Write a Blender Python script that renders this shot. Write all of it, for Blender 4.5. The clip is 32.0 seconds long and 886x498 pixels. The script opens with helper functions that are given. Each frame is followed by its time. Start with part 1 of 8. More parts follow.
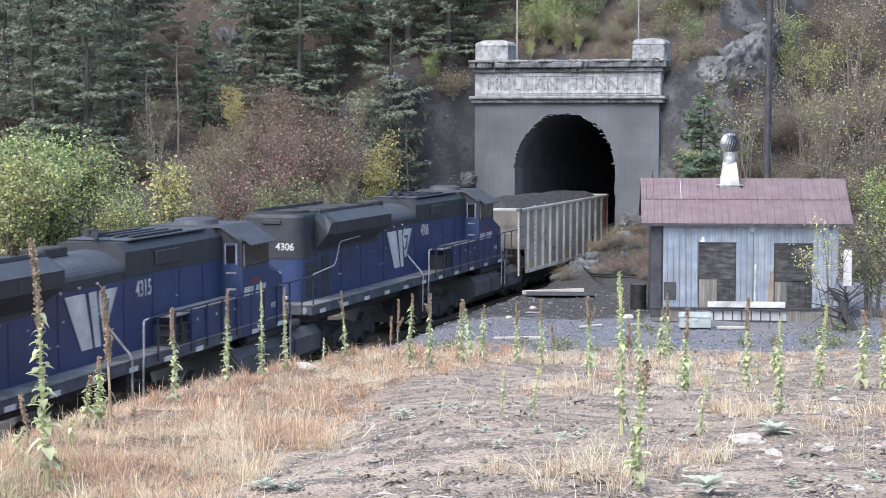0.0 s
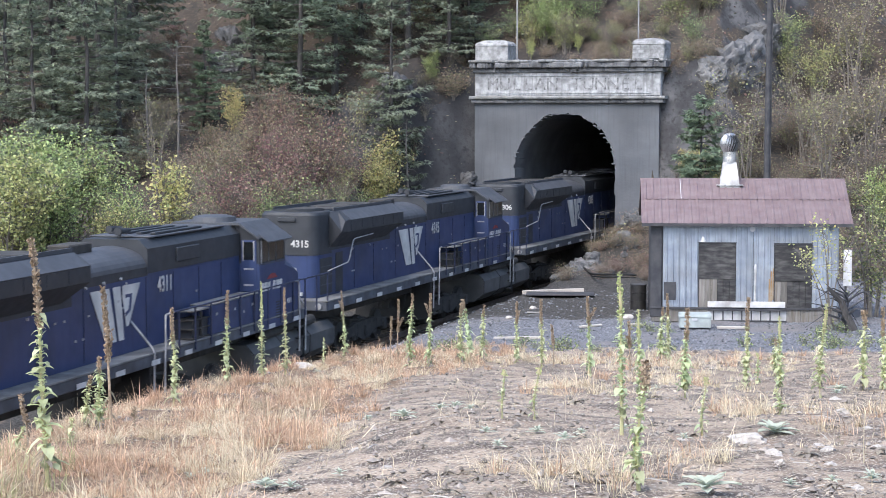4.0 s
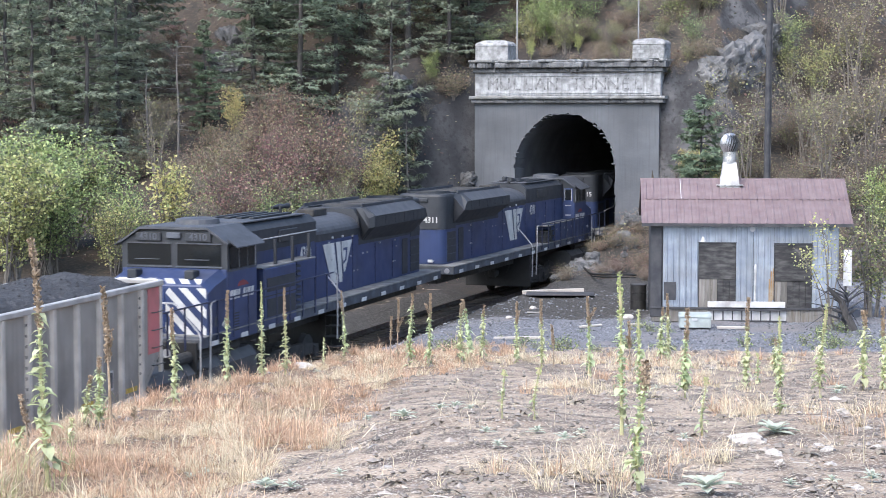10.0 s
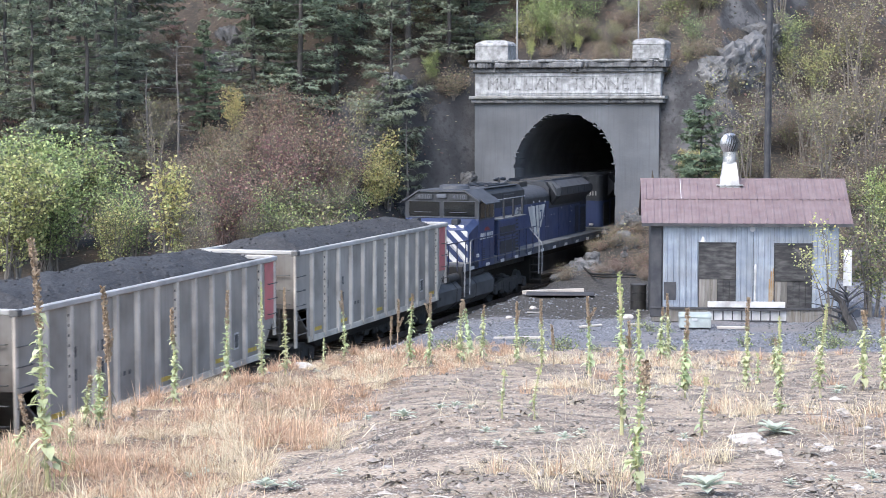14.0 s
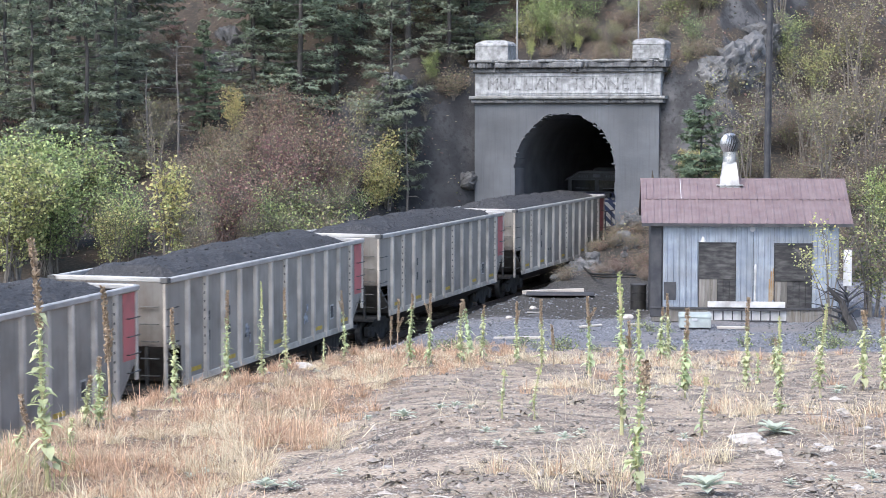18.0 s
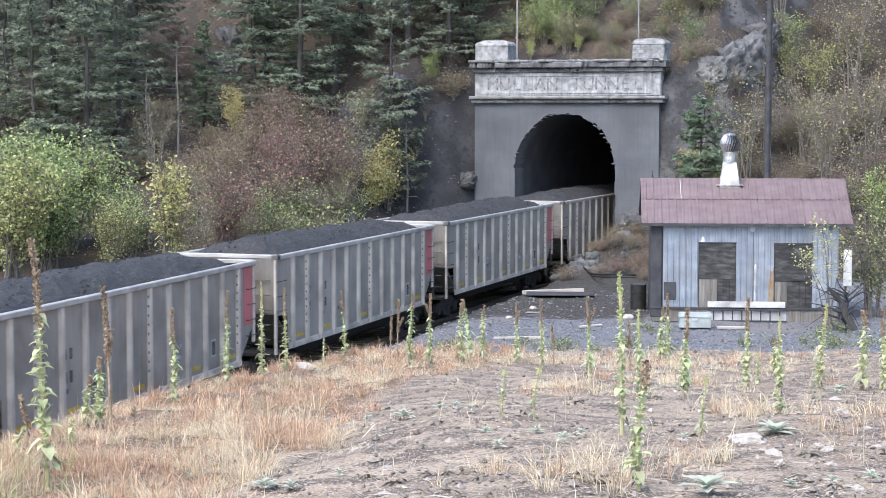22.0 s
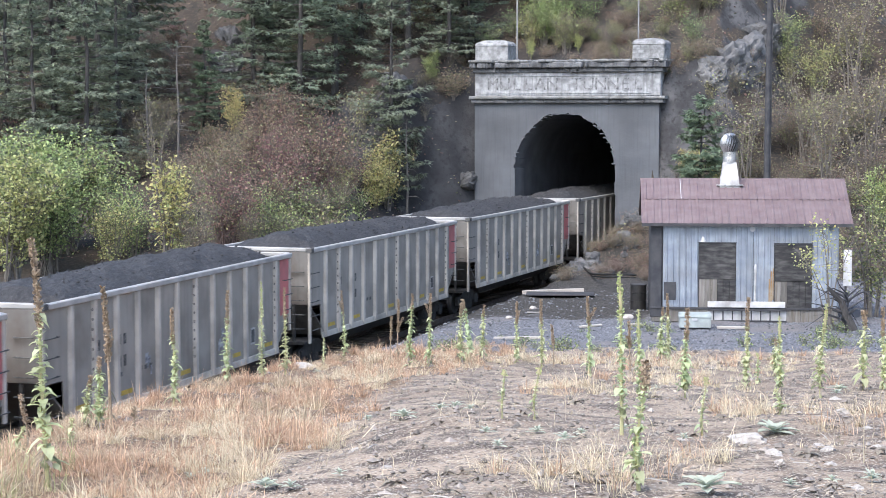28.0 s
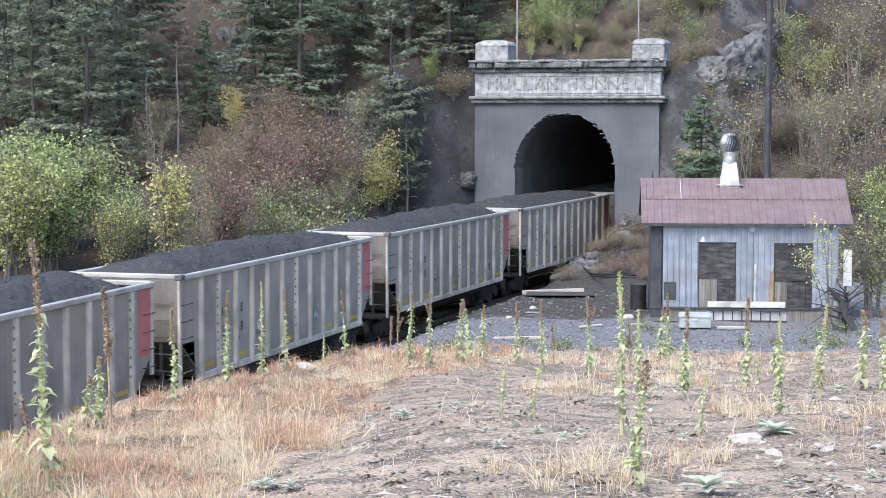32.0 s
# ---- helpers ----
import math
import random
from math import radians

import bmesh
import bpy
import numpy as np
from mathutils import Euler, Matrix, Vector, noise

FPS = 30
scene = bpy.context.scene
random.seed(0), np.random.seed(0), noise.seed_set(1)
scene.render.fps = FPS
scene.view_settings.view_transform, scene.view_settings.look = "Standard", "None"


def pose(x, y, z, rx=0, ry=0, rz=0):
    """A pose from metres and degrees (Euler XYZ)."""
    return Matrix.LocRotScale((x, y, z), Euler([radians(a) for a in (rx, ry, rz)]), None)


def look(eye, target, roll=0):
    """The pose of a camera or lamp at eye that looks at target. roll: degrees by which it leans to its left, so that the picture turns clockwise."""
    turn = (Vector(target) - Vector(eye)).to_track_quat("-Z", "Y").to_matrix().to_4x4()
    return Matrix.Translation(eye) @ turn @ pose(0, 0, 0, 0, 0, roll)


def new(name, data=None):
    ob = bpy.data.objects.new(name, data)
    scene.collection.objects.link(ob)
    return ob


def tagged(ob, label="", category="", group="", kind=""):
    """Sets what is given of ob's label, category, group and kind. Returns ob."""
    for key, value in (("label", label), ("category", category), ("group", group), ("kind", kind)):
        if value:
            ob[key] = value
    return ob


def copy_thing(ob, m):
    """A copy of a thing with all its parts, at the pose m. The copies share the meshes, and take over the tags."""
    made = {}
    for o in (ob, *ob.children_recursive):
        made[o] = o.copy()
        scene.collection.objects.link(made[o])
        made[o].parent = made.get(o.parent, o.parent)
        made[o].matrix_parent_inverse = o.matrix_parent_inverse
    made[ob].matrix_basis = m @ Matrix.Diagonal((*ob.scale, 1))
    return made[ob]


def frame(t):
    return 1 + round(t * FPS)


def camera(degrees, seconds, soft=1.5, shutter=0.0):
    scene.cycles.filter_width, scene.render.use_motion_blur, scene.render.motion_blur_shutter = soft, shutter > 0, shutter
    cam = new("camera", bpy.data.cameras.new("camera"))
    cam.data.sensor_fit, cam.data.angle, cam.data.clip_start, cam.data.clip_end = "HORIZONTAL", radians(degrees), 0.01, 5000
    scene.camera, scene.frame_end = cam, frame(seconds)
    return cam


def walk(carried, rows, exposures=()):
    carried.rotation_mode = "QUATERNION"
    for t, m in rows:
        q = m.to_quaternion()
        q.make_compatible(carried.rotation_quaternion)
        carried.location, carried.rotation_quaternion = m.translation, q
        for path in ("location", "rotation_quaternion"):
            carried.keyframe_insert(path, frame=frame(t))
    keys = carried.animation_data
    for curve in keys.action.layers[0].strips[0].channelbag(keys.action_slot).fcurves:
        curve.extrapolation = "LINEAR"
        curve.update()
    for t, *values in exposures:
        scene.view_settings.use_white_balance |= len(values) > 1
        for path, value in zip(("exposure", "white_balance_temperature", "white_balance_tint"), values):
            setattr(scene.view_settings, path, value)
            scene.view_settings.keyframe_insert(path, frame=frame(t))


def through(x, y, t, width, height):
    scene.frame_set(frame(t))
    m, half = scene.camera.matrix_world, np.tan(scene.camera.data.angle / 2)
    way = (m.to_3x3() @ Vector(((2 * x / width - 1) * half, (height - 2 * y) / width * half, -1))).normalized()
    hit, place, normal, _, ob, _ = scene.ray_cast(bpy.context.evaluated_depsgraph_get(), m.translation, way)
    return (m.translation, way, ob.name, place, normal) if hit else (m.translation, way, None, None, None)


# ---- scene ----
# Static camera on a tripod, above a railway cutting; z = 0 is the top of the rails.
EYE = (0.0, 0.0, 7.719)
cam = camera(27.4646, 32.0, soft=0.68, shutter=0.5)
VIEW = pose(*EYE, 90 - 4.313, 0, 0)
walk(cam, [(0.0, VIEW), (32.0, VIEW)], [(0.0, 1.68), (6.0, 1.72), (10.0, 1.82), (14.0, 1.8), (18.0, 1.71), (32.0, 1.7)])

# ---- light: overcast autumn day ----
SUN_UP, SUN_ROUND = radians(52), radians(215)
world = bpy.data.worlds.new("overcast_sky")
scene.world = world
world.use_nodes = True
wn, wl = world.node_tree.nodes, world.node_tree.links
sky = wn.new("ShaderNodeTexSky")
sky.sky_type, sky.sun_disc = "NISHITA", False
sky.sun_elevation, sky.sun_rotation = SUN_UP, SUN_ROUND
sky.air_density, sky.dust_density, sky.ozone_density = 1.0, 2.0, 1.0
wn["Background"].inputs["Strength"].default_value = 0.13
wl.new(sky.outputs["Color"], wn["Background"].inputs["Color"])
sun = new("sun", bpy.data.lights.new("sun", "SUN"))
sun.data.energy, sun.data.angle, sun.data.color = 1.1, radians(40), (1.0, 0.98, 0.95)
away = Vector((math.sin(SUN_ROUND) * math.cos(SUN_UP), math.cos(SUN_ROUND) * math.cos(SUN_UP), math.sin(SUN_UP)))
sun.matrix_world = look(away * 100, (0, 0, 0))

# ---- mesh building ----


class Build:
    """Gathers vertices and faces of one mesh."""

    def __init__(self):
        self.v, self.f, self.m = [], [], []
        self.mats = 0

    def add(self, verts, faces, mi=0):
        n = len(self.v)
        self.v.extend(tuple(p) for p in verts)
        self.f.extend(tuple(n + i for i in f) for f in faces)
        self.m.extend([mi] * len(faces))
        return self

    def box(self, x0, y0, z0, x1, y1, z1, b=0.0, turn=None, mi=0):
        """A box, chamfered by b, placed by the matrix turn."""
        if b <= 0:
            vs = [(x, y, z) for x in (x0, x1) for y in (y0, y1) for z in (z0, z1)]
            fs = [(0, 1, 3, 2), (4, 6, 7, 5), (0, 4, 5, 1), (2, 3, 7, 6), (0, 2, 6, 4), (1, 5, 7, 3)]
        else:
            vs, ix = [], {}
            c, h = ((x0 + x1) / 2, (y0 + y1) / 2, (z0 + z1) / 2), ((x1 - x0) / 2, (y1 - y0) / 2, (z1 - z0) / 2)
            for sx in (-1, 1):
                for sy in (-1, 1):
                    for sz in (-1, 1):
                        for a in range(3):
                            s = (sx, sy, sz)
                            ix[(sx, sy, sz, a)] = len(vs)
                            vs.append([c[k] + s[k] * (h[k] - (0 if k == a else b)) for k in range(3)])
            fs = []
            for a in range(3):
                p, q = (a + 1) % 3, (a + 2) % 3
                for s in (-1, 1):
                    ring = []
                    for u, w in ((-1, -1), (1, -1), (1, 1), (-1, 1)):
                        k = [0, 0, 0]
                        k[a], k[p], k[q] = s, u, w
                        ring.append(ix[(*k, a)])
                    fs.append(ring if s > 0 else ring[::-1])
                for u in (-1, 1):
                    for w in (-1, 1):
                        k0, k1 = [0, 0, 0], [0, 0, 0]
                        k0[a], k0[p], k0[q], k1[a], k1[p], k1[q] = -1, u, w, 1, u, w
                        ring = [ix[(*k0, p)], ix[(*k1, p)], ix[(*k1, q)], ix[(*k0, q)]]
                        fs.append(ring if u * w < 0 else ring[::-1])
            for sx in (-1, 1):
                for sy in (-1, 1):
                    for sz in (-1, 1):
                        ring = [ix[(sx, sy, sz, a)] for a in range(3)]
                        fs.append(ring if sx * sy * sz > 0 else ring[::-1])
        if turn is not None:
            vs = [turn @ Vector(p) for p in vs]
        return self.add(vs, fs, mi)

    def tube(self, pts, rad, n=8, caps=True, mi=0):
        """A round bar along pts; rad is one radius or one for each point."""
        pts = [Vector(p) for p in pts]
        rads = rad if isinstance(rad, (list, tuple)) else [rad] * len(pts)
        vs, fs = [], []
        side = None
        for i, p in enumerate(pts):
            d = (pts[min(i + 1, len(pts) - 1)] - pts[max(i - 1, 0)]).normalized()
            if side is None:
                side = d.orthogonal().normalized()
            side = (side - d * side.dot(d)).normalized()
            up = d.cross(side)
            for k in range(n):
                a = 2 * math.pi * k / n
                vs.append(p + (side * math.cos(a) + up * math.sin(a)) * rads[i])
        for i in range(len(pts) - 1):
            for k in range(n):
                k2 = (k + 1) % n
                fs.append((i * n + k, i * n + k2, (i + 1) * n + k2, (i + 1) * n + k))
        if caps:
            fs.append(tuple(range(n))[::-1])
            fs.append(tuple((len(pts) - 1) * n + k for k in range(n)))
        return self.add(vs, fs, mi)

    def prism(self, outline, axis, a, b, mi=0):
        """An outline of (p, q) pairs, counter-clockwise, pushed along axis (0, 1 or 2) from a to b."""
        def at(p, q, r):
            k = [0, 0, 0]
            k[axis], k[(axis + 1) % 3], k[(axis + 2) % 3] = r, p, q
            return k
        n = len(outline)
        vs = [at(p, q, a) for p, q in outline] + [at(p, q, b) for p, q in outline]
        fs = [tuple(range(n))[::-1], tuple(range(n, 2 * n))]
        fs += [(i, (i + 1) % n, n + (i + 1) % n, n + i) for i in range(n)]
        return self.add(vs, fs, mi)

    def loft(self, rings, caps=True, closed=True, mi=0):
        """Skin over rings of equal length."""
        n = len(rings[0])
        vs = [p for r in rings for p in r]
        fs = []
        for i in range(len(rings) - 1):
            for k in range(n if closed else n - 1):
                k2 = (k + 1) % n
                fs.append((i * n + k, i * n + k2, (i + 1) * n + k2, (i + 1) * n + k))
        if caps and closed:
            fs.append(tuple(range(n))[::-1])
            fs.append(tuple((len(rings) - 1) * n + k for k in range(n)))
        return self.add(vs, fs, mi)

    def mesh(self, name, mats, smooth=False):
        me = bpy.data.meshes.new(name)
        me.from_pydata(self.v, [], self.f)
        for m in (mats if isinstance(mats, (list, tuple)) else [mats]):
            me.materials.append(m)
        if any(self.m):
            me.polygons.foreach_set("material_index", self.m)
        if smooth:
            me.polygons.foreach_set("use_smooth", [True] * len(me.polygons))
        me.update()
        return me


def part(name, built, material, parent=None, label="", smooth=False, at=None):
    """Links a Build, or a ready mesh, as one object under parent."""
    me = built.mesh(name, material, smooth) if isinstance(built, Build) else built
    ob = new(name, me)
    if parent is not None:
        ob.parent = parent
    if at is not None:
        ob.matrix_basis = at
    if label:
        tagged(ob, label)
    return ob


def thing(name, label, category, at=None, group="", kind="", built=None, material=None, smooth=False):
    ob = new(name, built.mesh(name, material, smooth) if built is not None else None)
    if at is not None:
        ob.matrix_basis = at
    return tagged(ob, label, category, group, kind)


def letters(text, size, material, depth=0.006, name="lettering", bold=0.012):
    """The built-in font as a mesh; it reads along x and stands up in z, facing -y."""
    cu = bpy.data.curves.new(name, "FONT")
    cu.body, cu.size, cu.extrude = text, size, depth
    cu.offset = bold * size
    cu.align_x, cu.align_y = "CENTER", "CENTER"
    ob = bpy.data.objects.new(name, cu)
    scene.collection.objects.link(ob)
    bpy.context.view_layer.update()
    me = bpy.data.meshes.new_from_object(ob.evaluated_get(bpy.context.evaluated_depsgraph_get()))
    bpy.data.objects.remove(ob)
    me.transform(pose(0, 0, 0, 90, 0, 0))
    me.materials.clear()
    me.materials.append(material)
    me.name = name
    return me


# ---- materials ----


def mat(name, base, second=None, scale=3.0, mix=0.5, rough=0.8, metal=0.0, bump=0.3, bscale=30.0, dist=0.01, dirt=None, dscale=1.0, damount=0.4,
        stretch=(1, 1, 1), jitter=0.0, per="object", spec=0.5, contrast=(0.35, 0.65), streaks=0.0):
    """A surface: two colours mixed by noise, dirt patches at a larger scale, fine relief; jitter varies the value from piece to piece."""
    m = bpy.data.materials.new(name)
    m.use_nodes = True
    nt = m.node_tree
    N, L = nt.nodes, nt.links
    bsdf = N["Principled BSDF"]
    bsdf.inputs["Metallic"].default_value = metal
    bsdf.inputs["Specular IOR Level"].default_value = spec
    tc = N.new("ShaderNodeTexCoord")
    mp = N.new("ShaderNodeMapping")
    mp.inputs["Scale"].default_value = stretch
    L.new(tc.outputs["Object"], mp.inputs["Vector"])

    def noise_tex(s, detail=5.0):
        n = N.new("ShaderNodeTexNoise")
        n.inputs["Scale"].default_value, n.inputs["Detail"].default_value = s, detail
        L.new(mp.outputs["Vector"], n.inputs["Vector"])
        return n.outputs["Fac"]

    def ramp(fac, lo, hi):
        r = N.new("ShaderNodeMapRange")
        r.inputs["From Min"].default_value, r.inputs["From Max"].default_value = lo, hi
        L.new(fac, r.inputs["Value"])
        return r.outputs["Result"]

    def blend(fac, a, b, kind="MIX"):
        x = N.new("ShaderNodeMix")
        x.data_type, x.blend_type = "RGBA", kind
        for k, val in ((0, fac), (6, a), (7, b)):
            if isinstance(val, (int, float)):
                x.inputs[k].default_value = val
            elif isinstance(val, tuple):
                x.inputs[k].default_value = (*val[:3], 1)
            else:
                L.new(val, x.inputs[k])
        return x.outputs[2]

    def scaled(fac, k):
        a = N.new("ShaderNodeMath")
        a.operation = "MULTIPLY"
        L.new(fac, a.inputs[0])
        a.inputs[1].default_value = k
        return a.outputs[0]

    second = second or tuple(c * 0.7 for c in base)
    col = blend(scaled(ramp(noise_tex(scale), *contrast), min(1.0, mix * 2)), base, second)
    if dirt:
        col = blend(scaled(ramp(noise_tex(dscale, 8.0), 0.45, 0.7), damount), col, dirt)
    if streaks:
        sm = N.new("ShaderNodeMapping")
        sm.inputs["Scale"].default_value = (9, 9, 0.5)
        L.new(tc.outputs["Object"], sm.inputs["Vector"])
        sn = N.new("ShaderNodeTexNoise")
        sn.inputs["Scale"].default_value, sn.inputs["Detail"].default_value = 1.0, 6.0
        L.new(sm.outputs["Vector"], sn.inputs["Vector"])
        col = blend(scaled(ramp(sn.outputs["Fac"], 0.5, 0.75), streaks), col, tuple(c * 0.35 for c in base))
    if jitter:
        if per == "object":
            rnd = N.new("ShaderNodeObjectInfo").outputs["Random"]
        else:
            rnd = N.new("ShaderNodeNewGeometry").outputs["Random Per Island"]
        v = N.new("ShaderNodeMapRange")
        v.inputs["To Min"].default_value, v.inputs["To Max"].default_value = 1 - jitter, 1 + jitter
        L.new(rnd, v.inputs["Value"])
        hs = N.new("ShaderNodeHueSaturation")
        L.new(v.outputs["Result"], hs.inputs["Value"])
        L.new(col, hs.inputs["Color"])
        col = hs.outputs["Color"]
    L.new(col, bsdf.inputs["Base Color"])
    rr = N.new("ShaderNodeMapRange")
    rr.inputs["To Min"].default_value, rr.inputs["To Max"].default_value = max(0.02, rough - 0.12), min(1.0, rough + 0.12)
    L.new(noise_tex(scale * 2.3, 3.0), rr.inputs["Value"])
    L.new(rr.outputs["Result"], bsdf.inputs["Roughness"])
    if bump:
        bp = N.new("ShaderNodeBump")
        bp.inputs["Strength"].default_value, bp.inputs["Distance"].default_value = bump, dist
        L.new(noise_tex(bscale, 6.0), bp.inputs["Height"])
        L.new(bp.outputs["Normal"], bsdf.inputs["Normal"])
    return m


def leaf_mat(name, a, b, jitter=0.35, through=0.35, hue=0.04):
    """Foliage: each leaf takes its own shade between two colours; light shines through a little."""
    m = bpy.data.materials.new(name)
    m.use_nodes = True
    nt = m.node_tree
    N, L = nt.nodes, nt.links
    bsdf = N["Principled BSDF"]
    geo = N.new("ShaderNodeNewGeometry")
    ob = N.new("ShaderNodeObjectInfo")
    mx = N.new("ShaderNodeMix")
    mx.data_type = "RGBA"
    mx.inputs[6].default_value, mx.inputs[7].default_value = (*a, 1), (*b, 1)
    L.new(geo.outputs["Random Per Island"], mx.inputs[0])
    wh = N.new("ShaderNodeTexWhiteNoise")
    wh.noise_dimensions = "1D"
    L.new(geo.outputs["Random Per Island"], wh.inputs["W"])
    v = N.new("ShaderNodeMapRange")
    v.inputs["To Min"].default_value, v.inputs["To Max"].default_value = 1 - jitter, 1 + jitter
    L.new(wh.outputs["Value"], v.inputs["Value"])
    h = N.new("ShaderNodeMapRange")
    h.inputs["To Min"].default_value, h.inputs["To Max"].default_value = 0.5 - hue, 0.5 + hue
    L.new(ob.outputs["Random"], h.inputs["Value"])
    hs = N.new("ShaderNodeHueSaturation")
    L.new(h.outputs["Result"], hs.inputs["Hue"])
    L.new(v.outputs["Result"], hs.inputs["Value"])
    L.new(mx.outputs[2], hs.inputs["Color"])
    L.new(hs.outputs["Color"], bsdf.inputs["Base Color"])
    bsdf.inputs["Roughness"].default_value = 0.65
    bsdf.inputs["Specular IOR Level"].default_value = 0.25
    tr = N.new("ShaderNodeBsdfTranslucent")
    L.new(hs.outputs["Color"], tr.inputs["Color"])
    ms = N.new("ShaderNodeMixShader")
    ms.inputs[0].default_value = through
    L.new(bsdf.outputs[0], ms.inputs[1])
    L.new(tr.outputs[0], ms.inputs[2])
    L.new(ms.outputs[0], N["Material Output"].inputs["Surface"])
    return m


BLUE = mat("loco_blue_paint", (0.018, 0.034, 0.103), (0.026, 0.044, 0.118), 1.2, 0.6, 0.5, bump=0.04, dirt=(0.024, 0.03, 0.05), dscale=0.7, damount=0.6, streaks=0.25)
BLACK = mat("loco_black_paint", (0.019, 0.022, 0.028), (0.028, 0.031, 0.038), 2.0, 0.6, 0.6, bump=0.05, dirt=(0.026, 0.03, 0.038), dscale=0.8, damount=0.4)
ROOFGREY = mat("weathered_dark_grey", (0.06, 0.065, 0.078), (0.042, 0.046, 0.055), 2.2, 0.6, 0.6, bump=0.05)
UNDER = mat("grimy_running_gear", (0.024, 0.023, 0.023), (0.045, 0.042, 0.039), 5.0, 0.5, 0.85, bump=0.3, bscale=25)
GLASS = mat("dark_window_glass", (0.01, 0.012, 0.014), rough=0.08, bump=0.0, spec=0.8)
WHITE = mat("worn_white_paint", (0.55, 0.55, 0.55), (0.4, 0.4, 0.4), 3.0, 0.5, 0.6, bump=0.05)
LOGOW = mat("logo_white_paint", (0.54, 0.54, 0.525), (0.38, 0.38, 0.38), 2.0, 0.5, 0.6, bump=0.02, dirt=(0.2, 0.2, 0.2), dscale=1.2, damount=0.4)
REDP = mat("dull_red_paint", (0.2, 0.03, 0.035), (0.15, 0.03, 0.03), 3.0, 0.5, 0.6, bump=0.02)
DECK = mat("dusty_walkway_tread", (0.2, 0.2, 0.2), (0.12, 0.12, 0.12), 2.0, 0.6, 0.8, bump=0.2, dirt=(0.06, 0.06, 0.06), dscale=1.0, damount=0.5)
TANK = mat("dusty_fuel_tank", (0.09, 0.089, 0.09), (0.055, 0.055, 0.057), 1.5, 0.6, 0.7, bump=0.1)
SILL = mat("grey_walkway_edge", (0.085, 0.094, 0.115), (0.045, 0.05, 0.064), 2.0, 0.6, 0.7, bump=0.1, dirt=(0.05, 0.05, 0.05), dscale=1.0, damount=0.6)
STEEL = mat("grey_handrail_paint", (0.36, 0.36, 0.37), (0.22, 0.22, 0.23), 4.0, 0.5, 0.5, bump=0.02)
RAILDARK = mat("dark_blue_handrail", (0.02, 0.028, 0.07), rough=0.5, bump=0.0)
CARGREY = mat("car_grey_sheet", (0.33, 0.3, 0.268), (0.265, 0.242, 0.216), 1.0, 0.6, 0.6, bump=0.08, bscale=6, dist=0.02, dirt=(0.1, 0.088, 0.075), dscale=0.8, damount=0.55, streaks=0.35)
CARPOST = mat("car_post_aluminium", (0.58, 0.525, 0.46), (0.46, 0.415, 0.365), 2.0, 0.6, 0.55, bump=0.05, dirt=(0.16, 0.14, 0.12), dscale=1.0, damount=0.5, jitter=0.06, streaks=0.2)
CHORD = mat("bare_aluminium_chord", (0.5, 0.485, 0.47), (0.34, 0.33, 0.32), 2.0, 0.6, 0.45, metal=0.2, bump=0.05, dirt=(0.25, 0.25, 0.25), dscale=0.9, damount=0.5)
CARRED = mat("faded_red_end_panel", (0.52, 0.15, 0.15), (0.44, 0.16, 0.155), 2.0, 0.6, 0.65, bump=0.05, dirt=(0.2, 0.08, 0.07), dscale=1.0, damount=0.5)
CARTAN = mat("rusty_end_sheet", (0.175, 0.165, 0.153), (0.12, 0.11, 0.1), 1.6, 0.6, 0.7, bump=0.1, dirt=(0.09, 0.06, 0.04), dscale=0.8, damount=0.7, streaks=0.4)
YELLOW = mat("yellow_marking", (0.62, 0.42, 0.06), (0.35, 0.25, 0.06), 4.0, 0.5, 0.6, bump=0.0)
STENCIL = mat("black_stencil", (0.04, 0.04, 0.04), (0.12, 0.12, 0.12), 6.0, 0.5, 0.7, bump=0.0)
BLUEMARK = mat("grey_white_marking", (0.42, 0.44, 0.48), (0.1, 0.1, 0.12), 9.0, 0.5, 0.6, bump=0.0)
COAL = mat("coal_lumps", (0.027, 0.027, 0.03), (0.065, 0.065, 0.07), 9.0, 0.5, 0.75, bump=1.0, bscale=14, dist=0.06, contrast=(0.5, 0.75))
RUSTRAIL = mat("rail_steel", (0.12, 0.08, 0.06), (0.2, 0.18, 0.17), 4.0, 0.5, 0.5, metal=0.6, bump=0.1)
SLEEPER = mat("sooty_timber_sleeper", (0.045, 0.035, 0.03), (0.07, 0.06, 0.05), 6.0, 0.5, 0.9, stretch=(1, 6, 1), jitter=0.2)
CONCRETE = mat("sooty_grey_concrete", (0.14, 0.15, 0.17), (0.095, 0.103, 0.118), 0.5, 0.6, 0.9, bump=0.35, bscale=9, dist=0.03, dirt=(0.06, 0.062, 0.068), dscale=0.3, damount=0.75, streaks=0.3, stretch=(0.7, 0.7, 1.0))
FRIEZE = mat("whitewashed_flaking_concrete", (0.44, 0.45, 0.47), (0.2, 0.205, 0.215), 3.4, 0.75, 0.9, bump=0.4, bscale=12, dist=0.03, dirt=(0.12, 0.12, 0.13), dscale=0.9, damount=0.6, streaks=0.8)
CORNICE = mat("broken_cornice_concrete", (0.2, 0.205, 0.215), (0.07, 0.072, 0.078), 2.2, 0.7, 0.9, bump=0.5, bscale=10, dist=0.04, dirt=(0.06, 0.06, 0.065), dscale=0.6, damount=0.7)
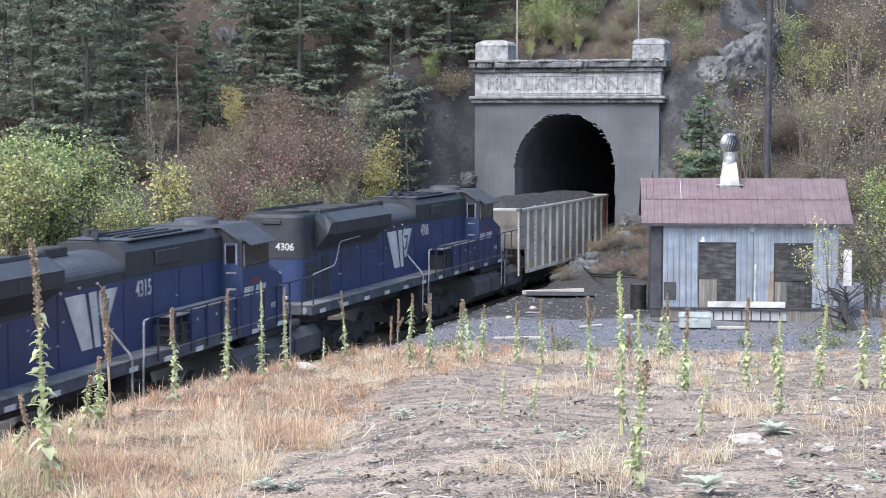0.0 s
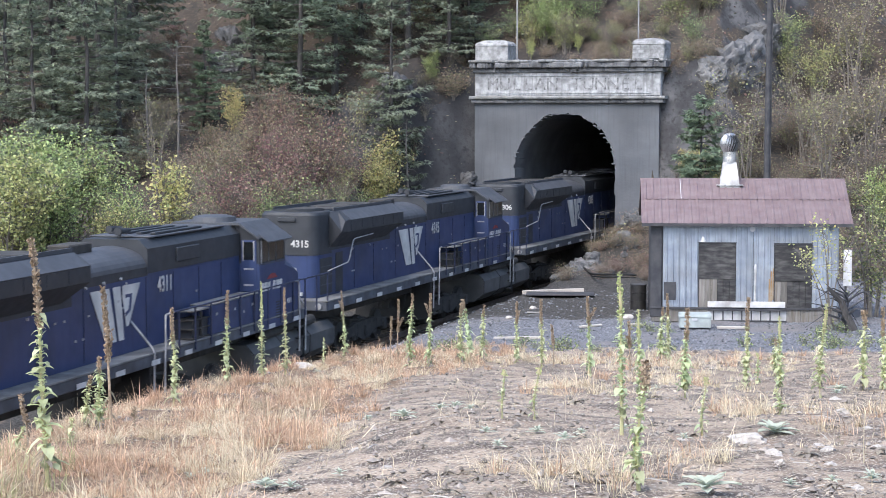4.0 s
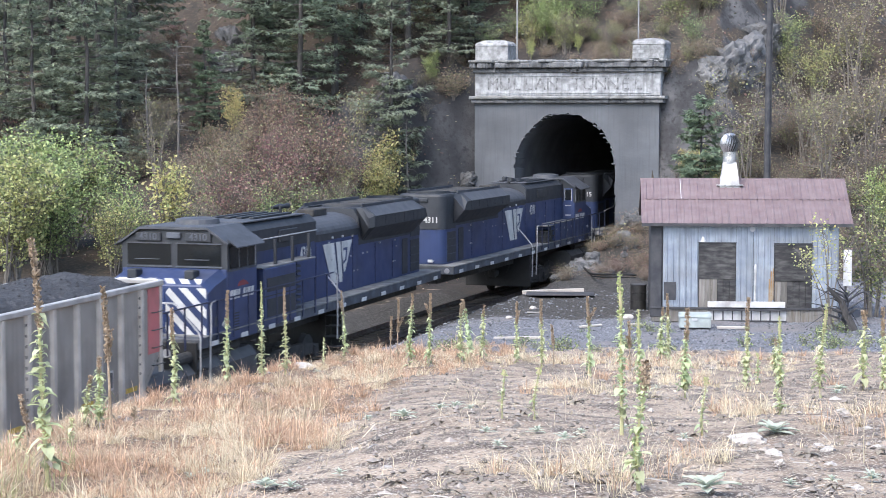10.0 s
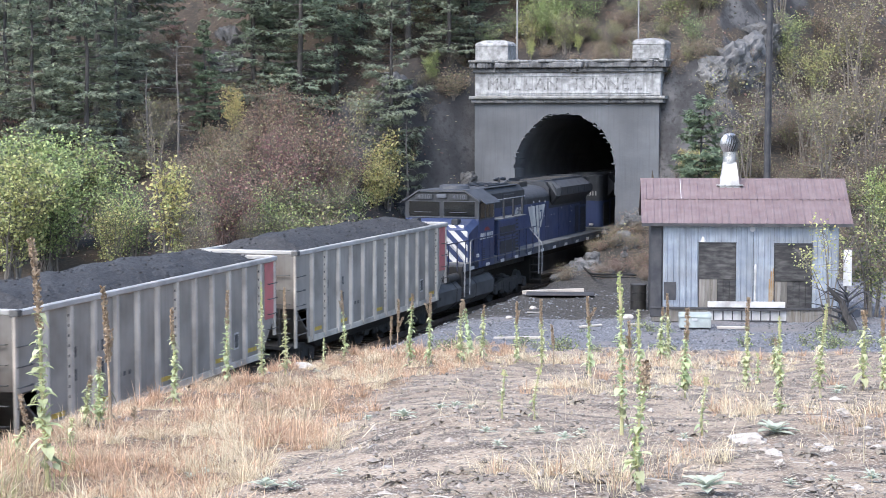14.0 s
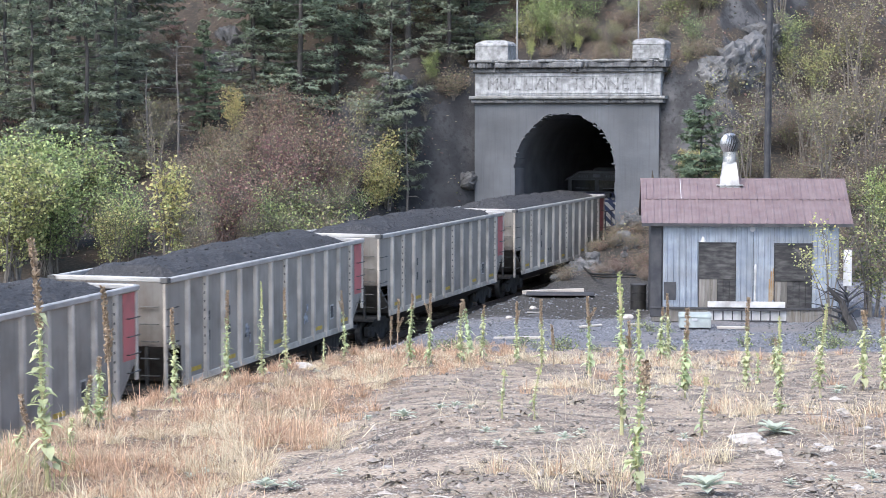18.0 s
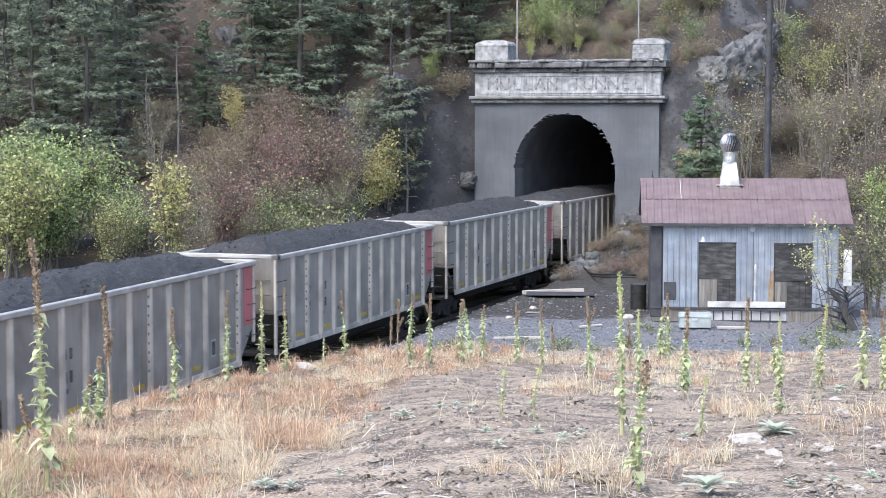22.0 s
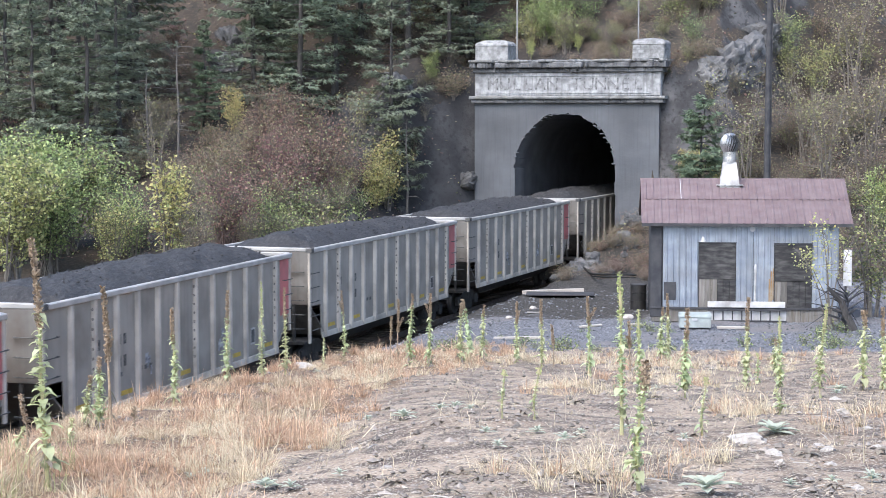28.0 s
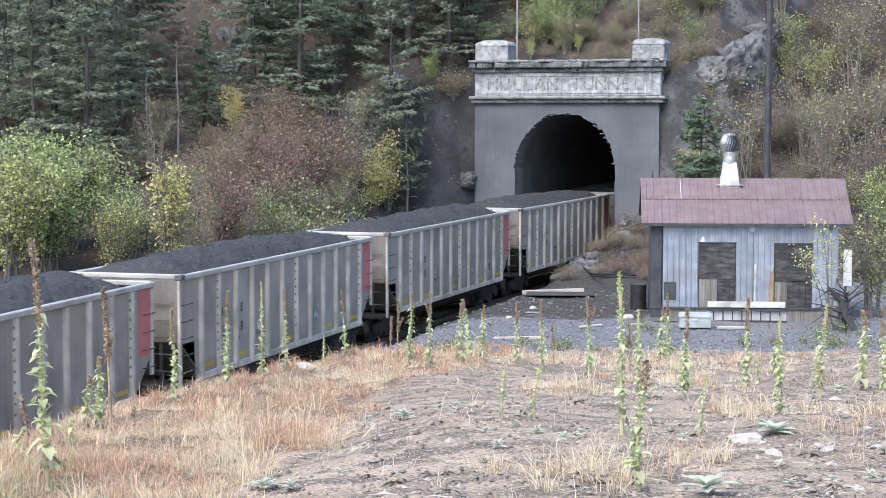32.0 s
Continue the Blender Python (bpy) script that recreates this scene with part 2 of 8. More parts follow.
PIER = mat("patched_pier_concrete", (0.26, 0.265, 0.27), (0.13, 0.132, 0.136), 2.6, 0.6, 0.9, bump=0.4, bscale=9, dist=0.04, dirt=(0.13, 0.13, 0.12), dscale=1.0, damount=0.6, streaks=0.3)
PIERSTONE = mat("pale_rough_stone", (0.34, 0.345, 0.355), (0.18, 0.184, 0.19), 5.0, 0.6, 0.9, bump=0.5, bscale=14, dist=0.03, dirt=(0.12, 0.12, 0.12), dscale=1.6, damount=0.5, jitter=0.22)
PALESTONE = mat("pale_dusty_stone", (0.5, 0.47, 0.44), (0.36, 0.33, 0.3), 4.0, 0.5, 0.9, bump=0.4, bscale=14, dist=0.03, dirt=(0.26, 0.23, 0.2), dscale=1.6, damount=0.5)
LETTER = mat("dark_flaked_letter", (0.085, 0.087, 0.092), (0.3, 0.305, 0.318), 6.0, 0.5, 0.9, bump=0.3)
SOOT = mat("sooty_tunnel_lining", (0.15, 0.158, 0.175), (0.1, 0.105, 0.12), 0.8, 0.6, 0.95, bump=0.4, bscale=5, dist=0.05)
ROCK = mat("grey_rock", (0.14, 0.14, 0.145), (0.065, 0.066, 0.07), 1.6, 0.6, 0.9, bump=1.0, bscale=5, dist=0.15, dirt=(0.17, 0.167, 0.16), dscale=0.6, damount=0.5, jitter=0.25)

HOSEBLACK = mat("black_brake_hose", (0.015, 0.015, 0.016), rough=0.6, bump=0.05)

# ---- the track's line ----
TRACK_S = np.arange(-280.0, 280.01, 0.25)
_th = 0.27401 + 0.0018442 * TRACK_S - 6.7377e-06 * TRACK_S ** 2 / 2
_th[TRACK_S < -100] = 0.27401 - 0.18442 - 0.0336885
_mid = (_th[1:] + _th[:-1]) / 2
_x = np.concatenate([[0], np.cumsum(np.sin(_mid) * 0.25)])
_y = np.concatenate([[0], np.cumsum(np.cos(_mid) * 0.25)])
_i0 = int(np.argmin(abs(TRACK_S)))
TRACK_X = _x - _x[_i0] - 6.6257 - 1.6 * np.cos(_th)
TRACK_Y = _y - _y[_i0] + 43.4611 + 1.6 * np.sin(_th)
TRACK_H = _th
PORTAL_S = 45.25


def on_track(s, side=0.0):
    """x, y and heading (clockwise from +y) of the track's centre line, or side metres to its right."""
    x, y, h = (float(np.interp(s, TRACK_S, a)) for a in (TRACK_X, TRACK_Y, TRACK_H))
    return x + side * math.cos(h), y - side * math.sin(h), h


PX, PY, PH = on_track(PORTAL_S)


def ramp_between(v, a, b):
    t = np.clip((v - a) / (b - a), 0, 1)
    return t * t * (3 - 2 * t)


def lumps(x, y, size, seed):
    """Smooth value noise of plain sines, about -1 to 1."""
    r = np.random.RandomState(seed)
    total = 0
    for k in range(7):
        a, f, p = r.uniform(0, 6.28), r.uniform(0.6, 1.7) / size, r.uniform(0, 6.28)
        total = total + np.sin((x * math.cos(a) + y * math.sin(a)) * f * 6.28 + p)
    return total / 4.0


def ground_height(x, y, rough=True):
    x, y = np.asarray(x, float), np.asarray(y, float)
    xc, hc = np.interp(y, TRACK_Y, TRACK_X), np.interp(y, TRACK_Y, TRACK_H)
    lat = (x - xc) * np.cos(hc)
    b = (x - PX) * math.sin(PH) + (y - PY) * math.cos(PH)
    a = (x - PX) * math.cos(PH) - (y - PY) * math.sin(PH)
    # the near bank and the gravel yard
    near = np.interp(y, [-400, -60, 0, 10, 17, 25, 35, 45, 53, 65, 75, 90, 400], [9, 7.2, 6.1, 5.55, 4.85, 3.8, 2.72, 1.66, 0.86, 0.72, 0.6, 0.6, 0.6])
    near = near + 0.35 * ramp_between(x, 6, 16) * ramp_between(y, 60, 30)
    near = near - (0.2 + 0.12 * ramp_between(y, 27, 18)) * ramp_between(x, 0.3, -2.2) * ramp_between(y, 7, 11) * ramp_between(y, 52, 40)
    crest = np.interp(y, [-60, 16, 31, 45, 60, 70, 90], [14, 11.3, 7.4, 4.6, 3.6, 3.2, 3.0])
    # the hill behind
    hill_l = np.interp(b, [-300, -60, -28, -18, -10, -4, 0, 1.2, 8, 18, 30, 60, 150, 400], [0.6, 0.8, 1.6, 3.2, 5.6, 7.2, 8.6, 9.7, 13.5, 20, 27, 42, 80, 120])
    hill_r = np.interp(b, [-300, -30, -14, -9, -4.5, 0, 6, 13, 22, 40, 80, 150, 400], [0.6, 0.62, 0.7, 1.1, 3.0, 4.4, 6.6, 11, 17.5, 29, 48, 75, 120])
    close = ramp_between(a, 11, 5.5) * ramp_between(b, -0.6, 1.4)
    right = np.maximum(hill_r, hill_r * (1 - close) + hill_l * close)
    right = np.where((y < 75) & (b < -9), np.maximum(near, right * ramp_between(b, -22, -10)), right)
    bank = ramp_between(lat, 2.1, crest)
    cut_r = np.maximum(0, (lat - 1.95) * 1.15)
    right = np.where(b < 0.3, np.where(b > -10, np.minimum(right, cut_r), right * bank), right)
    cut_l = np.maximum(0, (-lat - 3.6)) * 0.8 + ramp_between(b, -2.2, 1.2) * np.maximum(0, -lat - 4.2) * 6
    left = np.minimum(hill_l, cut_l)
    # west of the track, towards and behind the camera
    z = np.where(lat > 0, right, np.where(b < 0.3, left, hill_l))
    z = np.where((b > 0.3) & (abs(a) < 5.2), hill_l, z)
    bed = ramp_between(abs(lat), 2.6, 1.7) * (b < 0.3)
    z = z * (1 - bed) - 0.24 * bed
    if rough:
        wild = ramp_between(b, -14, 2)
        calm = ramp_between(abs(lat), 1.8, 3.5)
        z = z + calm * (lumps(x, y, 1.3, 3) * 0.03 + lumps(x, y, 4.5, 4) * 0.07 + lumps(x, y, 0.45, 9) * 0.012)
        z = z + calm * wild * (lumps(x, y, 1.1, 15) * 0.16 + lumps(x, y, 0.6, 16) * 0.07 + lumps(x, y, 5, 5) * 0.5 + lumps(x, y, 2.0, 6) * 0.28 + lumps(x, y, 12, 7) * 0.9) * (abs(a) > 5) + wild * calm * lumps(x, y, 3, 8) * 0.12 * (abs(a) <= 5)
    return z


def gz(x, y):
    return float(ground_height(x, y))


def graded(fine_lo, fine_hi, step, lo, hi):
    mid = list(np.arange(fine_lo, fine_hi + 0.01, step))
    out, d, v = [], step, fine_lo
    while v > lo:
        d *= 1.22
        v -= d
        out.append(v)
    up, d, v = [], step, fine_hi
    while v < hi:
        d *= 1.22
        v += d
        up.append(v)
    return np.array(out[::-1] + mid + up)


GROUND = bpy.data.materials.new("ground_soil_gravel_litter")
GROUND.use_nodes = True


def ground_material():
    nt = GROUND.node_tree
    N, L = nt.nodes, nt.links
    bsdf = N["Principled BSDF"]
    bsdf.inputs["Roughness"].default_value = 0.95
    bsdf.inputs["Specular IOR Level"].default_value = 0.2
    tc = N.new("ShaderNodeTexCoord")

    def tex(kind, scale, detail=6.0):
        n = N.new(kind)
        n.inputs["Scale"].default_value = scale
        if kind == "ShaderNodeTexNoise":
            n.inputs["Detail"].default_value = detail
        L.new(tc.outputs["Object"], n.inputs["Vector"])
        return n

    def rng(sock, lo, hi, a=0.0, b=1.0):
        r = N.new("ShaderNodeMapRange")
        for k, v in (("From Min", lo), ("From Max", hi), ("To Min", a), ("To Max", b)):
            r.inputs[k].default_value = v
        L.new(sock, r.inputs["Value"])
        return r.outputs["Result"]

    def blend(fac, a, b):
        x = N.new("ShaderNodeMix")
        x.data_type = "RGBA"
        for k, val in ((0, fac), (6, a), (7, b)):
            if isinstance(val, tuple):
                x.inputs[k].default_value = (*val, 1)
            else:
                L.new(val, x.inputs[k])
        return x.outputs[2]

    def zone(name):
        at = N.new("ShaderNodeAttribute")
        at.attribute_name = name
        mix = N.new("ShaderNodeMath")
        mix.operation = "ADD"
        L.new(at.outputs["Fac"], mix.inputs[0])
        L.new(rng(tex("ShaderNodeTexNoise", 1.3).outputs["Fac"], 0.3, 0.7, -0.3, 0.3), mix.inputs[1])
        return rng(mix.outputs[0], 0.35, 0.65)

    soil = blend(rng(tex("ShaderNodeTexNoise", 0.9).outputs["Fac"], 0.38, 0.62), (0.34, 0.272, 0.212), (0.222, 0.168, 0.128))
    soil = blend(rng(tex("ShaderNodeTexNoise", 2.6, 9).outputs["Fac"], 0.5, 0.58), soil, (0.12, 0.095, 0.082))
    soil = blend(rng(tex("ShaderNodeTexNoise", 22).outputs["Fac"], 0.5, 0.68), soil, (0.1, 0.083, 0.07))
    soil = blend(rng(tex("ShaderNodeTexNoise", 48, 4).outputs["Fac"], 0.55, 0.62), soil, (0.46, 0.41, 0.345))
    cell = tex("ShaderNodeTexVoronoi", 16)
    gravel = blend(rng(cell.outputs["Color"], 0.1, 0.9), (0.13, 0.138, 0.158), (0.29, 0.302, 0.333))
    gravel = blend(rng(cell.outputs["Distance"], 0.35, 0.6), gravel, (0.09, 0.09, 0.1))
    gravel = blend(rng(tex("ShaderNodeTexNoise", 0.5).outputs["Fac"], 0.5, 0.68), gravel, (0.17, 0.16, 0.16))
    black = blend(rng(tex("ShaderNodeTexNoise", 14).outputs["Fac"], 0.4, 0.7), (0.03, 0.029, 0.029), (0.11, 0.105, 0.1))
    litter = blend(rng(tex("ShaderNodeTexNoise", 0.6).outputs["Fac"], 0.4, 0.6), (0.042, 0.04, 0.037), (0.066, 0.053, 0.044))
    litter = blend(rng(tex("ShaderNodeTexNoise", 7).outputs["Fac"], 0.5, 0.66), litter, (0.1, 0.078, 0.06))
    rock = blend(rng(tex("ShaderNodeTexNoise", 0.9, 12).outputs["Fac"], 0.38, 0.62), (0.048, 0.048, 0.052), (0.105, 0.105, 0.11))
    rock = blend(rng(tex("ShaderNodeTexNoise", 5, 10).outputs["Fac"], 0.5, 0.7), rock, (0.035, 0.035, 0.037))
    # dry thatch, its browns darkened to hold the shade between grass stems
    shaded_thatch = blend(rng(tex("ShaderNodeTexNoise", 20).outputs["Fac"], 0.4, 0.65), (0.24, 0.165, 0.115), (0.09, 0.065, 0.05))
    soil = blend(zone("shaded_thatch"), soil, shaded_thatch)
    col = blend(zone("gravel"), soil, gravel)
    col = blend(zone("ballast"), col, black)
    col = blend(zone("litter"), col, litter)
    col = blend(zone("rock"), col, rock)
    col = blend(rng(zone("soot"), 0.0, 1.0, 0.0, 0.6), col, (0.032, 0.033, 0.037))
    L.new(col, bsdf.inputs["Base Color"])
    bp = N.new("ShaderNodeBump")
    bp.inputs["Strength"].default_value, bp.inputs["Distance"].default_value = 0.7, 0.04
    L.new(tex("ShaderNodeTexNoise", 12, 9).outputs["Fac"], bp.inputs["Height"])
    L.new(bp.outputs["Normal"], bsdf.inputs["Normal"])


ground_material()


def make_ground():
    xs, ys = graded(-26, 26, 0.38, -1500, 1500), graded(6, 118, 0.38, -1500, 2500)
    gx, gy = np.meshgrid(xs, ys)
    z = ground_height(gx, gy)
    nx, ny = len(xs), len(ys)
    b = (gx - PX) * math.sin(PH) + (gy - PY) * math.cos(PH)
    a = (gx - PX) * math.cos(PH) - (gy - PY) * math.sin(PH)
    xc, hc = np.interp(gy, TRACK_Y, TRACK_X), np.interp(gy, TRACK_Y, TRACK_H)
    lat = (gx - xc) * np.cos(hc)
    hole = (abs(a) < 3.4) & (b > -0.5) & (b < 1.9)
    i = np.arange(nx * ny).reshape(ny, nx)
    quads = np.stack([i[:-1, :-1], i[:-1, 1:], i[1:, 1:], i[1:, :-1]], -1).reshape(-1, 4)
    keep = ~hole.ravel()[quads].any(1)
    quads = quads[keep]
    verts = np.stack([gx, gy, z], -1).reshape(-1, 3)
    me = bpy.data.meshes.new("ground")
    me.from_pydata(verts.tolist(), [], quads.tolist())
    me.materials.append(GROUND)
    me.polygons.foreach_set("use_smooth", [True] * len(me.polygons))
    steep = np.hypot(np.gradient(z, axis=0) / np.gradient(gy, axis=0), np.gradient(z, axis=1) / np.gradient(gx, axis=1))
    wild = ramp_between(b, -13, -7) + (lat < -3.2)
    edge = np.interp(gx, [-3, 0, 5, 9, 14, 20], [47, 49, 50, 47.5, 46, 44])
    grassy = np.interp(gy, [9, 13, 16.5, 23, 30, 36, 44, 50], [-1.55, -1.55, -1.4, -1.2, -0.6, 0.2, 1.5, 2.0]) + 0.5 * lumps(gx, gy, 1.6, 33)
    zones = {
        "shaded_thatch": ramp_between(gx, grassy + 0.4, grassy - 0.6) * (gy < 52) * ramp_between(gy, 3, 8) * (lat > 2.5),
        "gravel": ramp_between(gy, edge - 1.5, edge + 1.0) * (lat > 0),
        "ballast": np.clip(ramp_between(abs(lat), 4.2, 2.4) + ramp_between(lat, 12, 8.5) * ramp_between(gy, 58, 64) * (lat > 0), 0, 1) * (gy > 30),
        "soot": ramp_between(b, -14, -7) * ramp_between(lat, -10, -7.5) * (lat < 0) * ramp_between(b, 5, 2),
        "litter": np.clip(wild, 0, 1),
        "rock": ramp_between(steep, 1.2, 2.0) * np.clip(wild, 0, 1) + 0.62 * ramp_between(lumps(gx, gy, 9, 21), 0.55, 0.9) * ramp_between(b, -2, 4),
    }
    for k, arr in zones.items():
        at = me.attributes.new(k, "FLOAT", "POINT")
        at.data.foreach_set("value", arr.ravel().astype(np.float32))
    ob = new("ground", me)
    return tagged(ob, "dry stony bank, grey gravel yard and wooded hillside", "ground", kind="structure")


make_ground()


# ---- railway ----
def along(s0, s1, step, side, z):
    return [(*on_track(s, side)[:2], z) for s in np.arange(s0, s1 + 0.01, step)]


def make_track():
    track = thing("railway_track", "single railway track on sooty ballast leading into the tunnel", "railway track", kind="structure")
    prof = [(-0.075, -0.17), (0.075, -0.17), (0.075, -0.15), (0.012, -0.13), (0.012, -0.04), (0.036, -0.03), (0.036, 0), (-0.036, 0), (-0.036, -0.03), (-0.012, -0.04), (-0.012, -0.13), (-0.075, -0.15)]
    for side in (-0.7525, 0.7525):
        rings = []
        for s in np.arange(-278, 270, 2.0):
            x, y, h = on_track(s, side)
            rings.append([(x + p * math.cos(h), y - p * math.sin(h), q) for p, q in prof])
        part("rail", Build().loft(rings), RUSTRAIL, track)
    me = Build().box(-1.3, -0.115, -0.3, 1.3, 0.115, -0.172, 0.012).mesh("sleeper", SLEEPER)
    for k in range(230):
        s = -52 + 0.55 * k
        x, y, h = on_track(s)
        part("sleeper", me, None, track, at=pose(x, y, 0, 0, 0, -math.degrees(h)))
    me = Build()
    for k in range(380):
        s = -278 + 0.55 * k if k < 410 else 75
        x, y, h = on_track(s)
        if s < -53:
            me.box(-1.3, -0.115, -0.3, 1.3, 0.115, -0.172, turn=pose(x, y, 0, 0, 0, -math.degrees(h)))
    for k in range(350):
        x, y, h = on_track(75 + 0.55 * k)
        me.box(-1.3, -0.115, -0.3, 1.3, 0.115, -0.172, turn=pose(x, y, 0, 0, 0, -math.degrees(h)))
    tagged(part("far_sleepers", me, SLEEPER, track), kind="stuff")


make_track()


# ---- tunnel portal ----
PORTAL = pose(PX, PY, 0, 0, 0, -math.degrees(PH))


def arch_outline(half, spring, rise, rag, n=44, base=-0.3):
    """Opening from the right foot over the crown to the left foot: the ragged edge, and the same points without the damage."""
    r = random.Random(5)
    pts = [(half, base)] + [(half, base + (spring - base) * k / 9) for k in range(1, 9)]
    for k in range(n + 1):
        t = math.pi * k / n
        pts.append((half * math.cos(t), spring + rise * math.sin(t)))
    pts += [(-half, base + (spring - base) * k / 9) for k in range(8, 0, -1)] + [(-half, base)]
    out, plain, w = [], [], 0.0
    for k, (p, q) in enumerate(pts):
        rise_q = q - 3.0 if q >= 3.2 else 0.0
        d = math.hypot(p, rise_q) or 1
        if rag and 1.2 < q:
            # spalled in small steps: two points at one place along the curve, at two depths
            new_w = rag * r.choice((-1.0, -0.5, 0.0, 0.3, 1.0)) * (1.0 if q > spring else 0.5)
            for ww in (w, new_w):
                out.append((p + ww * p / d, q + ww * rise_q / d))
                plain.append((p, q))
            w = new_w
        else:
            out.append((p, q))
            plain.append((p, q))
    return out, plain


def edge_point(p, q, x0, x1, top):
    """Where the ray from the arch's centre through (p, q) meets the face's rim."""
    cx, cz = 0.0, 3.0
    if q < 3.2:
        return (x1 if p > 0 else x0, q)
    dx, dz = p - cx, q - cz
    ts = []
    if dz > 1e-6:
        ts.append((top - cz) / dz)
    if dx > 1e-6:
        ts.append((x1 - cx) / dx)
    if dx < -1e-6:
        ts.append((x0 - cx) / dx)
    t = min(ts)
    return (cx + dx * t, cz + dz * t)


def ragged_beam(x0, x1, y0, y1, z0, z1, chips, seed, n=150):
    """A moulding with a chipped front edge."""
    r = random.Random(seed)
    rings = []
    drop = 0.0
    for k in range(n + 1):
        x = x0 + (x1 - x0) * k / n
        if r.random() < 0.22:
            drop = r.choice([0, 0, 0, 0.1, 0.25, 0.6]) * chips
        f, t = y0 + drop * 0.8 + r.uniform(0, 0.12) * chips, z1 - drop * 0.3 * r.random()
        rings.append([(x, f + 0.03, z0), (x, f, z0 + 0.04), (x, f, t - 0.05), (x, f + 0.04, t), (x, y1, z1), (x, y1, z0)])
    return Build().loft(rings)


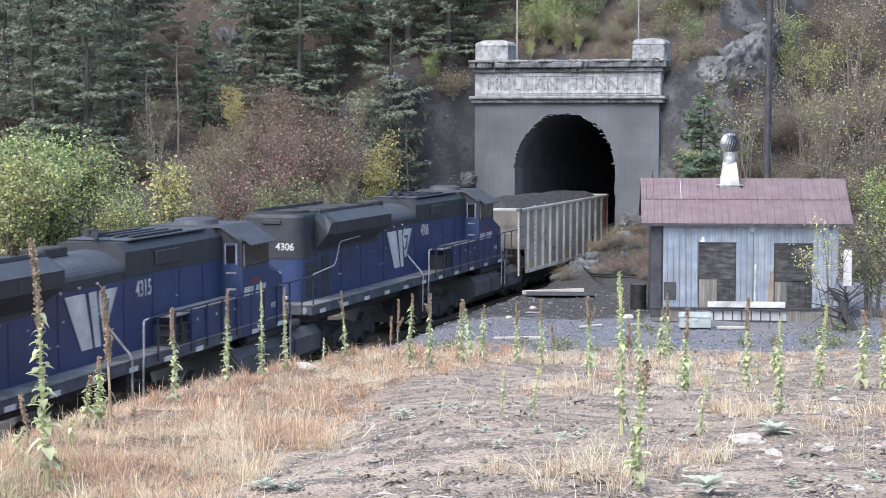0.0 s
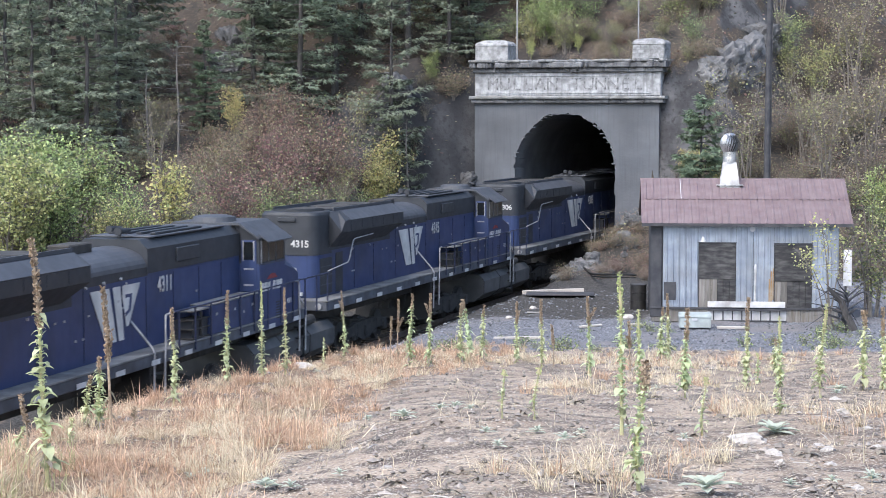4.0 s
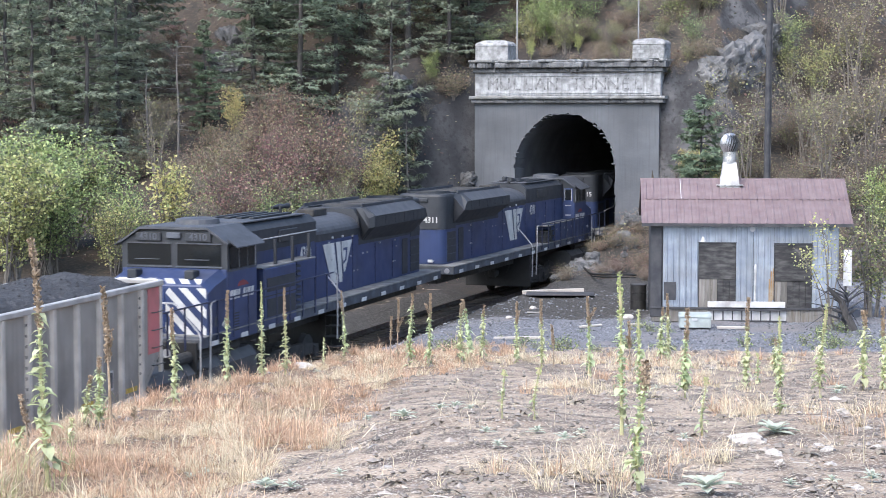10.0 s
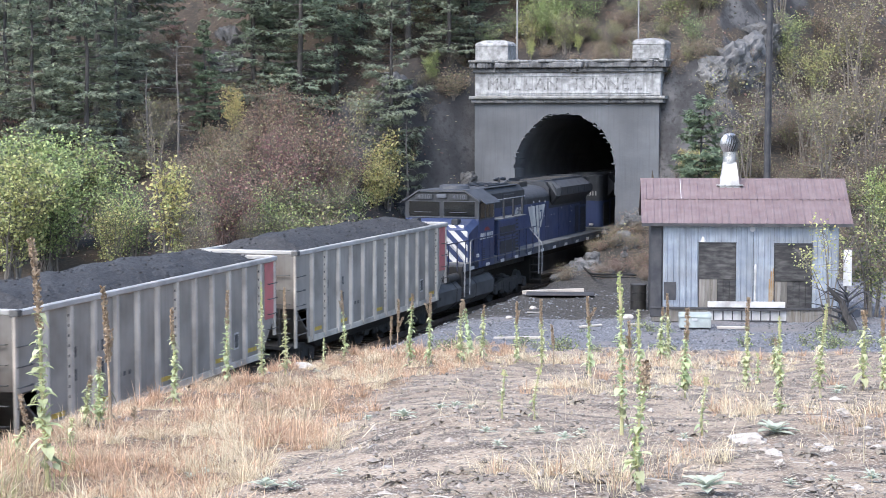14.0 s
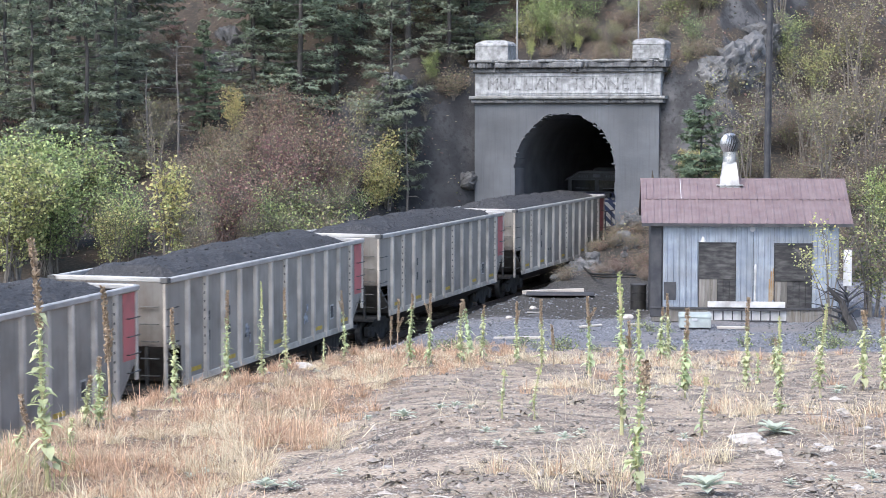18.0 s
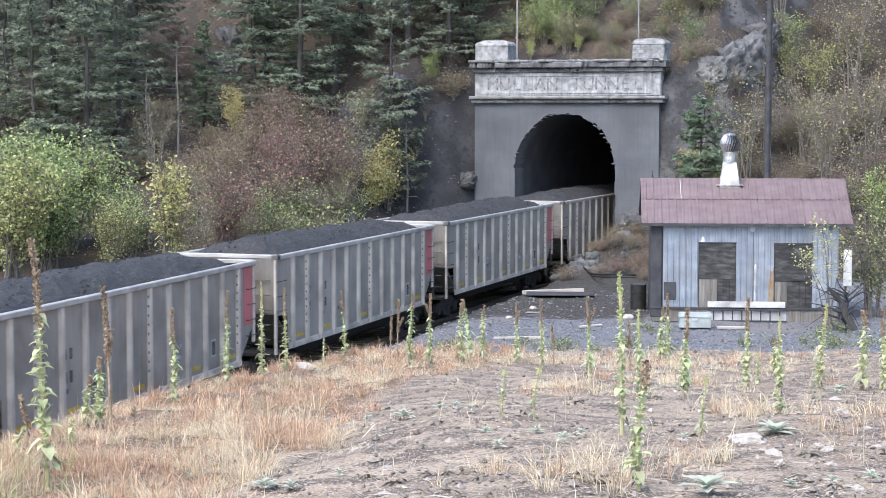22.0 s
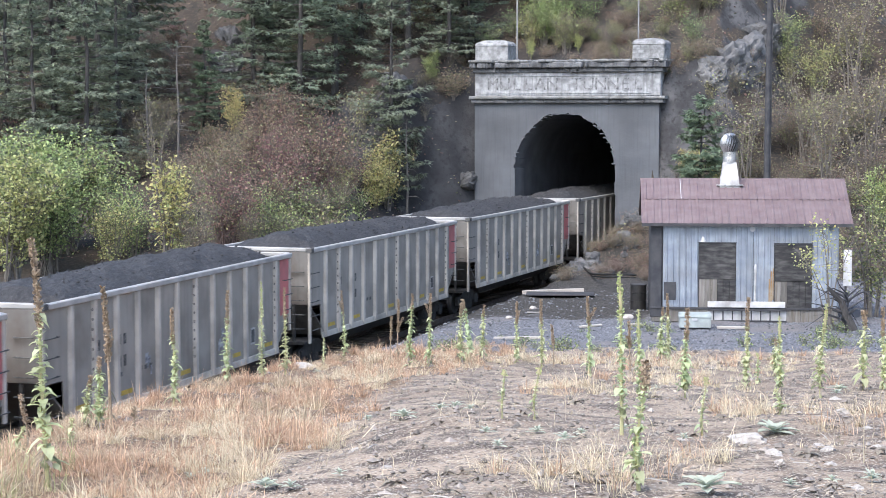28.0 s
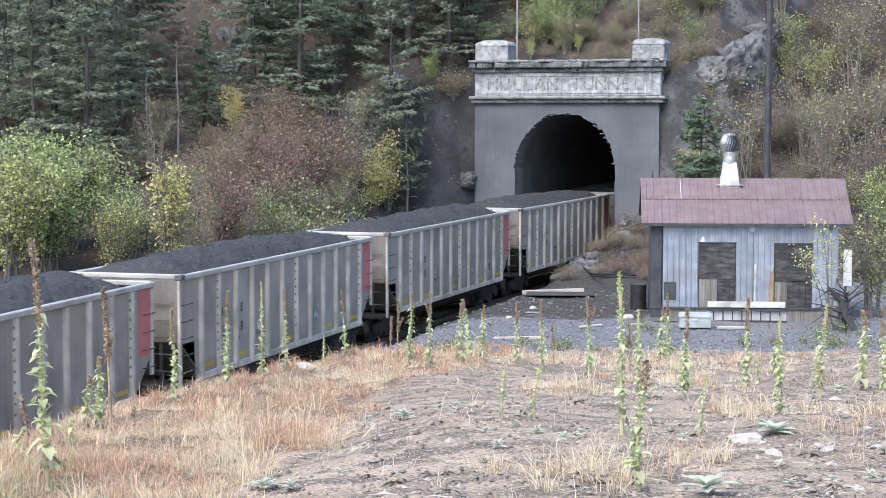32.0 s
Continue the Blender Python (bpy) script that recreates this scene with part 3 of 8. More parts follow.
def make_portal():
    portal = thing("tunnel_portal", "weathered grey concrete tunnel portal with flaking inscribed frieze", "tunnel portal", PORTAL)
    x0, x1, thick = -4.55, 4.62, 1.5
    arch, plain = arch_outline(2.51, 5.0, 2.68, 0.06, 36)
    # the corners of the rim are added so that the face fills its rectangle
    rim = [edge_point(p, q, x0, x1, 8.15) for p, q in plain]
    face = Build()
    n = len(arch)
    for y, flip in ((0.0, False), (thick, True)):
        vs = [(p, y, q) for p, q in arch] + [(p, y, q) for p, q in rim]
        fs = []
        for i in range(n - 1):
            f = (i, n + i, n + i + 1, i + 1)
            fs.append(f if flip else f[::-1])
        face.add(vs, fs)
    for corner, sgn in ((x1, 1), (x0, -1)):
        k = [i for i in range(n - 1) if (abs(rim[i][0] - corner) < 1e-6) != (abs(rim[i + 1][0] - corner) < 1e-6)][0]
        a, b = rim[k], rim[k + 1]
        for y in (0.0, thick):
            face.add([(a[0], y, a[1]), (corner, y, 8.15), (b[0], y, b[1])], [(0, 1, 2)])
    part("arch_reveal", Build().add([(p, y, q) for p, q in arch for y in (0.0, thick)], [(2 * i, 2 * i + 1, 2 * i + 3, 2 * i + 2) for i in range(n - 1)]), SOOT, portal, "soot-black ragged arch reveal")
    face.box(x0, 0.001, -0.3, x0 + 0.01, thick, 8.15).box(x1 - 0.01, 0.001, -0.3, x1, thick, 8.15)
    part("face_wall", face, CONCRETE, portal, "soot-darkened board-marked concrete face")
    part("lower_moulding", ragged_beam(x0 - 0.12, x1 + 0.22, -0.2, thick, 8.15, 8.34, 0.1, 1), CORNICE, portal)
    part("string_course", ragged_beam(x0 - 0.2, x1 + 0.34, -0.32, thick, 8.344, 8.5, 0.12, 2), PIER, portal)
    part("frieze", Build().box(x0, 0.02, 8.504, x1 + 0.05, thick, 9.62, 0.02), FRIEZE, portal, "whitewashed frieze with flaking paint")
    part("frieze_border", Build().box(x0 + 0.3, -0.012, 9.44, x1 - 0.4, 0.016, 9.5).box(x0 + 0.3, -0.012, 8.62, x1 - 0.4, 0.016, 8.67), FRIEZE, portal)
    part("upper_moulding", ragged_beam(x0 - 0.06, x1 + 0.18, -0.16, thick, 9.624, 9.84, 0.2, 3), CORNICE, portal)
    part("cornice", ragged_beam(x0 - 0.16, x1 + 0.36, -0.36, thick + 0.1, 9.844, 10.1, 0.4, 4), CORNICE, portal)
    part("coping", ragged_beam(x0 - 0.22, x1 + 0.4, -0.42, thick + 0.1, 10.104, 10.24, 0.45, 6), PIER, portal)
    for k, (a, b) in enumerate(((x0 + 0.02, -2.88), (3.3, x1 + 0.2))):
        r = random.Random(k + 3)
        rings = []
        for z, inset in ((10.244, 0), (10.9, 0.01), (10.93, -0.03), (11.02, 0.0), (11.13, 0.12), (11.2, 0.34), (11.21, 0.6)):
            ring = []
            for u, v in ((0, 0), (0.5, 0), (1, 0), (1, 0.5), (1, 1), (0.5, 1), (0, 1), (0, 0.5)):
                ring.append((a + inset + (b - a - 2 * inset) * u + r.uniform(-0.02, 0.02), 0.05 + inset + (1.35 - 2 * inset) * v + r.uniform(-0.02, 0.02), z + r.uniform(-0.015, 0.015) * (z > 10.3)))
            rings.append(ring)
        pier = part("pier", Build().loft(rings), PIERSTONE, portal, "corner pier of rough stones with worn cap" if k else "smooth plastered corner pier with worn cap")
        # rough facing stones on the front and on the side towards the track
        for face in range(2 if k else 0):
            z, long = 10.25, (b - a) if face == 0 else 1.3
            for h in (0.24, 0.17, 0.24):
                u = 0.0
                while u < long - 0.08:
                    w = min(r.uniform(0.2, 0.5), long - u)
                    if long - u - w < 0.14:
                        w = long - u
                    q = [(u + 0.014 + r.uniform(0, 0.02), z + 0.012 + r.uniform(0, 0.02)), (u + w - 0.014 - r.uniform(0, 0.03), z + 0.012 + r.uniform(0, 0.02)), (u + w - 0.014 - r.uniform(0, 0.03), z + h - 0.008 - r.uniform(0, 0.03)), (u + w * r.uniform(0.3, 0.7), z + h - r.uniform(0, 0.015)), (u + 0.014 + r.uniform(0, 0.03), z + h - 0.008 - r.uniform(0, 0.03))]
                    if face == 0:
                        ends = [[(a + s, y, t) for s, t in q] for y in (0.09, 0.03 + r.uniform(-0.01, 0.01))]
                    else:
                        x = b - 0.04 if k else b - 0.06
                        ends = [[(x + o, 0.06 + s, t) for s, t in q] for o in (0.0, 0.06 + r.uniform(-0.01, 0.01))]
                    part("stone", Build().loft(ends), PIERSTONE, pier)
                    u += w
                z += h
    for k, c in enumerate("MULLAN TUNNEL"):
        if c != " ":
            part("inscription_letter", letters(c, 0.84, LETTER, 0.01, "inscription_letter", 0.0), None, portal, at=pose(-3.62 + 0.6 * k, 0.014, 9.04))
    # broken edge of the ring: flakes left standing in steps
    r = random.Random(12)
    for k in range(1, 30):
        a = math.pi * k / 30 + r.uniform(-0.03, 0.03)
        cx, cz = 2.51 * math.cos(a), 5.0 + 2.68 * math.sin(a)
        w, h = r.uniform(0.08, 0.26), r.uniform(0.03, 0.08)
        out = r.uniform(-0.07, 0.03)
        cx, cz = cx + out * math.cos(a), cz + out * math.sin(a)
        part("spalled_flake", Build().box(cx - w / 2, -0.035, cz - h / 2, cx + w / 2, 0.2, cz + h / 2, 0.015), CONCRETE, portal)
    # lining that follows the track into the hill
    lining = Build()
    prof = arch_outline(2.62, 5.0, 2.75, 0.0, 24, -0.42)[0]
    rings = []
    for s in [PORTAL_S + 1.45] + list(np.arange(PORTAL_S + 4, 272, 4.0)):
        x, y, h = on_track(s)
        rings.append([PORTAL.inverted() @ Vector((x + p * math.cos(h), y - p * math.sin(h), q)) for p, q in prof])
    lining.loft(rings, caps=False)
    lining.add(rings[-1], [tuple(range(len(prof)))])
    part("tunnel_lining", lining, SOOT, portal, "soot-black tunnel lining")
    for x, h in ((-2.62, 3.6), (3.42, 3.9)):
        pole = thing("pole", "thin pale metal pole standing on the portal parapet", "pole", PORTAL @ pose(x, 0.7, 10.24), group="parapet poles")
        part("shaft", Build().tube([(0, 0, 0), (0, 0, h)], 0.035, 8), STEEL, pole)
        part("base_flange", Build().tube([(0, 0, 0), (0, 0, 0.06)], 0.09, 10), STEEL, pole)


make_portal()

# ---- the train ----
# Each vehicle's own space: x towards the tunnel, y to its left, z up from the rails; the near side is -y.


def wheelset(parent, x, rad, material=None):
    b = Build()
    for s in (-1, 1):
        b.tube([(0, s * 0.66, 0), (0, s * 0.69, 0), (0, s * 0.72, 0), (0, s * 0.83, 0)], [rad + 0.025, rad + 0.025, rad, rad - 0.01], 20)
        b.tube([(0, s * 0.83, 0), (0, s * 0.86, 0)], [0.16, 0.14], 12)
    b.tube([(0, -0.95, 0), (0, 0.95, 0)], 0.08, 8)
    ob = part("wheelset", b, UNDER, parent, at=pose(x, 0, rad))
    return ob


def truck(parent, x, wheelbase, axles, rad, name="truck"):
    t = Build()
    half = wheelbase / 2
    t.box(-0.35, -0.95, rad + 0.05, 0.35, 0.95, rad + 0.42, 0.03)
    ob = part(name, t, UNDER, parent, at=pose(x, 0, 0))
    for s in (-1, 1):
        f = Build()
        y0, y1 = (0.93, 1.07) if s > 0 else (-1.07, -0.93)
        outline = [(-half - 0.3, rad - 0.1), (-half * 0.55, rad - 0.02), (-0.32, rad - 0.27), (0.32, rad - 0.27), (half * 0.55, rad - 0.02), (half + 0.3, rad - 0.1), (half + 0.3, rad + 0.2), (half * 0.5, rad + 0.36), (-half * 0.5, rad + 0.36), (-half - 0.3, rad + 0.2)]
        f.add([(p, y, q) for y in (y0, y1) for p, q in outline], [tuple(range(10)), tuple(range(10, 20))[::-1]] + [(i, 10 + i, 10 + (i + 1) % 10, (i + 1) % 10) for i in range(10)])
        for k in range(axles):
            ax = -half + wheelbase * k / (axles - 1)
            f.box(ax - 0.17, y0 - 0.06, rad - 0.17, ax + 0.17, y1 + 0.06, rad + 0.2, 0.03)
        for k in range(axles - 1):
            ax = -half + wheelbase * (k + 0.5) / (axles - 1)
            for dx in (-0.12, 0.12):
                f.tube([(ax + dx, (y0 + y1) / 2, rad - 0.2), (ax + dx, (y0 + y1) / 2, rad + 0.3)], 0.09, 8)
        part("side_frame", f, UNDER, ob)
    for k in range(axles):
        wheelset(ob, -half + wheelbase * k / (axles - 1), rad)
    return ob


def coupler(parent, x, s):
    b = Build().box(x - 0.45, -0.12, 0.78, x + 0.1, 0.12, 1.02, 0.03).box(x - 0.06, -0.2, 0.74, x + 0.16, 0.16, 1.06, 0.05)
    if s < 0:
        b.v = [(2 * x - p[0], -p[1], p[2]) for p in b.v]
        b.f = [f[::-1] for f in b.f]
    part("coupler", b, UNDER, parent)


# -- coal cars: 16.18 m from coupler to coupler, body 14.66 m --
CAR_L, CAR_B, CAR_W, CAR_TOP, CAR_BOT = 16.18, 14.66, 1.6, 3.72, 0.97
POSTS = [-6.05 + 1.105 * k for k in range(12)]


def make_coal_car(serial, marks):
    car = thing("coal_car", "grey ribbed high-sided railway coal car with red front corner panels", "railway car", group="coal cars")
    hb, w = CAR_B / 2, CAR_W - 0.09
    for s in (-1, 1):
        side = Build()
        outline = [(-hb + 0.02, 2.0), (-hb + 0.96, 2.0), (-hb + 1.02, CAR_BOT + 0.1), (hb - 1.05, CAR_BOT + 0.1), (hb - 0.1, 1.95), (hb - 0.02, 1.95), (hb - 0.02, CAR_TOP - 0.1), (-hb + 0.02, CAR_TOP - 0.1)]
        y0, y1 = s * w, s * (w - 0.03)
        n = len(outline)
        order = 1 if s > 0 else -1
        side.add([(p, y, q) for y in (y0, y1) for p, q in outline], [tuple(range(n))[::-order], tuple(range(n, 2 * n))[::order]] + [(i, (i + 1) % n, n + (i + 1) % n, n + i)[::order] for i in range(n)])
        part("side_sheet", side, CARGREY, car)
        sill = Build().box(-hb + 1.0, min(s * w, s * (w + 0.05)), CAR_BOT, hb - 1.0, max(s * w, s * (w + 0.05)), CAR_BOT + 0.17, 0.01)
        part("side_sill", sill, CARPOST, car)
        chord = Build().box(-hb, min(s * (w - 0.06), s * (w + 0.09)), CAR_TOP - 0.13, hb, max(s * (w - 0.06), s * (w + 0.09)), CAR_TOP, 0.02)
        part("top_chord", chord, CHORD, car, "bare aluminium top rail")
        # black block added to stand in for the dark gap at the rear joint
        part("corner_cap", Build().box(-hb - 0.01, min(s * (w - 0.1), s * (w + 0.1)), CAR_TOP - 0.12, -hb + 0.2, max(s * (w - 0.1), s * (w + 0.1)), CAR_TOP + 0.012, 0.01), STENCIL, car, "black block drawn for the dark corner gap")
        for x in POSTS:
            post = Build()
            y0, y1 = sorted((s * (w - 0.005), s * (w + 0.085)))
            # tapered hat-section post
            ring = lambda z, k: [(x - 0.09 * k, s * (w - 0.004), z), (x - 0.065 * k, s * (w + 0.085), z), (x + 0.065 * k, s * (w + 0.085), z), (x + 0.09 * k, s * (w - 0.004), z)]
            post.loft([ring(CAR_BOT + 0.03, 1.05), ring(CAR_TOP - 0.13, 0.95)])
            part("side_post", post, CARPOST, car)
            if s < 0 and POSTS.index(x) % 5 == 1:
                bolts = Build()
                for k in range(9):
                    bolts.box(x - 0.1, s * (w + 0.03), 1.6 + 0.22 * k, x - 0.075, s * (w + 0.055), 1.66 + 0.22 * k)
                part("bolt_row", bolts, STENCIL, car)
        for x in (-hb + 0.06, hb - 0.06):
            y0, y1 = sorted((s * (w - 0.03), s * (w + 0.04)))
            part("corner_post", Build().box(x - 0.06, y0, 0.92 if x < 0 else 1.5, x + 0.06, y1, CAR_TOP - 0.13, 0.01), CARPOST, car)
        for x, z0 in ((-hb + 0.35, 1.3), (hb - 0.3, 1.3)):
            g = Build()
            for k in range(5):
                z = z0 + 0.42 * k
                dx = 0.3
                if x > 0 and z < 1.6:
                    continue
                g.tube([(x - dx, s * (w + 0.02), z), (x - dx, s * (w + 0.09), z), (x + dx, s * (w + 0.09), z), (x + dx, s * (w + 0.02), z)], 0.014, 6)
            part("grab_irons", g, STENCIL, car)
        y0, y1 = sorted((s * (w + 0.003), s * (w + 0.012)))
        part("end_panel", Build().box(hb - 0.78, y0, 2.0, hb - 0.03, y1, CAR_TOP - 0.16), CARRED, car, "faded red corner panel")
    for s in (-1, 1):
        x = s * (hb - 0.03)
        e = Build()
        # the end sheet slopes in below
        e.box(min(x, x - s * 0.03), -w, 2.06, max(x, x - s * 0.03), w, CAR_TOP - 0.1)
        slope = Build().add([(x - s * k, y, z) for k in (0.01, 0.05) for y, z, k2 in ((w, 2.05, 0), (-w, 2.05, 0))] + [(x - s * 1.35, w, 1.0), (x - s * 1.35, -w, 1.0), (x - s * 1.35, w, 1.06), (x - s * 1.35, -w, 1.06)], [(0, 1, 5, 4), (2, 3, 7, 6), (0, 2, 6, 4), (1, 3, 7, 5)])
        part("slope_sheet", slope, CARTAN, car, "coal-blackened sloping end floor")
        part("end_sheet", e, CARTAN, car, "rust-stained end sheet")
        part("end_chord", Build().box(min(x, x - s * 0.17), -w - 0.02, CAR_TOP - 0.1, max(x, x - s * 0.17), w + 0.02, CAR_TOP + 0.02, 0.02), CHORD, car, "bare aluminium end rail")
        st = Build()
        for y in (-1.0, -0.35, 0.35, 1.0):
            st.box(min(x - s * 0.1, x - s * 0.02), y - 0.04, 0.95, max(x - s * 0.1, x - s * 0.02), y + 0.04, 2.1)
        st.box(min(x - s * 1.2, x), -1.35, 0.86, max(x - s * 1.2, x), 1.35, 0.95)
        part("end_framing", st, UNDER, car)
        for k in range(5):
            z = 1.35 + 0.42 * k
            part("grab_iron", Build().tube([(x, -0.9, z), (x + s * 0.08, -0.9, z), (x + s * 0.08, -1.35, z), (x, -1.35, z)], 0.014, 6), STENCIL, car)
        coupler(car, s * (CAR_L / 2 - 0.02), s)
    u = Build().box(-hb + 0.2, -0.2, 0.72, hb - 0.2, 0.2, 1.0)
    # tub bottom between the trucks
    u.add([(-hb + 1.3, -w + 0.02, 1.02), (-hb + 1.3, w - 0.02, 1.02), (hb - 1.3, w - 0.02, 1.02), (hb - 1.3, -w + 0.02, 1.02), (-4.0, -0.9, 0.55), (-4.0, 0.9, 0.55), (4.0, 0.9, 0.55), (4.0, -0.9, 0.55)],
          [(4, 5, 6, 7), (0, 1, 5, 4), (1, 2, 6, 5), (2, 3, 7, 6), (3, 0, 4, 7), (0, 3, 2, 1)])
    part("centre_sill_and_tub", u, UNDER, car)
    for x in (-5.9, 5.9):
        truck(car, x, 1.78, 2, 0.457)
    # yellow reflector marks and stencilled bars
    y = -(w + 0.006)
    for x in (-5.5, -3.3, 0.0, 3.3, 5.6):
        part("yellow_reflector", Build().box(x - 0.3, y - 0.004, 1.25, x + 0.3, y + 0.004, 1.36), YELLOW, car)
    part("placard", Build().box(4.32, y - 0.006, 1.45, 4.62, y + 0.002, 1.9, mi=0).box(4.36, y - 0.01, 1.5, 4.58, y - 0.002, 1.85, mi=1), [CHORD, STENCIL], car, "small framed data placard")
    r = random.Random(serial)
    for row, (z, h, x0, n) in enumerate(((2.55, 0.24, -4.95, 5), (2.05, 0.26, -4.95, 5), (1.75, 0.1, -3.85, 6))):
        for k in range(n):
            px = x0 + 0.27 * k + (0.5 if k > 1 else 0)
            if min(abs(px - p) for p in POSTS) > 0.14:
                part("stencil_bar", Build().box(px - 0.06, y - 0.003, z - h / 2, px + 0.06, y + 0.003, z + h / 2), STENCIL, car)
    if marks:
        for k in range(marks):
            px = -2.2 + 4.4 * k + r.uniform(-0.3, 0.3)
            c = min(POSTS, key=lambda p: abs(p + 0.55 - px)) + 0.55
            for j in range(5):
                dx, dz = r.uniform(-0.3, 0.2), r.uniform(-0.25, 0.2)
                part("scrawl_stroke", Build().box(c + dx, y - 0.004, 1.75 + dz, c + dx + r.uniform(0.06, 0.16), y + 0.002, 1.75 + dz + r.uniform(0.1, 0.25)), BLUEMARK, car, "pale painted scrawl")
    return car


def coal_heap(seed):
    """A loaded heap: crowned, lumpy, falling off to both ends."""
    r = random.Random(seed)
    nx, ny = 72, 18
    w, l = CAR_W - 0.14, CAR_B / 2 - 0.12
    ph = [r.uniform(0, 6.28) for _ in range(8)]
    vs, fs = [], []
    for i in range(nx + 1):
        u = -1 + 2 * i / nx
        for j in range(ny + 1):
            v = -1 + 2 * j / ny
            endfall = min(1.0, (1 - abs(u)) / 0.17)
            ends = endfall ** 0.8
            crown = 0.42 * (1 - abs(v) ** 2.2) * (0.9 + 0.12 * math.sin(3 * u + ph[0]))
            z = 3.62 - 0.75 * (1 - ends) * (1 if u > 0 else 0.55) + crown * ends
            bump = 0.03 * math.sin(9 * u + 5 * v + ph[1]) + 0.025 * math.sin(21 * u - 7 * v + ph[2]) + r.uniform(-0.025, 0.025)
            vs.append((u * l, v * w, z + bump * (abs(v) < 0.95)))
    for i in range(nx):
        for j in range(ny):
            a = i * (ny + 1) + j
            fs.append((a, a + ny + 1, a + ny + 2, a + 1))
    b = Build().add(vs, fs)
    # closed below
    b.add([(-l, -w, 2.7), (l, -w, 2.7), (l, w, 2.7), (-l, w, 2.7)], [(0, 3, 2, 1)])
    lumps_b = Build()
    for q in range(260):
        u, v, s = r.uniform(-0.93, 0.93), r.uniform(-0.9, 0.9), r.uniform(0.015, 0.045)
        i, j = int((u + 1) / 2 * nx), int((v + 1) / 2 * ny)
        p = Vector(vs[i * (ny + 1) + j]) + Vector((r.uniform(-0.08, 0.08), r.uniform(-0.08, 0.08), s * 0.3))
        oct_ = [p + Vector(d) * s * r.uniform(0.6, 1.2) for d in ((1, 0, 0), (0, 1, 0), (-1, 0, 0), (0, -1, 0), (0, 0, 1), (0, 0, -1))]
        lumps_b.add(oct_, [(0, 1, 4), (1, 2, 4), (2, 3, 4), (3, 0, 4), (1, 0, 5), (2, 1, 5), (3, 2, 5), (0, 3, 5)])
    load = thing("coal_load", "heaped load of black coal filling a railway car", "coal", group="coal loads")
    part("coal_surface", b, COAL, load)
    tagged(part("coal_crumble", lumps_b, COAL, load), kind="stuff")
    return load


# -- locomotives: 22.63 m from coupler to coupler; the cab is at +x --
LOCO_L = 22.63


def logo(parent, x0, z0, y, s):
    """Plain slanted white bars in the emblem's layout; s = -1 on the right side, which reads along +x."""
    def bar(pts, proud=0.0):
        b = Build()
        q = [(x0 + p * (-s), z0 + h) for p, h in pts]
        ya, yb = y + s * proud, y + s * (0.006 + proud)
        vs = [(a, ya, h) for a, h in q] + [(a, yb, h) for a, h in q]
        n = len(q)
        return b.add(vs, [tuple(range(n)), tuple(range(n, 2 * n))[::-1]] + [(i, n + i, n + (i + 1) % n, (i + 1) % n) for i in range(n)])
    part("emblem_bar", bar([(0.78, 0), (1.34, 0), (0.98, 1.28), (0, 1.28)]), LOGOW, parent)
    part("emblem_bar", bar([(1.46, 0), (1.74, 0), (1.56, 1.28), (1.16, 1.28)]), LOGOW, parent)
    part("emblem_bar", bar([(1.86, 0.3), (1.98, 0.3), (2.64, 1.28), (1.68, 1.28), (1.66, 1.02), (1.76, 0.72)]), LOGOW, parent)
    part("emblem_gap", bar([(1.8, 0.62), (2.0, 0.7), (2.06, 0.98), (1.82, 0.98), (1.84, 1.06), (2.2, 1.06), (2.1, 0.66), (1.84, 0.54)], 0.004), BLUE, parent, "dark hook cut into the white emblem")


def hood_section(hw, zs, zb, zt, ch):
    """Cross-section of a hood: walls, chamfered shoulders, roof."""
    return [(-hw, zb), (-hw, zs), (-hw + ch, zt), (hw - ch, zt), (hw, zs), (hw, zb)]


def skin(x0, x1, section):
    b = Build()
    b.loft([[(x0, p, q) for p, q in section][::-1], [(x1, p, q) for p, q in section][::-1]])
    return b


def rounded_plan(x0, x1, hw, rad, z0, z1, top_in=0.0, n=6):
    """A hood end seen from above: flat sides, rounded corners at x0; the rim at the top is drawn in a little."""
    rings = []
    for z, k in ((z0, 0.0), (z1 - 0.1, 0.0), (z1 - 0.03, top_in * 0.4), (z1, top_in)):
        ring = [(x1, -hw + k, z)]
        for t in range(n + 1):
            a = math.pi / 2 * t / n
            ring.append((x0 + k + rad - rad * math.sin(a), -hw + k + rad - rad * math.cos(a), z))
        for t in range(n + 1):
            a = math.pi / 2 * (1 - t / n)
            ring.append((x0 + k + rad - rad * math.sin(a), hw - k - rad + rad * math.cos(a), z))
        ring.append((x1, hw - k, z))
        rings.append(ring[::-1])
    return Build().loft(rings)


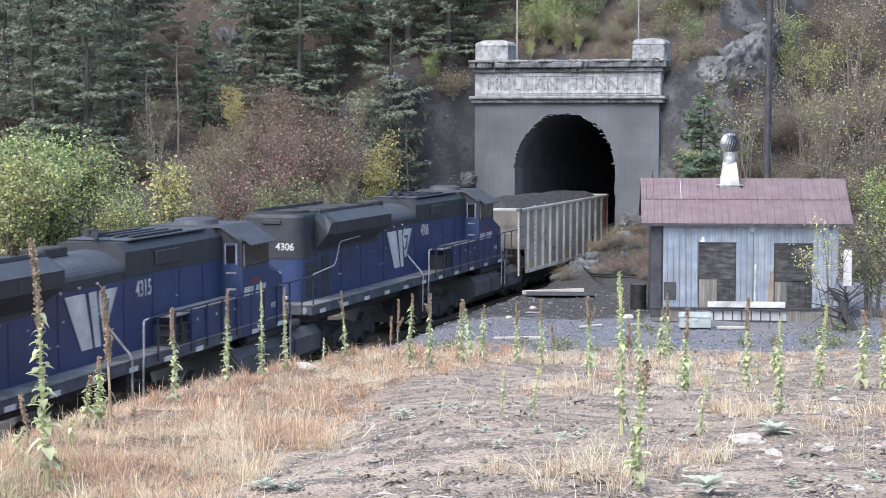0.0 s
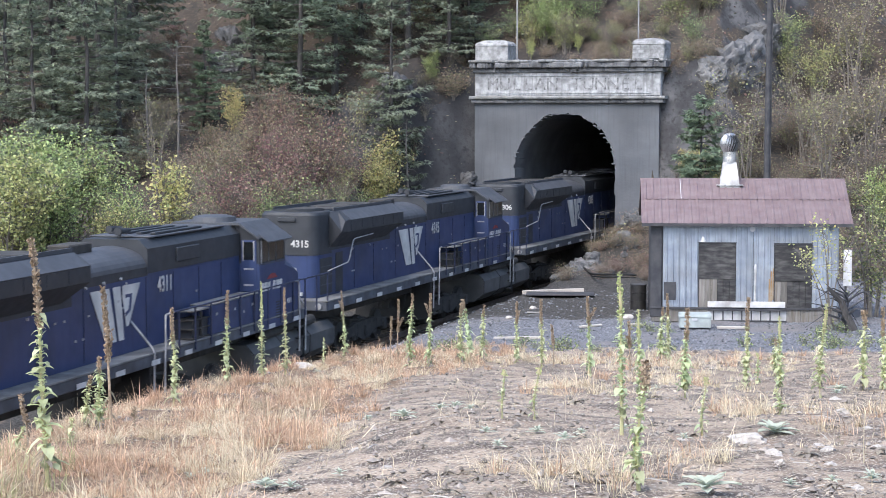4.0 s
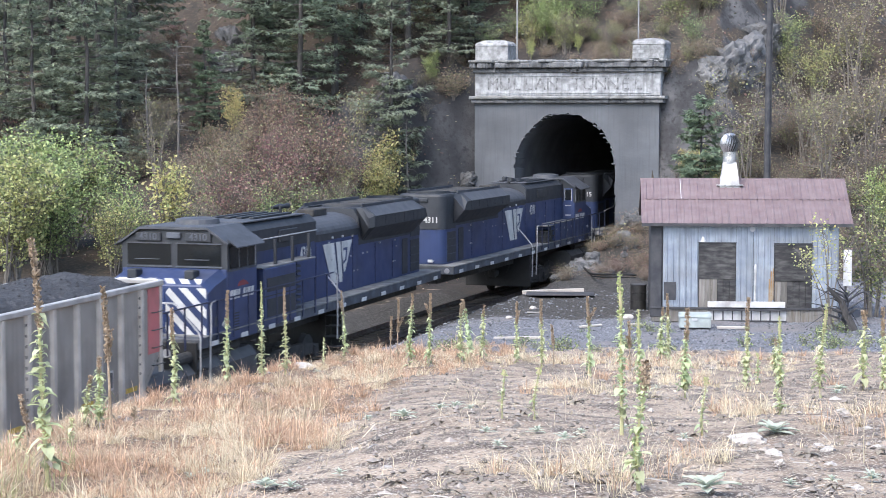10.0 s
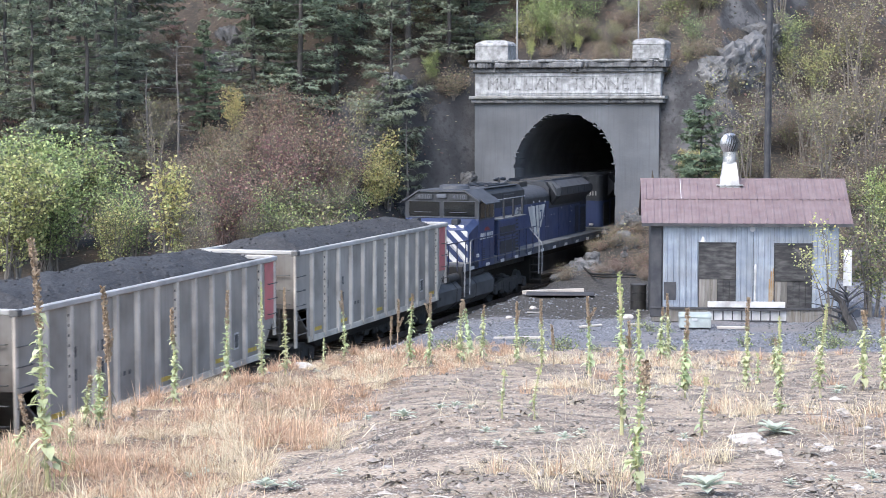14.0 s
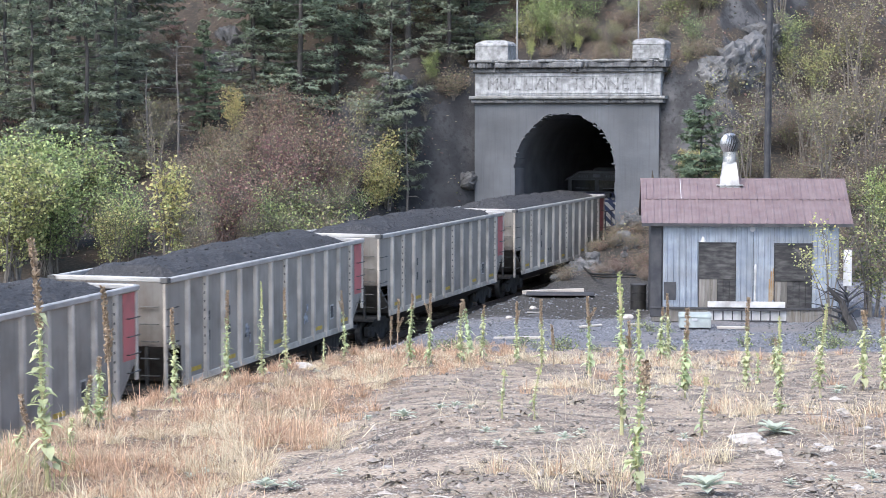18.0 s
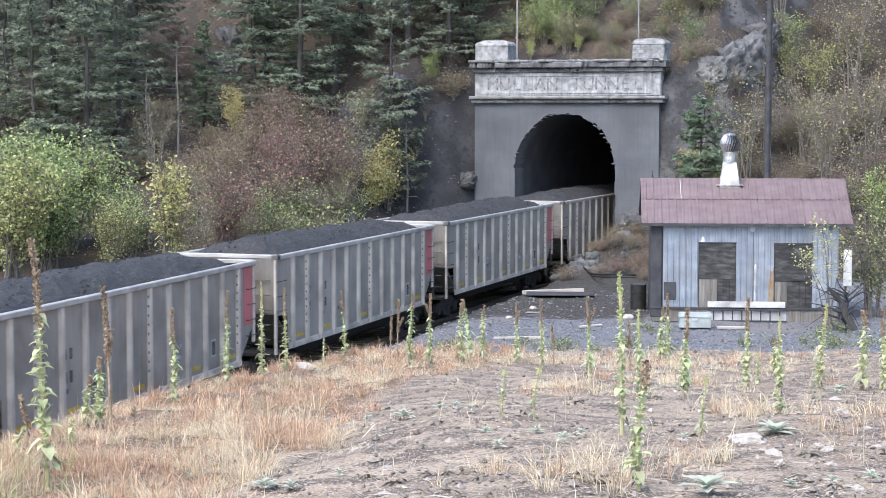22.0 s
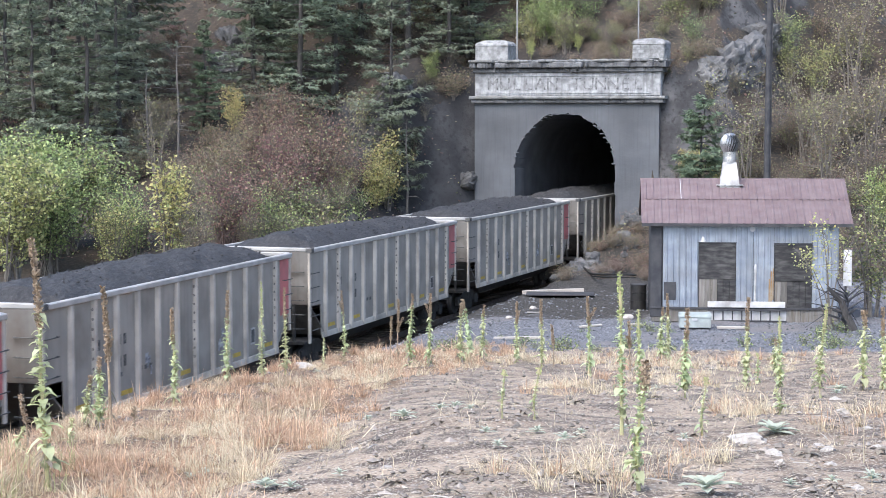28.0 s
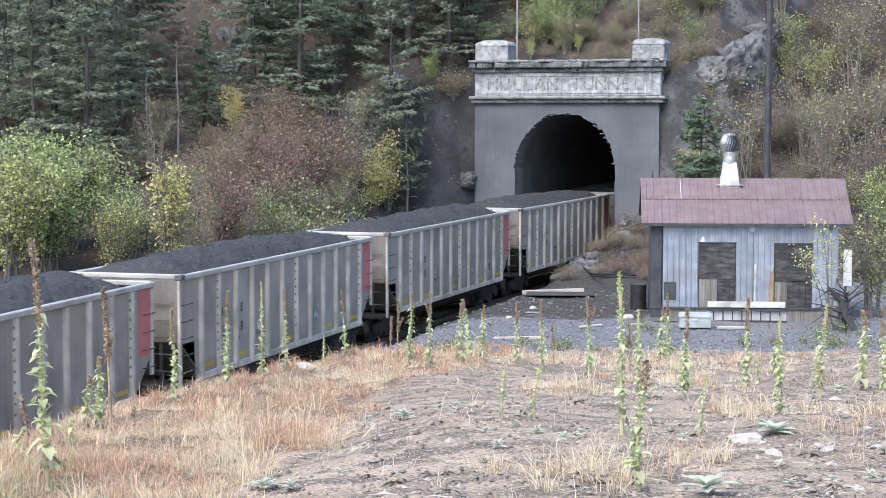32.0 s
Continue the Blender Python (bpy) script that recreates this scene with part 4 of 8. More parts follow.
def make_locomotive(number):
    loco = thing("locomotive", "dark blue and black six-axle diesel freight locomotive, road number " + number, "locomotive", group="locomotives")
    e = LOCO_L / 2
    xr = lambda p: p - e          # metres from the rear coupler
    zf, zd = 1.70, 1.98           # sill bottom, walkway
    span = lambda a, b: (min(a, b), max(a, b))
    part("underframe", Build().box(xr(0.75), -1.5, zf, xr(21.6), 1.5, zd, 0.02), SILL, loco, "grey walkway edge and frame")
    part("frame_beam", Build().box(xr(1.2), -0.7, 1.3, xr(21.2), 0.7, zf - 0.004), UNDER, loco, "grimy centre beam")
    part("walkway_deck", Build().box(xr(0.75), -1.53, zd + 0.004, xr(21.2), 1.53, zd + 0.04), DECK, loco, "dusty grey walkway")
    for s in (-1, 1):
        for k in range(11):
            px = xr(1.3 + 1.92 * k)
            y0, y1 = span(s * 1.532, s * 1.54)
            part("reflector", Build().box(px, y0, zf + 0.03, px + 0.46, y1, zf + 0.15), WHITE, loco)
    # hood: blue walls, black upper works
    hw = 0.93
    part("long_hood", skin(xr(2.0), xr(17.9), hood_section(hw, 3.95, zd + 0.044, 3.95, 0.001)), BLUE, loco)
    part("hood_end", rounded_plan(xr(1.3), xr(2.3), hw + 0.003, 0.3, zd + 0.044, 3.33), BLUE, loco, "rounded blue rear end of the hood")
    part("rear_hood_cap", rounded_plan(xr(1.28), xr(2.6), hw + 0.02, 0.34, 3.334, 4.66, 0.06), BLACK, loco, "black rounded rear hood")
    part("hood_top", skin(xr(2.3), xr(8.05), hood_section(hw + 0.006, 4.3, 3.42, 4.6, 0.2)), BLACK, loco, "black upper hood")
    part("rounded_hood", Build().loft([[(x, (hw + 0.02) * math.cos(a), 3.98 + 0.5 * math.sin(a)) for a in [math.pi * k / 16 for k in range(17)]][::-1] for x in (xr(8.0), xr(12.0))]), ROOFGREY, loco, "rounded grey engine hood")
    part("hood_shoulder", Build().box(xr(8.05), -hw - 0.006, 3.76, xr(12.0), hw + 0.006, 3.99, 0.01), BLACK, loco, "black band under the rounded hood")
    part("inverter_hood", skin(xr(11.95), xr(17.95), hood_section(hw + 0.03, 4.42, 3.82, 4.64, 0.24)), BLACK, loco, "black upper hood")
    for s in (-1, 1):
        y0, y1 = span(s * (hw + 0.03), s * (hw + 0.09))
        part("hatch_box", Build().box(xr(13.6), y0, 3.98, xr(15.0), y1, 4.34, 0.02), BLACK, loco)
    part("hatch_lid", Build().box(xr(12.5), -0.82, 4.645, xr(17.2), 0.82, 4.69, 0.015), ROOFGREY, loco, "dusty grey roof hatch")
    for k in range(4):
        part("roof_grille", Build().box(xr(13.0), -0.7 + 0.38 * k, 4.692, xr(15.9), -0.55 + 0.38 * k, 4.75, 0.01), BLACK, loco)
    part("horn_cluster", Build().tube([(xr(12.2), -0.1, 4.6), (xr(12.2), -0.1, 4.86)], 0.05, 8).tube([(xr(11.8), -0.25, 4.84), (xr(12.5), -0.25, 4.84)], [0.1, 0.04], 10).tube([(xr(11.95), 0.05, 4.88), (xr(12.6), 0.05, 4.88)], [0.09, 0.04], 10), BLACK, loco, "black air horns")
    part("exhaust_stack", Build().box(xr(9.2), -0.28, 4.44, xr(10.4), 0.28, 4.68, 0.03), UNDER, loco)
    # flared radiators: sloping underside, upright face, paler grey sloping shoulder
    for s in (-1, 1):
        rear = [(2.35, 0.9, 3.46), (2.2, 1.44, 4.04), (2.45, 1.46, 4.34), (2.75, 1.1, 4.62), (2.4, 0.85, 4.62)]
        mid = [(3.2, 0.9, 3.46), (2.75, 1.46, 4.0), (2.75, 1.46, 4.36), (2.95, 1.1, 4.64), (2.95, 0.85, 4.64)]
        far = [(7.5, 0.9, 3.5), (7.95, 1.46, 4.0), (7.95, 1.46, 4.36), (7.9, 1.1, 4.64), (7.9, 0.85, 4.64)]
        end = [(7.62, 0.9, 3.52), (8.08, 1.3, 3.98), (8.08, 1.3, 4.3), (8.0, 1.05, 4.6), (8.0, 0.85, 4.6)]
        b = Build().loft([[(xr(p), s * y, z) for p, y, z in ring][::s] for ring in (rear, mid, far, end)])
        part("radiator_flare", b, BLACK, loco, "flared black radiator housing")
        slope = [[(xr(x), s * y, z) for y, z in ((1.475, 4.362), (1.115, 4.648), (1.1, 4.632), (1.46, 4.346))][::s] for x in (2.95, 7.85)]
        part("radiator_shoulder", Build().loft(slope), ROOFGREY, loco, "grey sloping radiator shoulder, paler than the housing")
        y0, y1 = span(s * 1.463, s * 1.47)
        for k in range(5):
            x = 2.95 + 0.99 * k
            part("radiator_screen", Build().box(xr(x), y0, 4.05, xr(x + 0.93), y1, 4.32), BLACK, loco)
        part("roof_rack", Build().box(xr(2.6), min(s * 0.98, s * 1.03), 4.645, xr(7.95), max(s * 0.98, s * 1.03), 4.74), ROOFGREY, loco, "pale edge of the roof rack")
    for x in (3.4, 5.1, 6.8):
        fan = part("cooling_fan", Build().tube([(xr(x), 0, 4.58), (xr(x), 0, 4.67)], [0.76, 0.74], 24), BLACK, loco, "low round radiator fan housing")
        part("fan_rim", Build().tube([(xr(x), 0, 4.672), (xr(x), 0, 4.69)], [0.7, 0.66], 24), UNDER, fan)
    for k in range(3):
        part("rear_roof_rail", Build().loft([[(xr(1.5 + 0.16 * k) + 0.75 * (1 - math.sin(a)), (0.84 - 0.1 * k) * math.cos(a), 4.665 + z) for a in [math.pi * q / 10 for q in range(11)]] for z in (0.0, 0.07)], caps=False, closed=False), BLACK, loco)
    # doors, grilles and details on the hood sides
    for s in (-1, 1):
        y0, y1 = span(s * (hw + 0.002), s * (hw + 0.016))
        for x in (8.6, 11.9, 13.5, 15.1, 16.6):
            part("hood_door_seam", Build().box(xr(x), y0, zd + 0.1, xr(x) + 0.02, y1, 3.74), RAILDARK, loco)
        for x in (4.6, 6.4):
            part("hood_door_seam", Build().box(xr(x), y0, zd + 0.1, xr(x) + 0.02, y1, 3.36), RAILDARK, loco)
        grille = part("intake_grille", Build().box(xr(1.62), y0, zd + 0.12, xr(2.62), y1, 3.22), BLACK, loco, "dark rear intake grille in four panels")
        for k in range(1, 4):
            ya, yb = span(s * (hw + 0.017), s * (hw + 0.03))
            part("grille_bar", Build().box(xr(1.62), ya, zd + 0.12 + 0.28 * k, xr(2.62), yb, zd + 0.15 + 0.28 * k), SILL, grille)
        ya, yb = span(s * (hw + 0.002), s * (hw + 0.02))
        part("dark_door", Build().box(xr(2.95), ya, zd + 0.1, xr(3.55), yb, 3.32, 0.01), BLACK, loco, "dark hood door")
        r = random.Random(7)
        for k in range(16):
            x, z = r.uniform(3.6, 16), r.choice([2.6, 3.1, 3.28, 3.66])
            part("latch", Build().box(xr(x), min(s * (hw + 0.01), s * (hw + 0.03)), z, xr(x) + 0.08, max(s * (hw + 0.01), s * (hw + 0.03)), z + 0.05), STEEL, loco)
        for x, z in ((8.7, 3.76), (9.6, 3.8), (10.5, 3.82), (4.4, 3.34), (6.0, 3.36)):
            part("lifting_eye", Build().tube([(xr(x), s * (hw + 0.006), z), (xr(x), s * (hw + 0.05), z)], 0.035, 8), STEEL, loco)
    # emblem and numbers
    logo(loco, xr(8.9), 2.37, -hw - 0.018, -1)
    logo(loco, xr(11.35), 2.37, hw + 0.018, 1)
    num = letters(number, 0.56, LOGOW, 0.004, "road_number")
    part("road_number", num, None, loco, at=pose(xr(12.98), -hw - 0.022, 3.47) @ Matrix.Diagonal((0.8, 1, 1, 1)))
    part("road_number", num, None, loco, at=pose(xr(12.8), hw + 0.022, 3.49, 0, 0, 180) @ Matrix.Diagonal((0.8, 1, 1, 1)))
    part("road_number", letters(number, 0.3, LOGOW, 0.004, "road_number", 0.02), None, loco, at=pose(xr(1.27), -0.42, 3.68, 0, 0, -90))
    part("marker_lamp", Build().tube([(xr(1.34), 0.7, 4.26), (xr(1.24), 0.7, 4.26)], 0.05, 12), REDP, loco, "red marker lamp")
    part("headlight", Build().box(xr(1.22), -0.3, 4.36, xr(1.3), 0.3, 4.5, 0.02), BLACK, loco, "rear headlight housing")
    part("step_light", Build().box(xr(1.16), -0.52, 2.1, xr(1.28), -0.32, 2.2, 0.01), WHITE, loco, "small white lamp housing")
    # right side: raised step box beside the hood
    part("step_box", Build().box(xr(14.5), -1.49, zd + 0.044, xr(17.88), -0.94, 2.78, 0.02), BLUE, loco, "blue equipment box under the cab walkway")
    stairs = part("stair_well", Build().box(xr(13.5), -1.44, zd + 0.044, xr(14.49), -0.94, 2.5, 0.02), BLACK, loco, "black open steps up to the cab")
    for k in range(4):
        part("tread", Build().box(xr(13.42), -1.5, zd + 0.06 + 0.23 * k, xr(14.48), -1.0, zd + 0.09 + 0.23 * k), DECK if k == 3 else UNDER, stairs)
    part("tread_upright", Build().box(xr(13.95), -1.505, zd + 0.06, xr(13.99), -1.445, 2.7), UNDER, stairs)
    part("box_walkway", Build().box(xr(14.5), -1.5, 2.784, xr(17.88), -0.95, 2.81), DECK, loco, "dusty grey walkway")
    for k in range(5):
        part("box_latch", Build().box(xr(14.9 + 0.62 * k), -1.505, 2.5 - 0.14 * (k % 2), xr(15.0 + 0.62 * k), -1.492, 2.57 - 0.14 * (k % 2)), STEEL, loco)
    # left side: tall cabinet with two dark screens and a ladder
    part("side_cabinet", Build().box(xr(15.0), 0.95, zd - 0.2, xr(17.4), 1.52, 3.42, 0.03), BLUE, loco)
    part("side_ledge", Build().box(xr(13.4), 0.95, 3.424, xr(17.5), 1.5, 3.46), DECK, loco, "dusty grey ledge")
    for z0, z1 in ((2.06, 2.56), (2.76, 3.14)):
        part("cabinet_screen", Build().box(xr(15.1), 1.522, z0, xr(17.2), 1.534, z1), BLACK, loco, "dark screen")
    part("cabinet_groove", Build().box(xr(15.0), 1.522, 2.63, xr(17.4), 1.53, 2.66), BLACK, loco)
    for k in range(9):
        part("step_rung", Build().box(xr(14.6), 1.15, 2.06 + 0.15 * k, xr(14.96), 1.5, 2.12 + 0.15 * k), BLACK, loco)
    part("upper_rail", Build().tube([(xr(12.0), 1.0, 4.16), (xr(17.6), 1.3, 4.2)], 0.02, 6), STEEL, loco)
    for x in (13.6, 14.9, 16.2):
        part("ledge_post", Build().box(xr(x), 1.35, 3.462, xr(x) + 0.1, 1.42, 4.16), BLACK, loco)
    # cab
    x0, x1 = xr(17.9), xr(19.9)
    cw = 1.52
    cab = part("cab", Build().box(x0, -cw, zf, x1, cw, 3.62, 0.03), BLUE, loco)
    part("cab_upper", Build().loft([[(x, p, q) for p, q in ((-cw, 3.55), (-cw, 4.26), (-0.95, 4.62), (0.95, 4.62), (cw, 4.26), (cw, 3.55))][::-1] for x in (x0 + 0.005, x1 - 0.02)]), BLACK, cab, "black upper cab")
    part("cab_roof", Build().loft([[(x, p, q) for p, q in ((-cw - 0.04, 4.25), (-0.97, 4.64), (0.97, 4.64), (cw + 0.04, 4.25), (cw + 0.04, 4.3), (0.97, 4.71), (-0.97, 4.71), (-cw - 0.04, 4.3))][::-1] for x in (x0 - 0.12, x1 + 0.06)]), ROOFGREY, cab, "grey chamfered cab roof")
    part("air_unit", Build().tube([(x0 + 0.5, 0, 4.7), (x0 + 0.5, 0, 4.84), (x0 + 0.5, 0, 4.88)], [0.62, 0.58, 0.4], 20), ROOFGREY, cab, "round grey rooftop unit")
    for s in (-1, 1):
        y0, y1 = span(s * (cw + 0.003), s * (cw + 0.014))
        for a, b in ((0.16, 0.62), (0.7, 1.18), (1.26, 1.84)):
            wnd = part("side_window", Build().box(x0 + a, y0, 3.62, x0 + b, y1, 4.2), GLASS, cab, "dark cab side window")
            ya, yb = span(s * (cw + 0.002), s * (cw + 0.02))
            part("window_post", Build().box(x0 + a - 0.05, ya, 3.58, x0 + a, yb, 4.22), STEEL if a < 0.2 else TANK, wnd)
        part("window_sill", Build().box(x0 + 0.1, y0, 3.54, x1 - 0.1, y1 + 0.004 * s, 3.58), SILL, cab)
        part("sunshade", Build().loft([[(x, s * (cw - 0.02), 4.38), (x, s * (cw + 0.26), 4.17), (x, s * (cw + 0.26), 4.2), (x, s * (cw - 0.02), 4.41)][::-s] for x in (x0 + 0.02, x1 - 0.08)]), ROOFGREY, cab, "grey window awning")
        # rear wall door beside the hood
        ya, yb = span(s * 1.0, s * 1.44)
        door = part("cab_door", Build().box(x0 - 0.03, ya, 2.83, x0 - 0.004, yb, 4.24, 0.008), BLUE, cab, "blue rear cab door")
        yc, yd = span(s * 1.08, s * 1.36)
        part("door_window", Build().box(x0 - 0.04, yc, 3.7, x0 - 0.031, yd, 4.18), GLASS, door, "dark window pane")
        for yy in (yc - 0.03, yd):
            part("window_post", Build().box(x0 - 0.045, yy, 3.66, x0 - 0.031, yy + 0.03, 4.22), STEEL, door)
        for z in (2.98, 3.42):
            part("door_sign", Build().box(x0 - 0.036, yc, z, x0 - 0.031, yd, z + 0.05), STEEL, door)
        y0, y1 = span(s * (cw + 0.003), s * (cw + 0.009))
        for k, (dx, w) in enumerate(((0, 0.16), (0.2, 0.17), (0.4, 0.06), (0.5, 0.14), (0.86, 0.14), (1.05, 0.06), (1.15, 0.18), (1.38, 0.18))):
            px = x0 + 0.12 + dx if s < 0 else x1 - 0.15 - dx - w
            sl = 0.06 if s < 0 else -0.06
            q = [(px, 2.8), (px + w, 2.8), (px + w + sl, 3.04), (px + sl, 3.04)]
            part("painted_bar", Build().add([(a, y, c) for y in (y0, y1) for a, c in q], [(3, 2, 1, 0), (4, 5, 6, 7), (0, 1, 5, 4), (1, 2, 6, 5), (2, 3, 7, 6), (3, 0, 4, 7)]), LOGOW, cab, "plain off-white slanted mark")
        q = [(x0 + 0.55, 3.12), (x0 + 1.35, 3.12), (x0 + 1.2, 3.24), (x0 + 0.95, 3.27), (x0 + 0.75, 3.22)]
        part("painted_flash", Build().add([(a, y, c) for y in (y0, y1) for a, c in q], [(4, 3, 2, 1, 0), (5, 6, 7, 8, 9), (0, 1, 6, 5), (1, 2, 7, 6), (2, 3, 8, 7), (3, 4, 9, 8), (4, 0, 5, 9)]), REDP, cab, "plain dull red flash")
        part("cab_number", num, None, cab, at=(pose(x1 + 0.28, -cw - 0.016, 2.36) if s < 0 else pose(x1 + 0.2, cw + 0.016, 2.2, 0, 0, 180)) @ Matrix.Diagonal((0.33, 1, 0.36, 1)))
        part("side_plate", Build().box(x1 + 0.62, y0 - 0.02 * s, 2.2, x1 + 0.8, y1 - 0.01 * s, 2.45), SILL, cab)
        for k in range(7):
            part("louvre", Build().box(x1 - 0.75, y0, 1.95 + 0.075 * k, x1 - 0.45, y1, 1.985 + 0.075 * k), BLACK, cab)
    for y in (-0.72, 0.72):
        part("windscreen", Build().box(x1 - 0.012, y - 0.62, 3.7, x1 + 0.006, y + 0.62, 4.26), GLASS, cab, "dark windscreen pane")
        part("windscreen_frame", Build().box(x1, y - 0.66, 3.64, x1 + 0.02, y + 0.66, 3.68).box(x1, y - 0.66, 4.26, x1 + 0.02, y + 0.66, 4.29), SILL, cab)
        part("wiper", Build().box(x1 + 0.021, y - 0.4, 3.84, x1 + 0.03, y + 0.3, 3.86), SILL, cab)
        part("number_board", Build().box(x1 - 0.02, y - 0.36, 4.33, x1 + 0.05, y + 0.36, 4.55, 0.01), BLACK, cab)
        part("board_number", letters(number, 0.26, SILL, 0.003, "board_number"), None, cab, at=pose(x1 + 0.055, y, 4.44, 0, 0, 90))
    part("headlight", Build().box(x1 - 0.02, -0.2, 4.4, x1 + 0.06, 0.2, 4.56, 0.02), SILL, cab)
    # nose: upright face, slanted striped top
    xn = xr(21.05)
    zt, zn = 3.62, 3.3
    rings = []
    for x, k, top in ((x1 - 0.01, 1.0, zt), (xn - 0.35, 1.0, zn + 0.12), (xn - 0.03, 0.995, zn), (xn, 0.975, zn - 0.05)):
        rings.append([(x, p * k, q) for p, q in ((-1.5, zf), (-1.5, top - 0.2), (-1.3, top), (1.3, top), (1.5, top - 0.2), (1.5, zf))][::-1])
    nose = part("nose", Build().loft(rings), BLUE, loco)
    for s in (-1, 1):
        for k in range(6):
            # stripes fall outwards at 45 degrees, cut off at the nose's edges
            top, w_, lo, hi, out = 4.62 - 0.5 * k, 0.24, zf + 0.06, zn - 0.08, 1.44
            ends = [(max(0.3, z - hi), min(out, z - lo), z) for z in (top, top - w_)]
            if ends[1][1] - ends[1][0] < 0.05 or ends[0][1] <= ends[0][0]:
                continue
            (ya, yb, za), (yc, yd, zc) = ends
            vs = [(xn + 0.004, s * ya, za - ya), (xn + 0.004, s * yb, za - yb), (xn + 0.004, s * yd, zc - yd), (xn + 0.004, s * yc, zc - yc)]
            vs += [(x + 0.004, a, b) for x, a, b in vs]
            part("stripe", Build().add(vs, [(0, 1, 2, 3), (7, 6, 5, 4), (0, 4, 5, 1), (1, 5, 6, 2), (2, 6, 7, 3), (3, 7, 4, 0)]), LOGOW, nose, "slanted white warning stripe")
        for k in range(3):
            # the same stripes carried over the sloping top
            ya = 0.3 + 0.42 * k
            q = [(xn - 0.06, ya + 0.26), (xn - 0.06, ya + 0.02), (xn - 0.34, ya - 0.2), (xn - 0.34, ya + 0.04)]
            zz = lambda x: zn + 0.12 * (xn - 0.03 - x) / 0.32
            vs = [(x, s * min(1.26, max(0.1, y)), zz(x) + d) for d in (0.003, 0.008) for x, y in q]
            part("stripe", Build().add(vs, [(0, 1, 2, 3), (7, 6, 5, 4), (0, 4, 5, 1), (1, 5, 6, 2), (2, 6, 7, 3), (3, 7, 4, 0)]), LOGOW, nose, "slanted white warning stripe")
    part("nose_door", Build().box(xn, -0.28, zd + 0.1, xn + 0.03, 0.28, 3.2, 0.01), BLUE, nose)
    for s in (-1, 1):
        y0, y1 = span(s * 0.68, s * 0.95)
        part("nose_box", Build().box(xn - 0.7, y0, 3.4, xn - 0.3, y1, 3.64, 0.03), BLACK, nose, "dark equipment box on the nose")
    for y in (-0.62, 0.62):
        part("ditch_light", Build().tube([(xr(21.6), y, 1.6), (xr(21.72), y, 1.6)], 0.12, 12), STEEL, loco, "round ditch light")
        part("ditch_light", Build().tube([(xr(0.8), y * 2, 1.84), (xr(0.7), y * 2, 1.84)], 0.1, 12), STEEL, loco, "round ditch light")
    # ends: pilots, steps, handrails
    for p, s in ((21.6, 1), (0.75, -1)):
        x = xr(p)
        part("pilot_plate", Build().box(min(x, x + s * 0.08), -1.45, 0.32, max(x, x + s * 0.08), 1.45, zf + 0.2, 0.02), HOSEBLACK, loco, "dull black pilot plate")
        coupler(loco, s * (e - 0.02), s)
        for e in (-1, 1):
            part("air_hose", Build().tube([(x + s * 0.08, e * 0.5, 1.2), (x + s * 0.3, e * 0.5, 1.0), (x + s * 0.35, e * 0.45, 0.6)], 0.03, 6), HOSEBLACK, loco)
        for t in (-1, 1):
            st = Build()
            for k in range(4):
                st.box(min(x - s * 0.55, x - s * 0.05), min(t * 1.1, t * 1.5), 0.5 + 0.32 * k, max(x - s * 0.55, x - s * 0.05), max(t * 1.1, t * 1.5), 0.54 + 0.32 * k)
            for d in (0.05, 0.55):
                st.box(min(x - s * d, x - s * (d + 0.03)), min(t * 1.1, t * 1.14), 0.4, max(x - s * d, x - s * (d + 0.03)), max(t * 1.1, t * 1.14), zf)
            part("step_ladder", st, UNDER, loco)
            xx = x - s * 0.02
            part("grab_rail", Build().tube([(xx, t * 1.5, 0.75), (xx, t * 1.52, 2.0), (xx, t * 1.46, 2.14), (xx, t * 0.86, 2.82), (xx, t * 0.76, 2.87), (xx, t * 0.3, 2.87)], 0.026, 8), STEEL, loco, "pale grey step handrail")
            xx = x - s * 0.62
            part("grab_rail", Build().tube([(xx + s * 0.04, t * 1.52, 0.8), (xx + s * 0.04, t * 1.54, 1.9), (xx, t * 1.54, 2.1), (xx, t * 1.54, 2.76), (xx - s * 0.06, t * 1.53, 2.85), (xx - s * 0.3, t * 1.52, 2.87)], 0.026, 8), STEEL, loco, "pale grey step handrail")
    for t in (-1, 1):
        y = t * 1.46
        last = 12 if t < 0 else 13
        for k in range(last):
            x = xr(2.2 + 1.0 * k)
            part("rail_post", Build().box(x - 0.03, y + t * 0.05, zf + 0.1, x + 0.03, y + t * 0.08, 2.87), RAILDARK, loco)
        part("side_rail", Build().tube([(xr(1.6), y + t * 0.06, 2.87), (xr(1.4 + last), y + t * 0.06, 2.87)], 0.024, 8), RAILDARK, loco)
        if t < 0:
            part("cab_rail", Build().tube([(xr(13.4), y, 2.9), (xr(15.3), y, 3.02), (xr(15.45), y, 3.1), (xr(15.85), y, 3.66), (xr(16.0), y, 3.72), (xr(17.88), y, 3.76)], 0.02, 8), STEEL, loco, "pale grey handrail")
    # fuel tank, air tanks, trucks
    tank = [(-1.2, 1.36), (-1.42, 1.12), (-1.4, 0.62), (-1.0, 0.3), (1.0, 0.3), (1.4, 0.62), (1.42, 1.12), (1.2, 1.36)]
    part("fuel_tank", skin(xr(7.3), xr(14.2), tank), TANK, loco, "grimy dark grey fuel tank")
    for x in (7.34, 9.6, 11.9, 14.14):
        part("tank_strap", skin(xr(x) - 0.02, xr(x) + 0.02, [(p * 1.012, 0.83 + (q - 0.83) * 1.02) for p, q in tank]), UNDER, loco)
